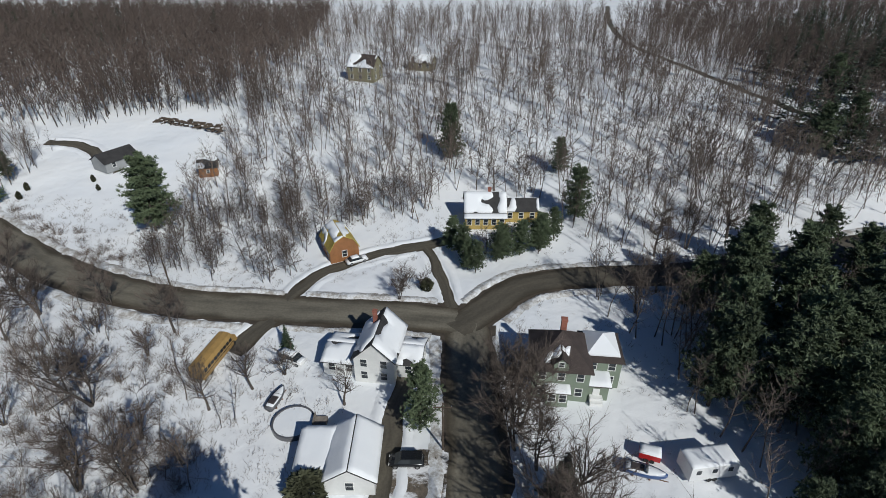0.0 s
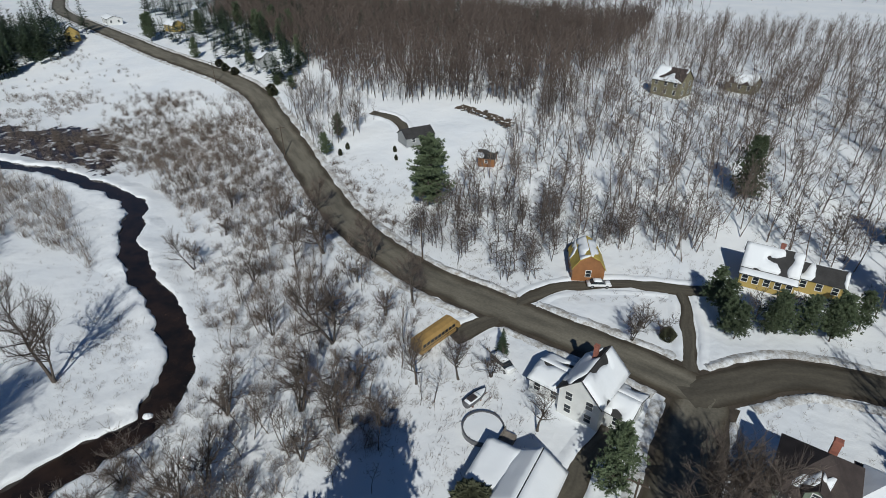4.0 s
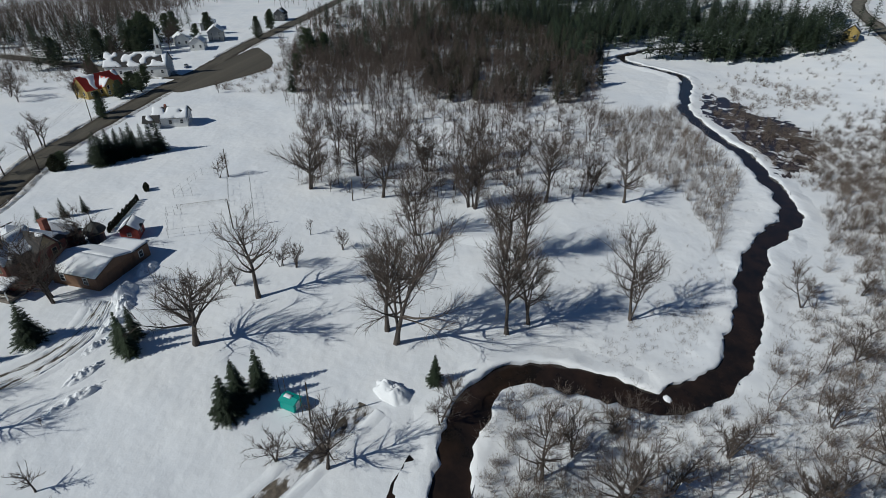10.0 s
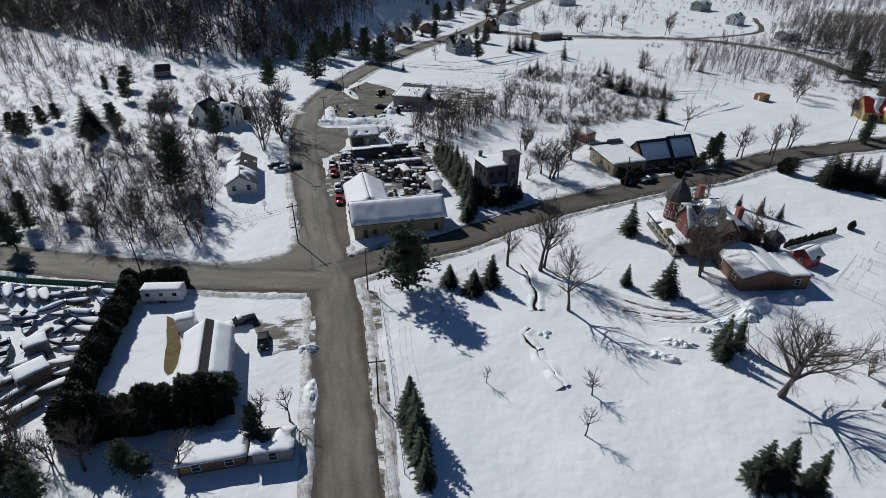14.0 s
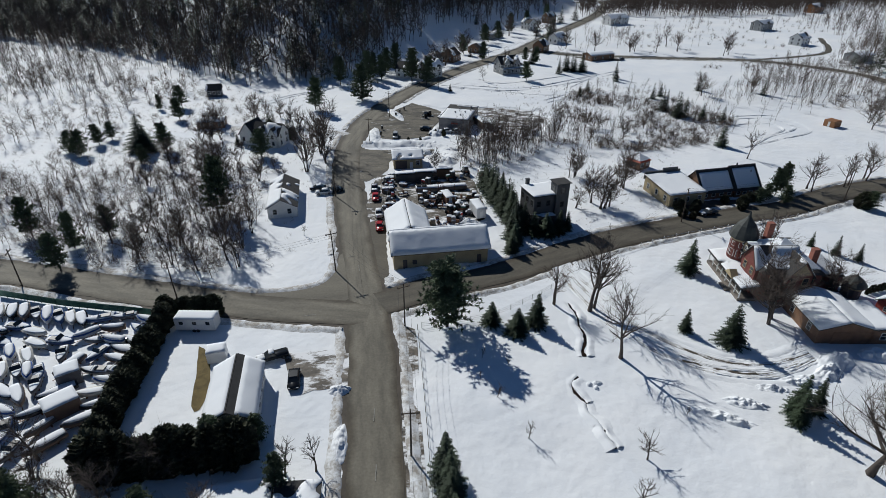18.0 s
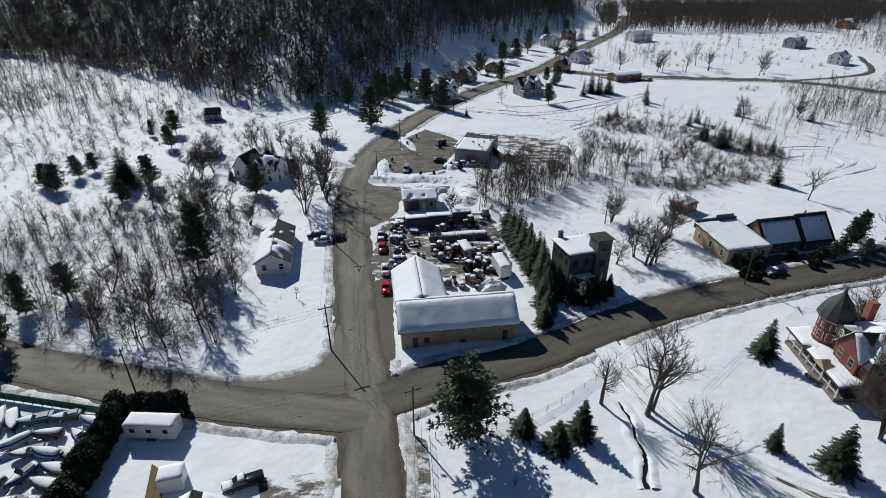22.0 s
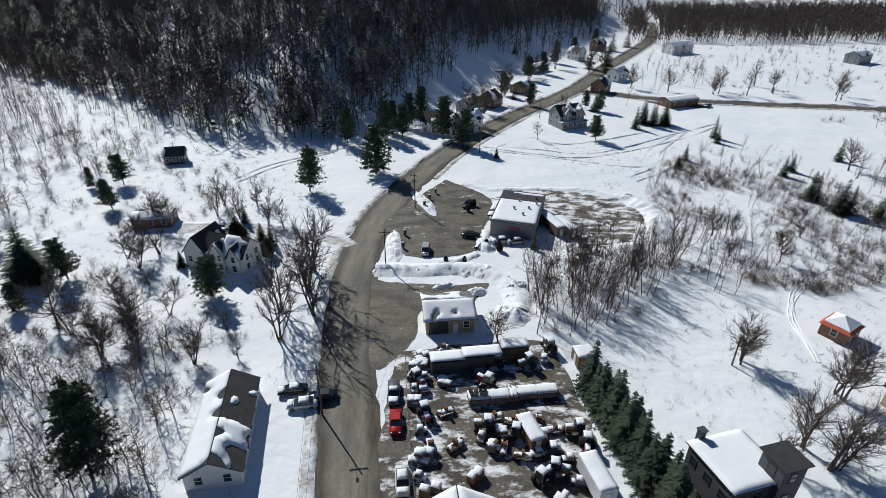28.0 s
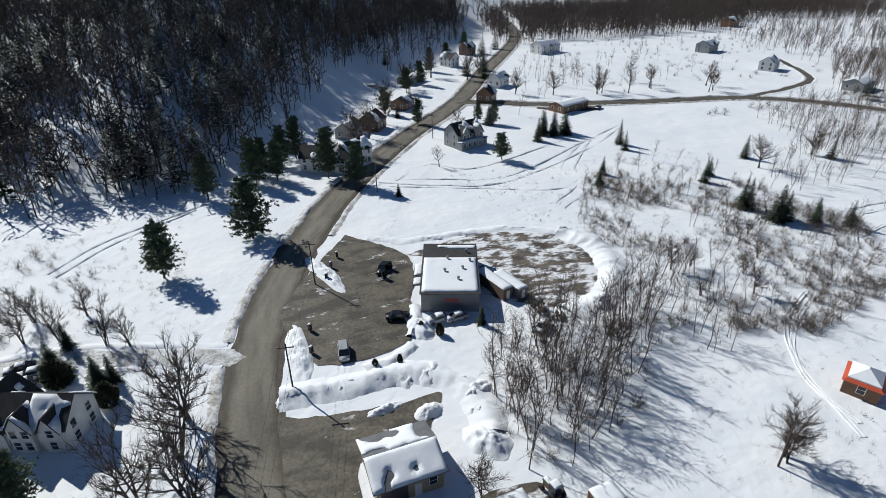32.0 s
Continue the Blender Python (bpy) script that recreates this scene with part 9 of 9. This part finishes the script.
    wood_of("northeast_pines", spread_over([(92, 128), (150, 118), (280, 240), (230, 340), (140, 260), (105, 180)], 230, 31), FAR_PINES, NEEDLE, "dark pines on the north-east slope", "forest", 0.7, 1.15, 31)
    wood_of("northeast_wood", spread_over([(100, 190), (110, 130), (280, 240), (300, 420), (150, 420), (112, 330)], 1500, 32), FARS, TWIG_RED, bare, "woodland", 0.8, 1.2, 32)
    wood_of("northwest_pines", spread_over([(-230, 250), (-320, 215), (-420, 260), (-380, 400), (-260, 380)], 130, 33), FAR_PINES, NEEDLE, "dark pines on the north-west slope", "forest", 0.7, 1.1, 33)
    wood_of("roadside_conifers", spread_over([(-160, 152), (-200, 165), (-300, 190), (-290, 230), (-180, 210)], 120, 34), FAR_PINES, NEEDLE, "scattered conifers beside the river road", "forest", 0.35, 0.9, 34)
    wood_of("village_brush", spread_over([(-140, -290), (-240, -280), (-230, -250), (-170, -215), (-215, -180), (-250, -210), (-300, -260), (-270, -300)], 260, 35), BUSHES, BRUSH, brush, "brush", 0.6, 1.4, 35)
    wood_of("marsh_reeds", spread_over([(-140, 82), (-165, 76), (-215, 73), (-208, 90), (-176, 100), (-148, 98)], 420, 41), BUSHES, BRUSH, "brown reeds and brush standing in the marsh", "brush", 0.4, 0.8, 41)
    weeds = "dry weeds and seedlings poking through the snow"
    wood_of("weeds", spread_over([(-58, 86), (-30, 82), (0, 98), (0, 112), (-58, 118), (-110, 122), (-112, 108), (-80, 93)], 900, 42), SEEDLINGS, BRUSH, weeds, "weeds", 0.5, 1.2, 42)
    wood_of("weeds", spread_over([(-30, 38), (-70, 20), (-110, 50), (-60, 78), (-30, 72), (-14, 60), (-14, 40)], 1500, 43), SEEDLINGS, BRUSH, weeds, "weeds", 0.5, 1.3, 43)
    wood_of("weeds", spread_over([(22, -100), (110, -125), (160, -240), (30, -262), (22, -200)], 1500, 44), SEEDLINGS, BRUSH, weeds, "weeds", 0.5, 1.3, 44)
    wood_of("weeds", spread_over([(-20, -120), (-66, -112), (-100, -180), (-130, -260), (-40, -262), (-62, -200), (-22, -160)], 1000, 45), SEEDLINGS, BRUSH, weeds, "weeds", 0.4, 1.1, 45)
    wood_of("weeds", spread_over([(-62, 0), (-64, 26), (-84, 46), (-130, 66), (-124, 30), (-110, 20), (-80, -6)], 220, 46), SEEDLINGS, BRUSH, weeds, "weeds", 0.4, 1.1, 46)
    wood_of("weeds", spread_over([(10, 40), (34, 40), (60, 90), (100, 110), (60, 118), (20, 104), (12, 84)], 420, 47), SEEDLINGS, BRUSH, weeds, "weeds", 0.5, 1.3, 47)
    wood_of("weeds", spread_over([(-50, 24), (-57, 40), (-66, 50), (-82, 62), (-90, 74), (-120, 80), (-150, 92), (-196, 92), (-192, 130), (-140, 120), (-90, 88), (-60, 74), (-44, 50)], 1800, 65), SEEDLINGS, BRUSH, weeds, "weeds", 0.6, 1.5, 65)
    wood_of("weeds", spread_over([(-60, 110), (-30, 106), (60, 120), (110, 116), (160, 170), (60, 220), (-60, 190)], 1500, 66), SEEDLINGS, BRUSH, weeds, "weeds", 0.6, 1.5, 66)
    wood_of("river_brush", spread_over([(-65, 49), (-81, 61), (-89, 72), (-119, 78), (-148, 90), (-195, 92), (-194, 122), (-130, 112), (-90, 86), (-60, 66)], 320, 67), BUSHES, BRUSH, brush, "brush", 0.5, 1.1, 67)
    wood_of("clearing_wood", spread_over([(-150, 152), (-112, 152), (-105, 138), (-108, 112), (-132, 124)], 90, 50), LIGHTS, TWIG, bare, "woodland", 0.5, 0.95, 50)
    wood_of("clearing_wood", spread_over([(-116, 150), (-92, 164), (-64, 168), (-52, 150), (-50, 180), (-110, 178)], 130, 51), LIGHTS, TWIG, bare, "woodland", 0.6, 1.0, 51)
    wood_of("bank_brush", spread_over([(-104, 106), (-76, 94), (-58, 86), (-60, 96), (-80, 106), (-102, 116)], 110, 52), BUSHES, BRUSH, brush, "brush", 0.4, 0.9, 52)


woods()
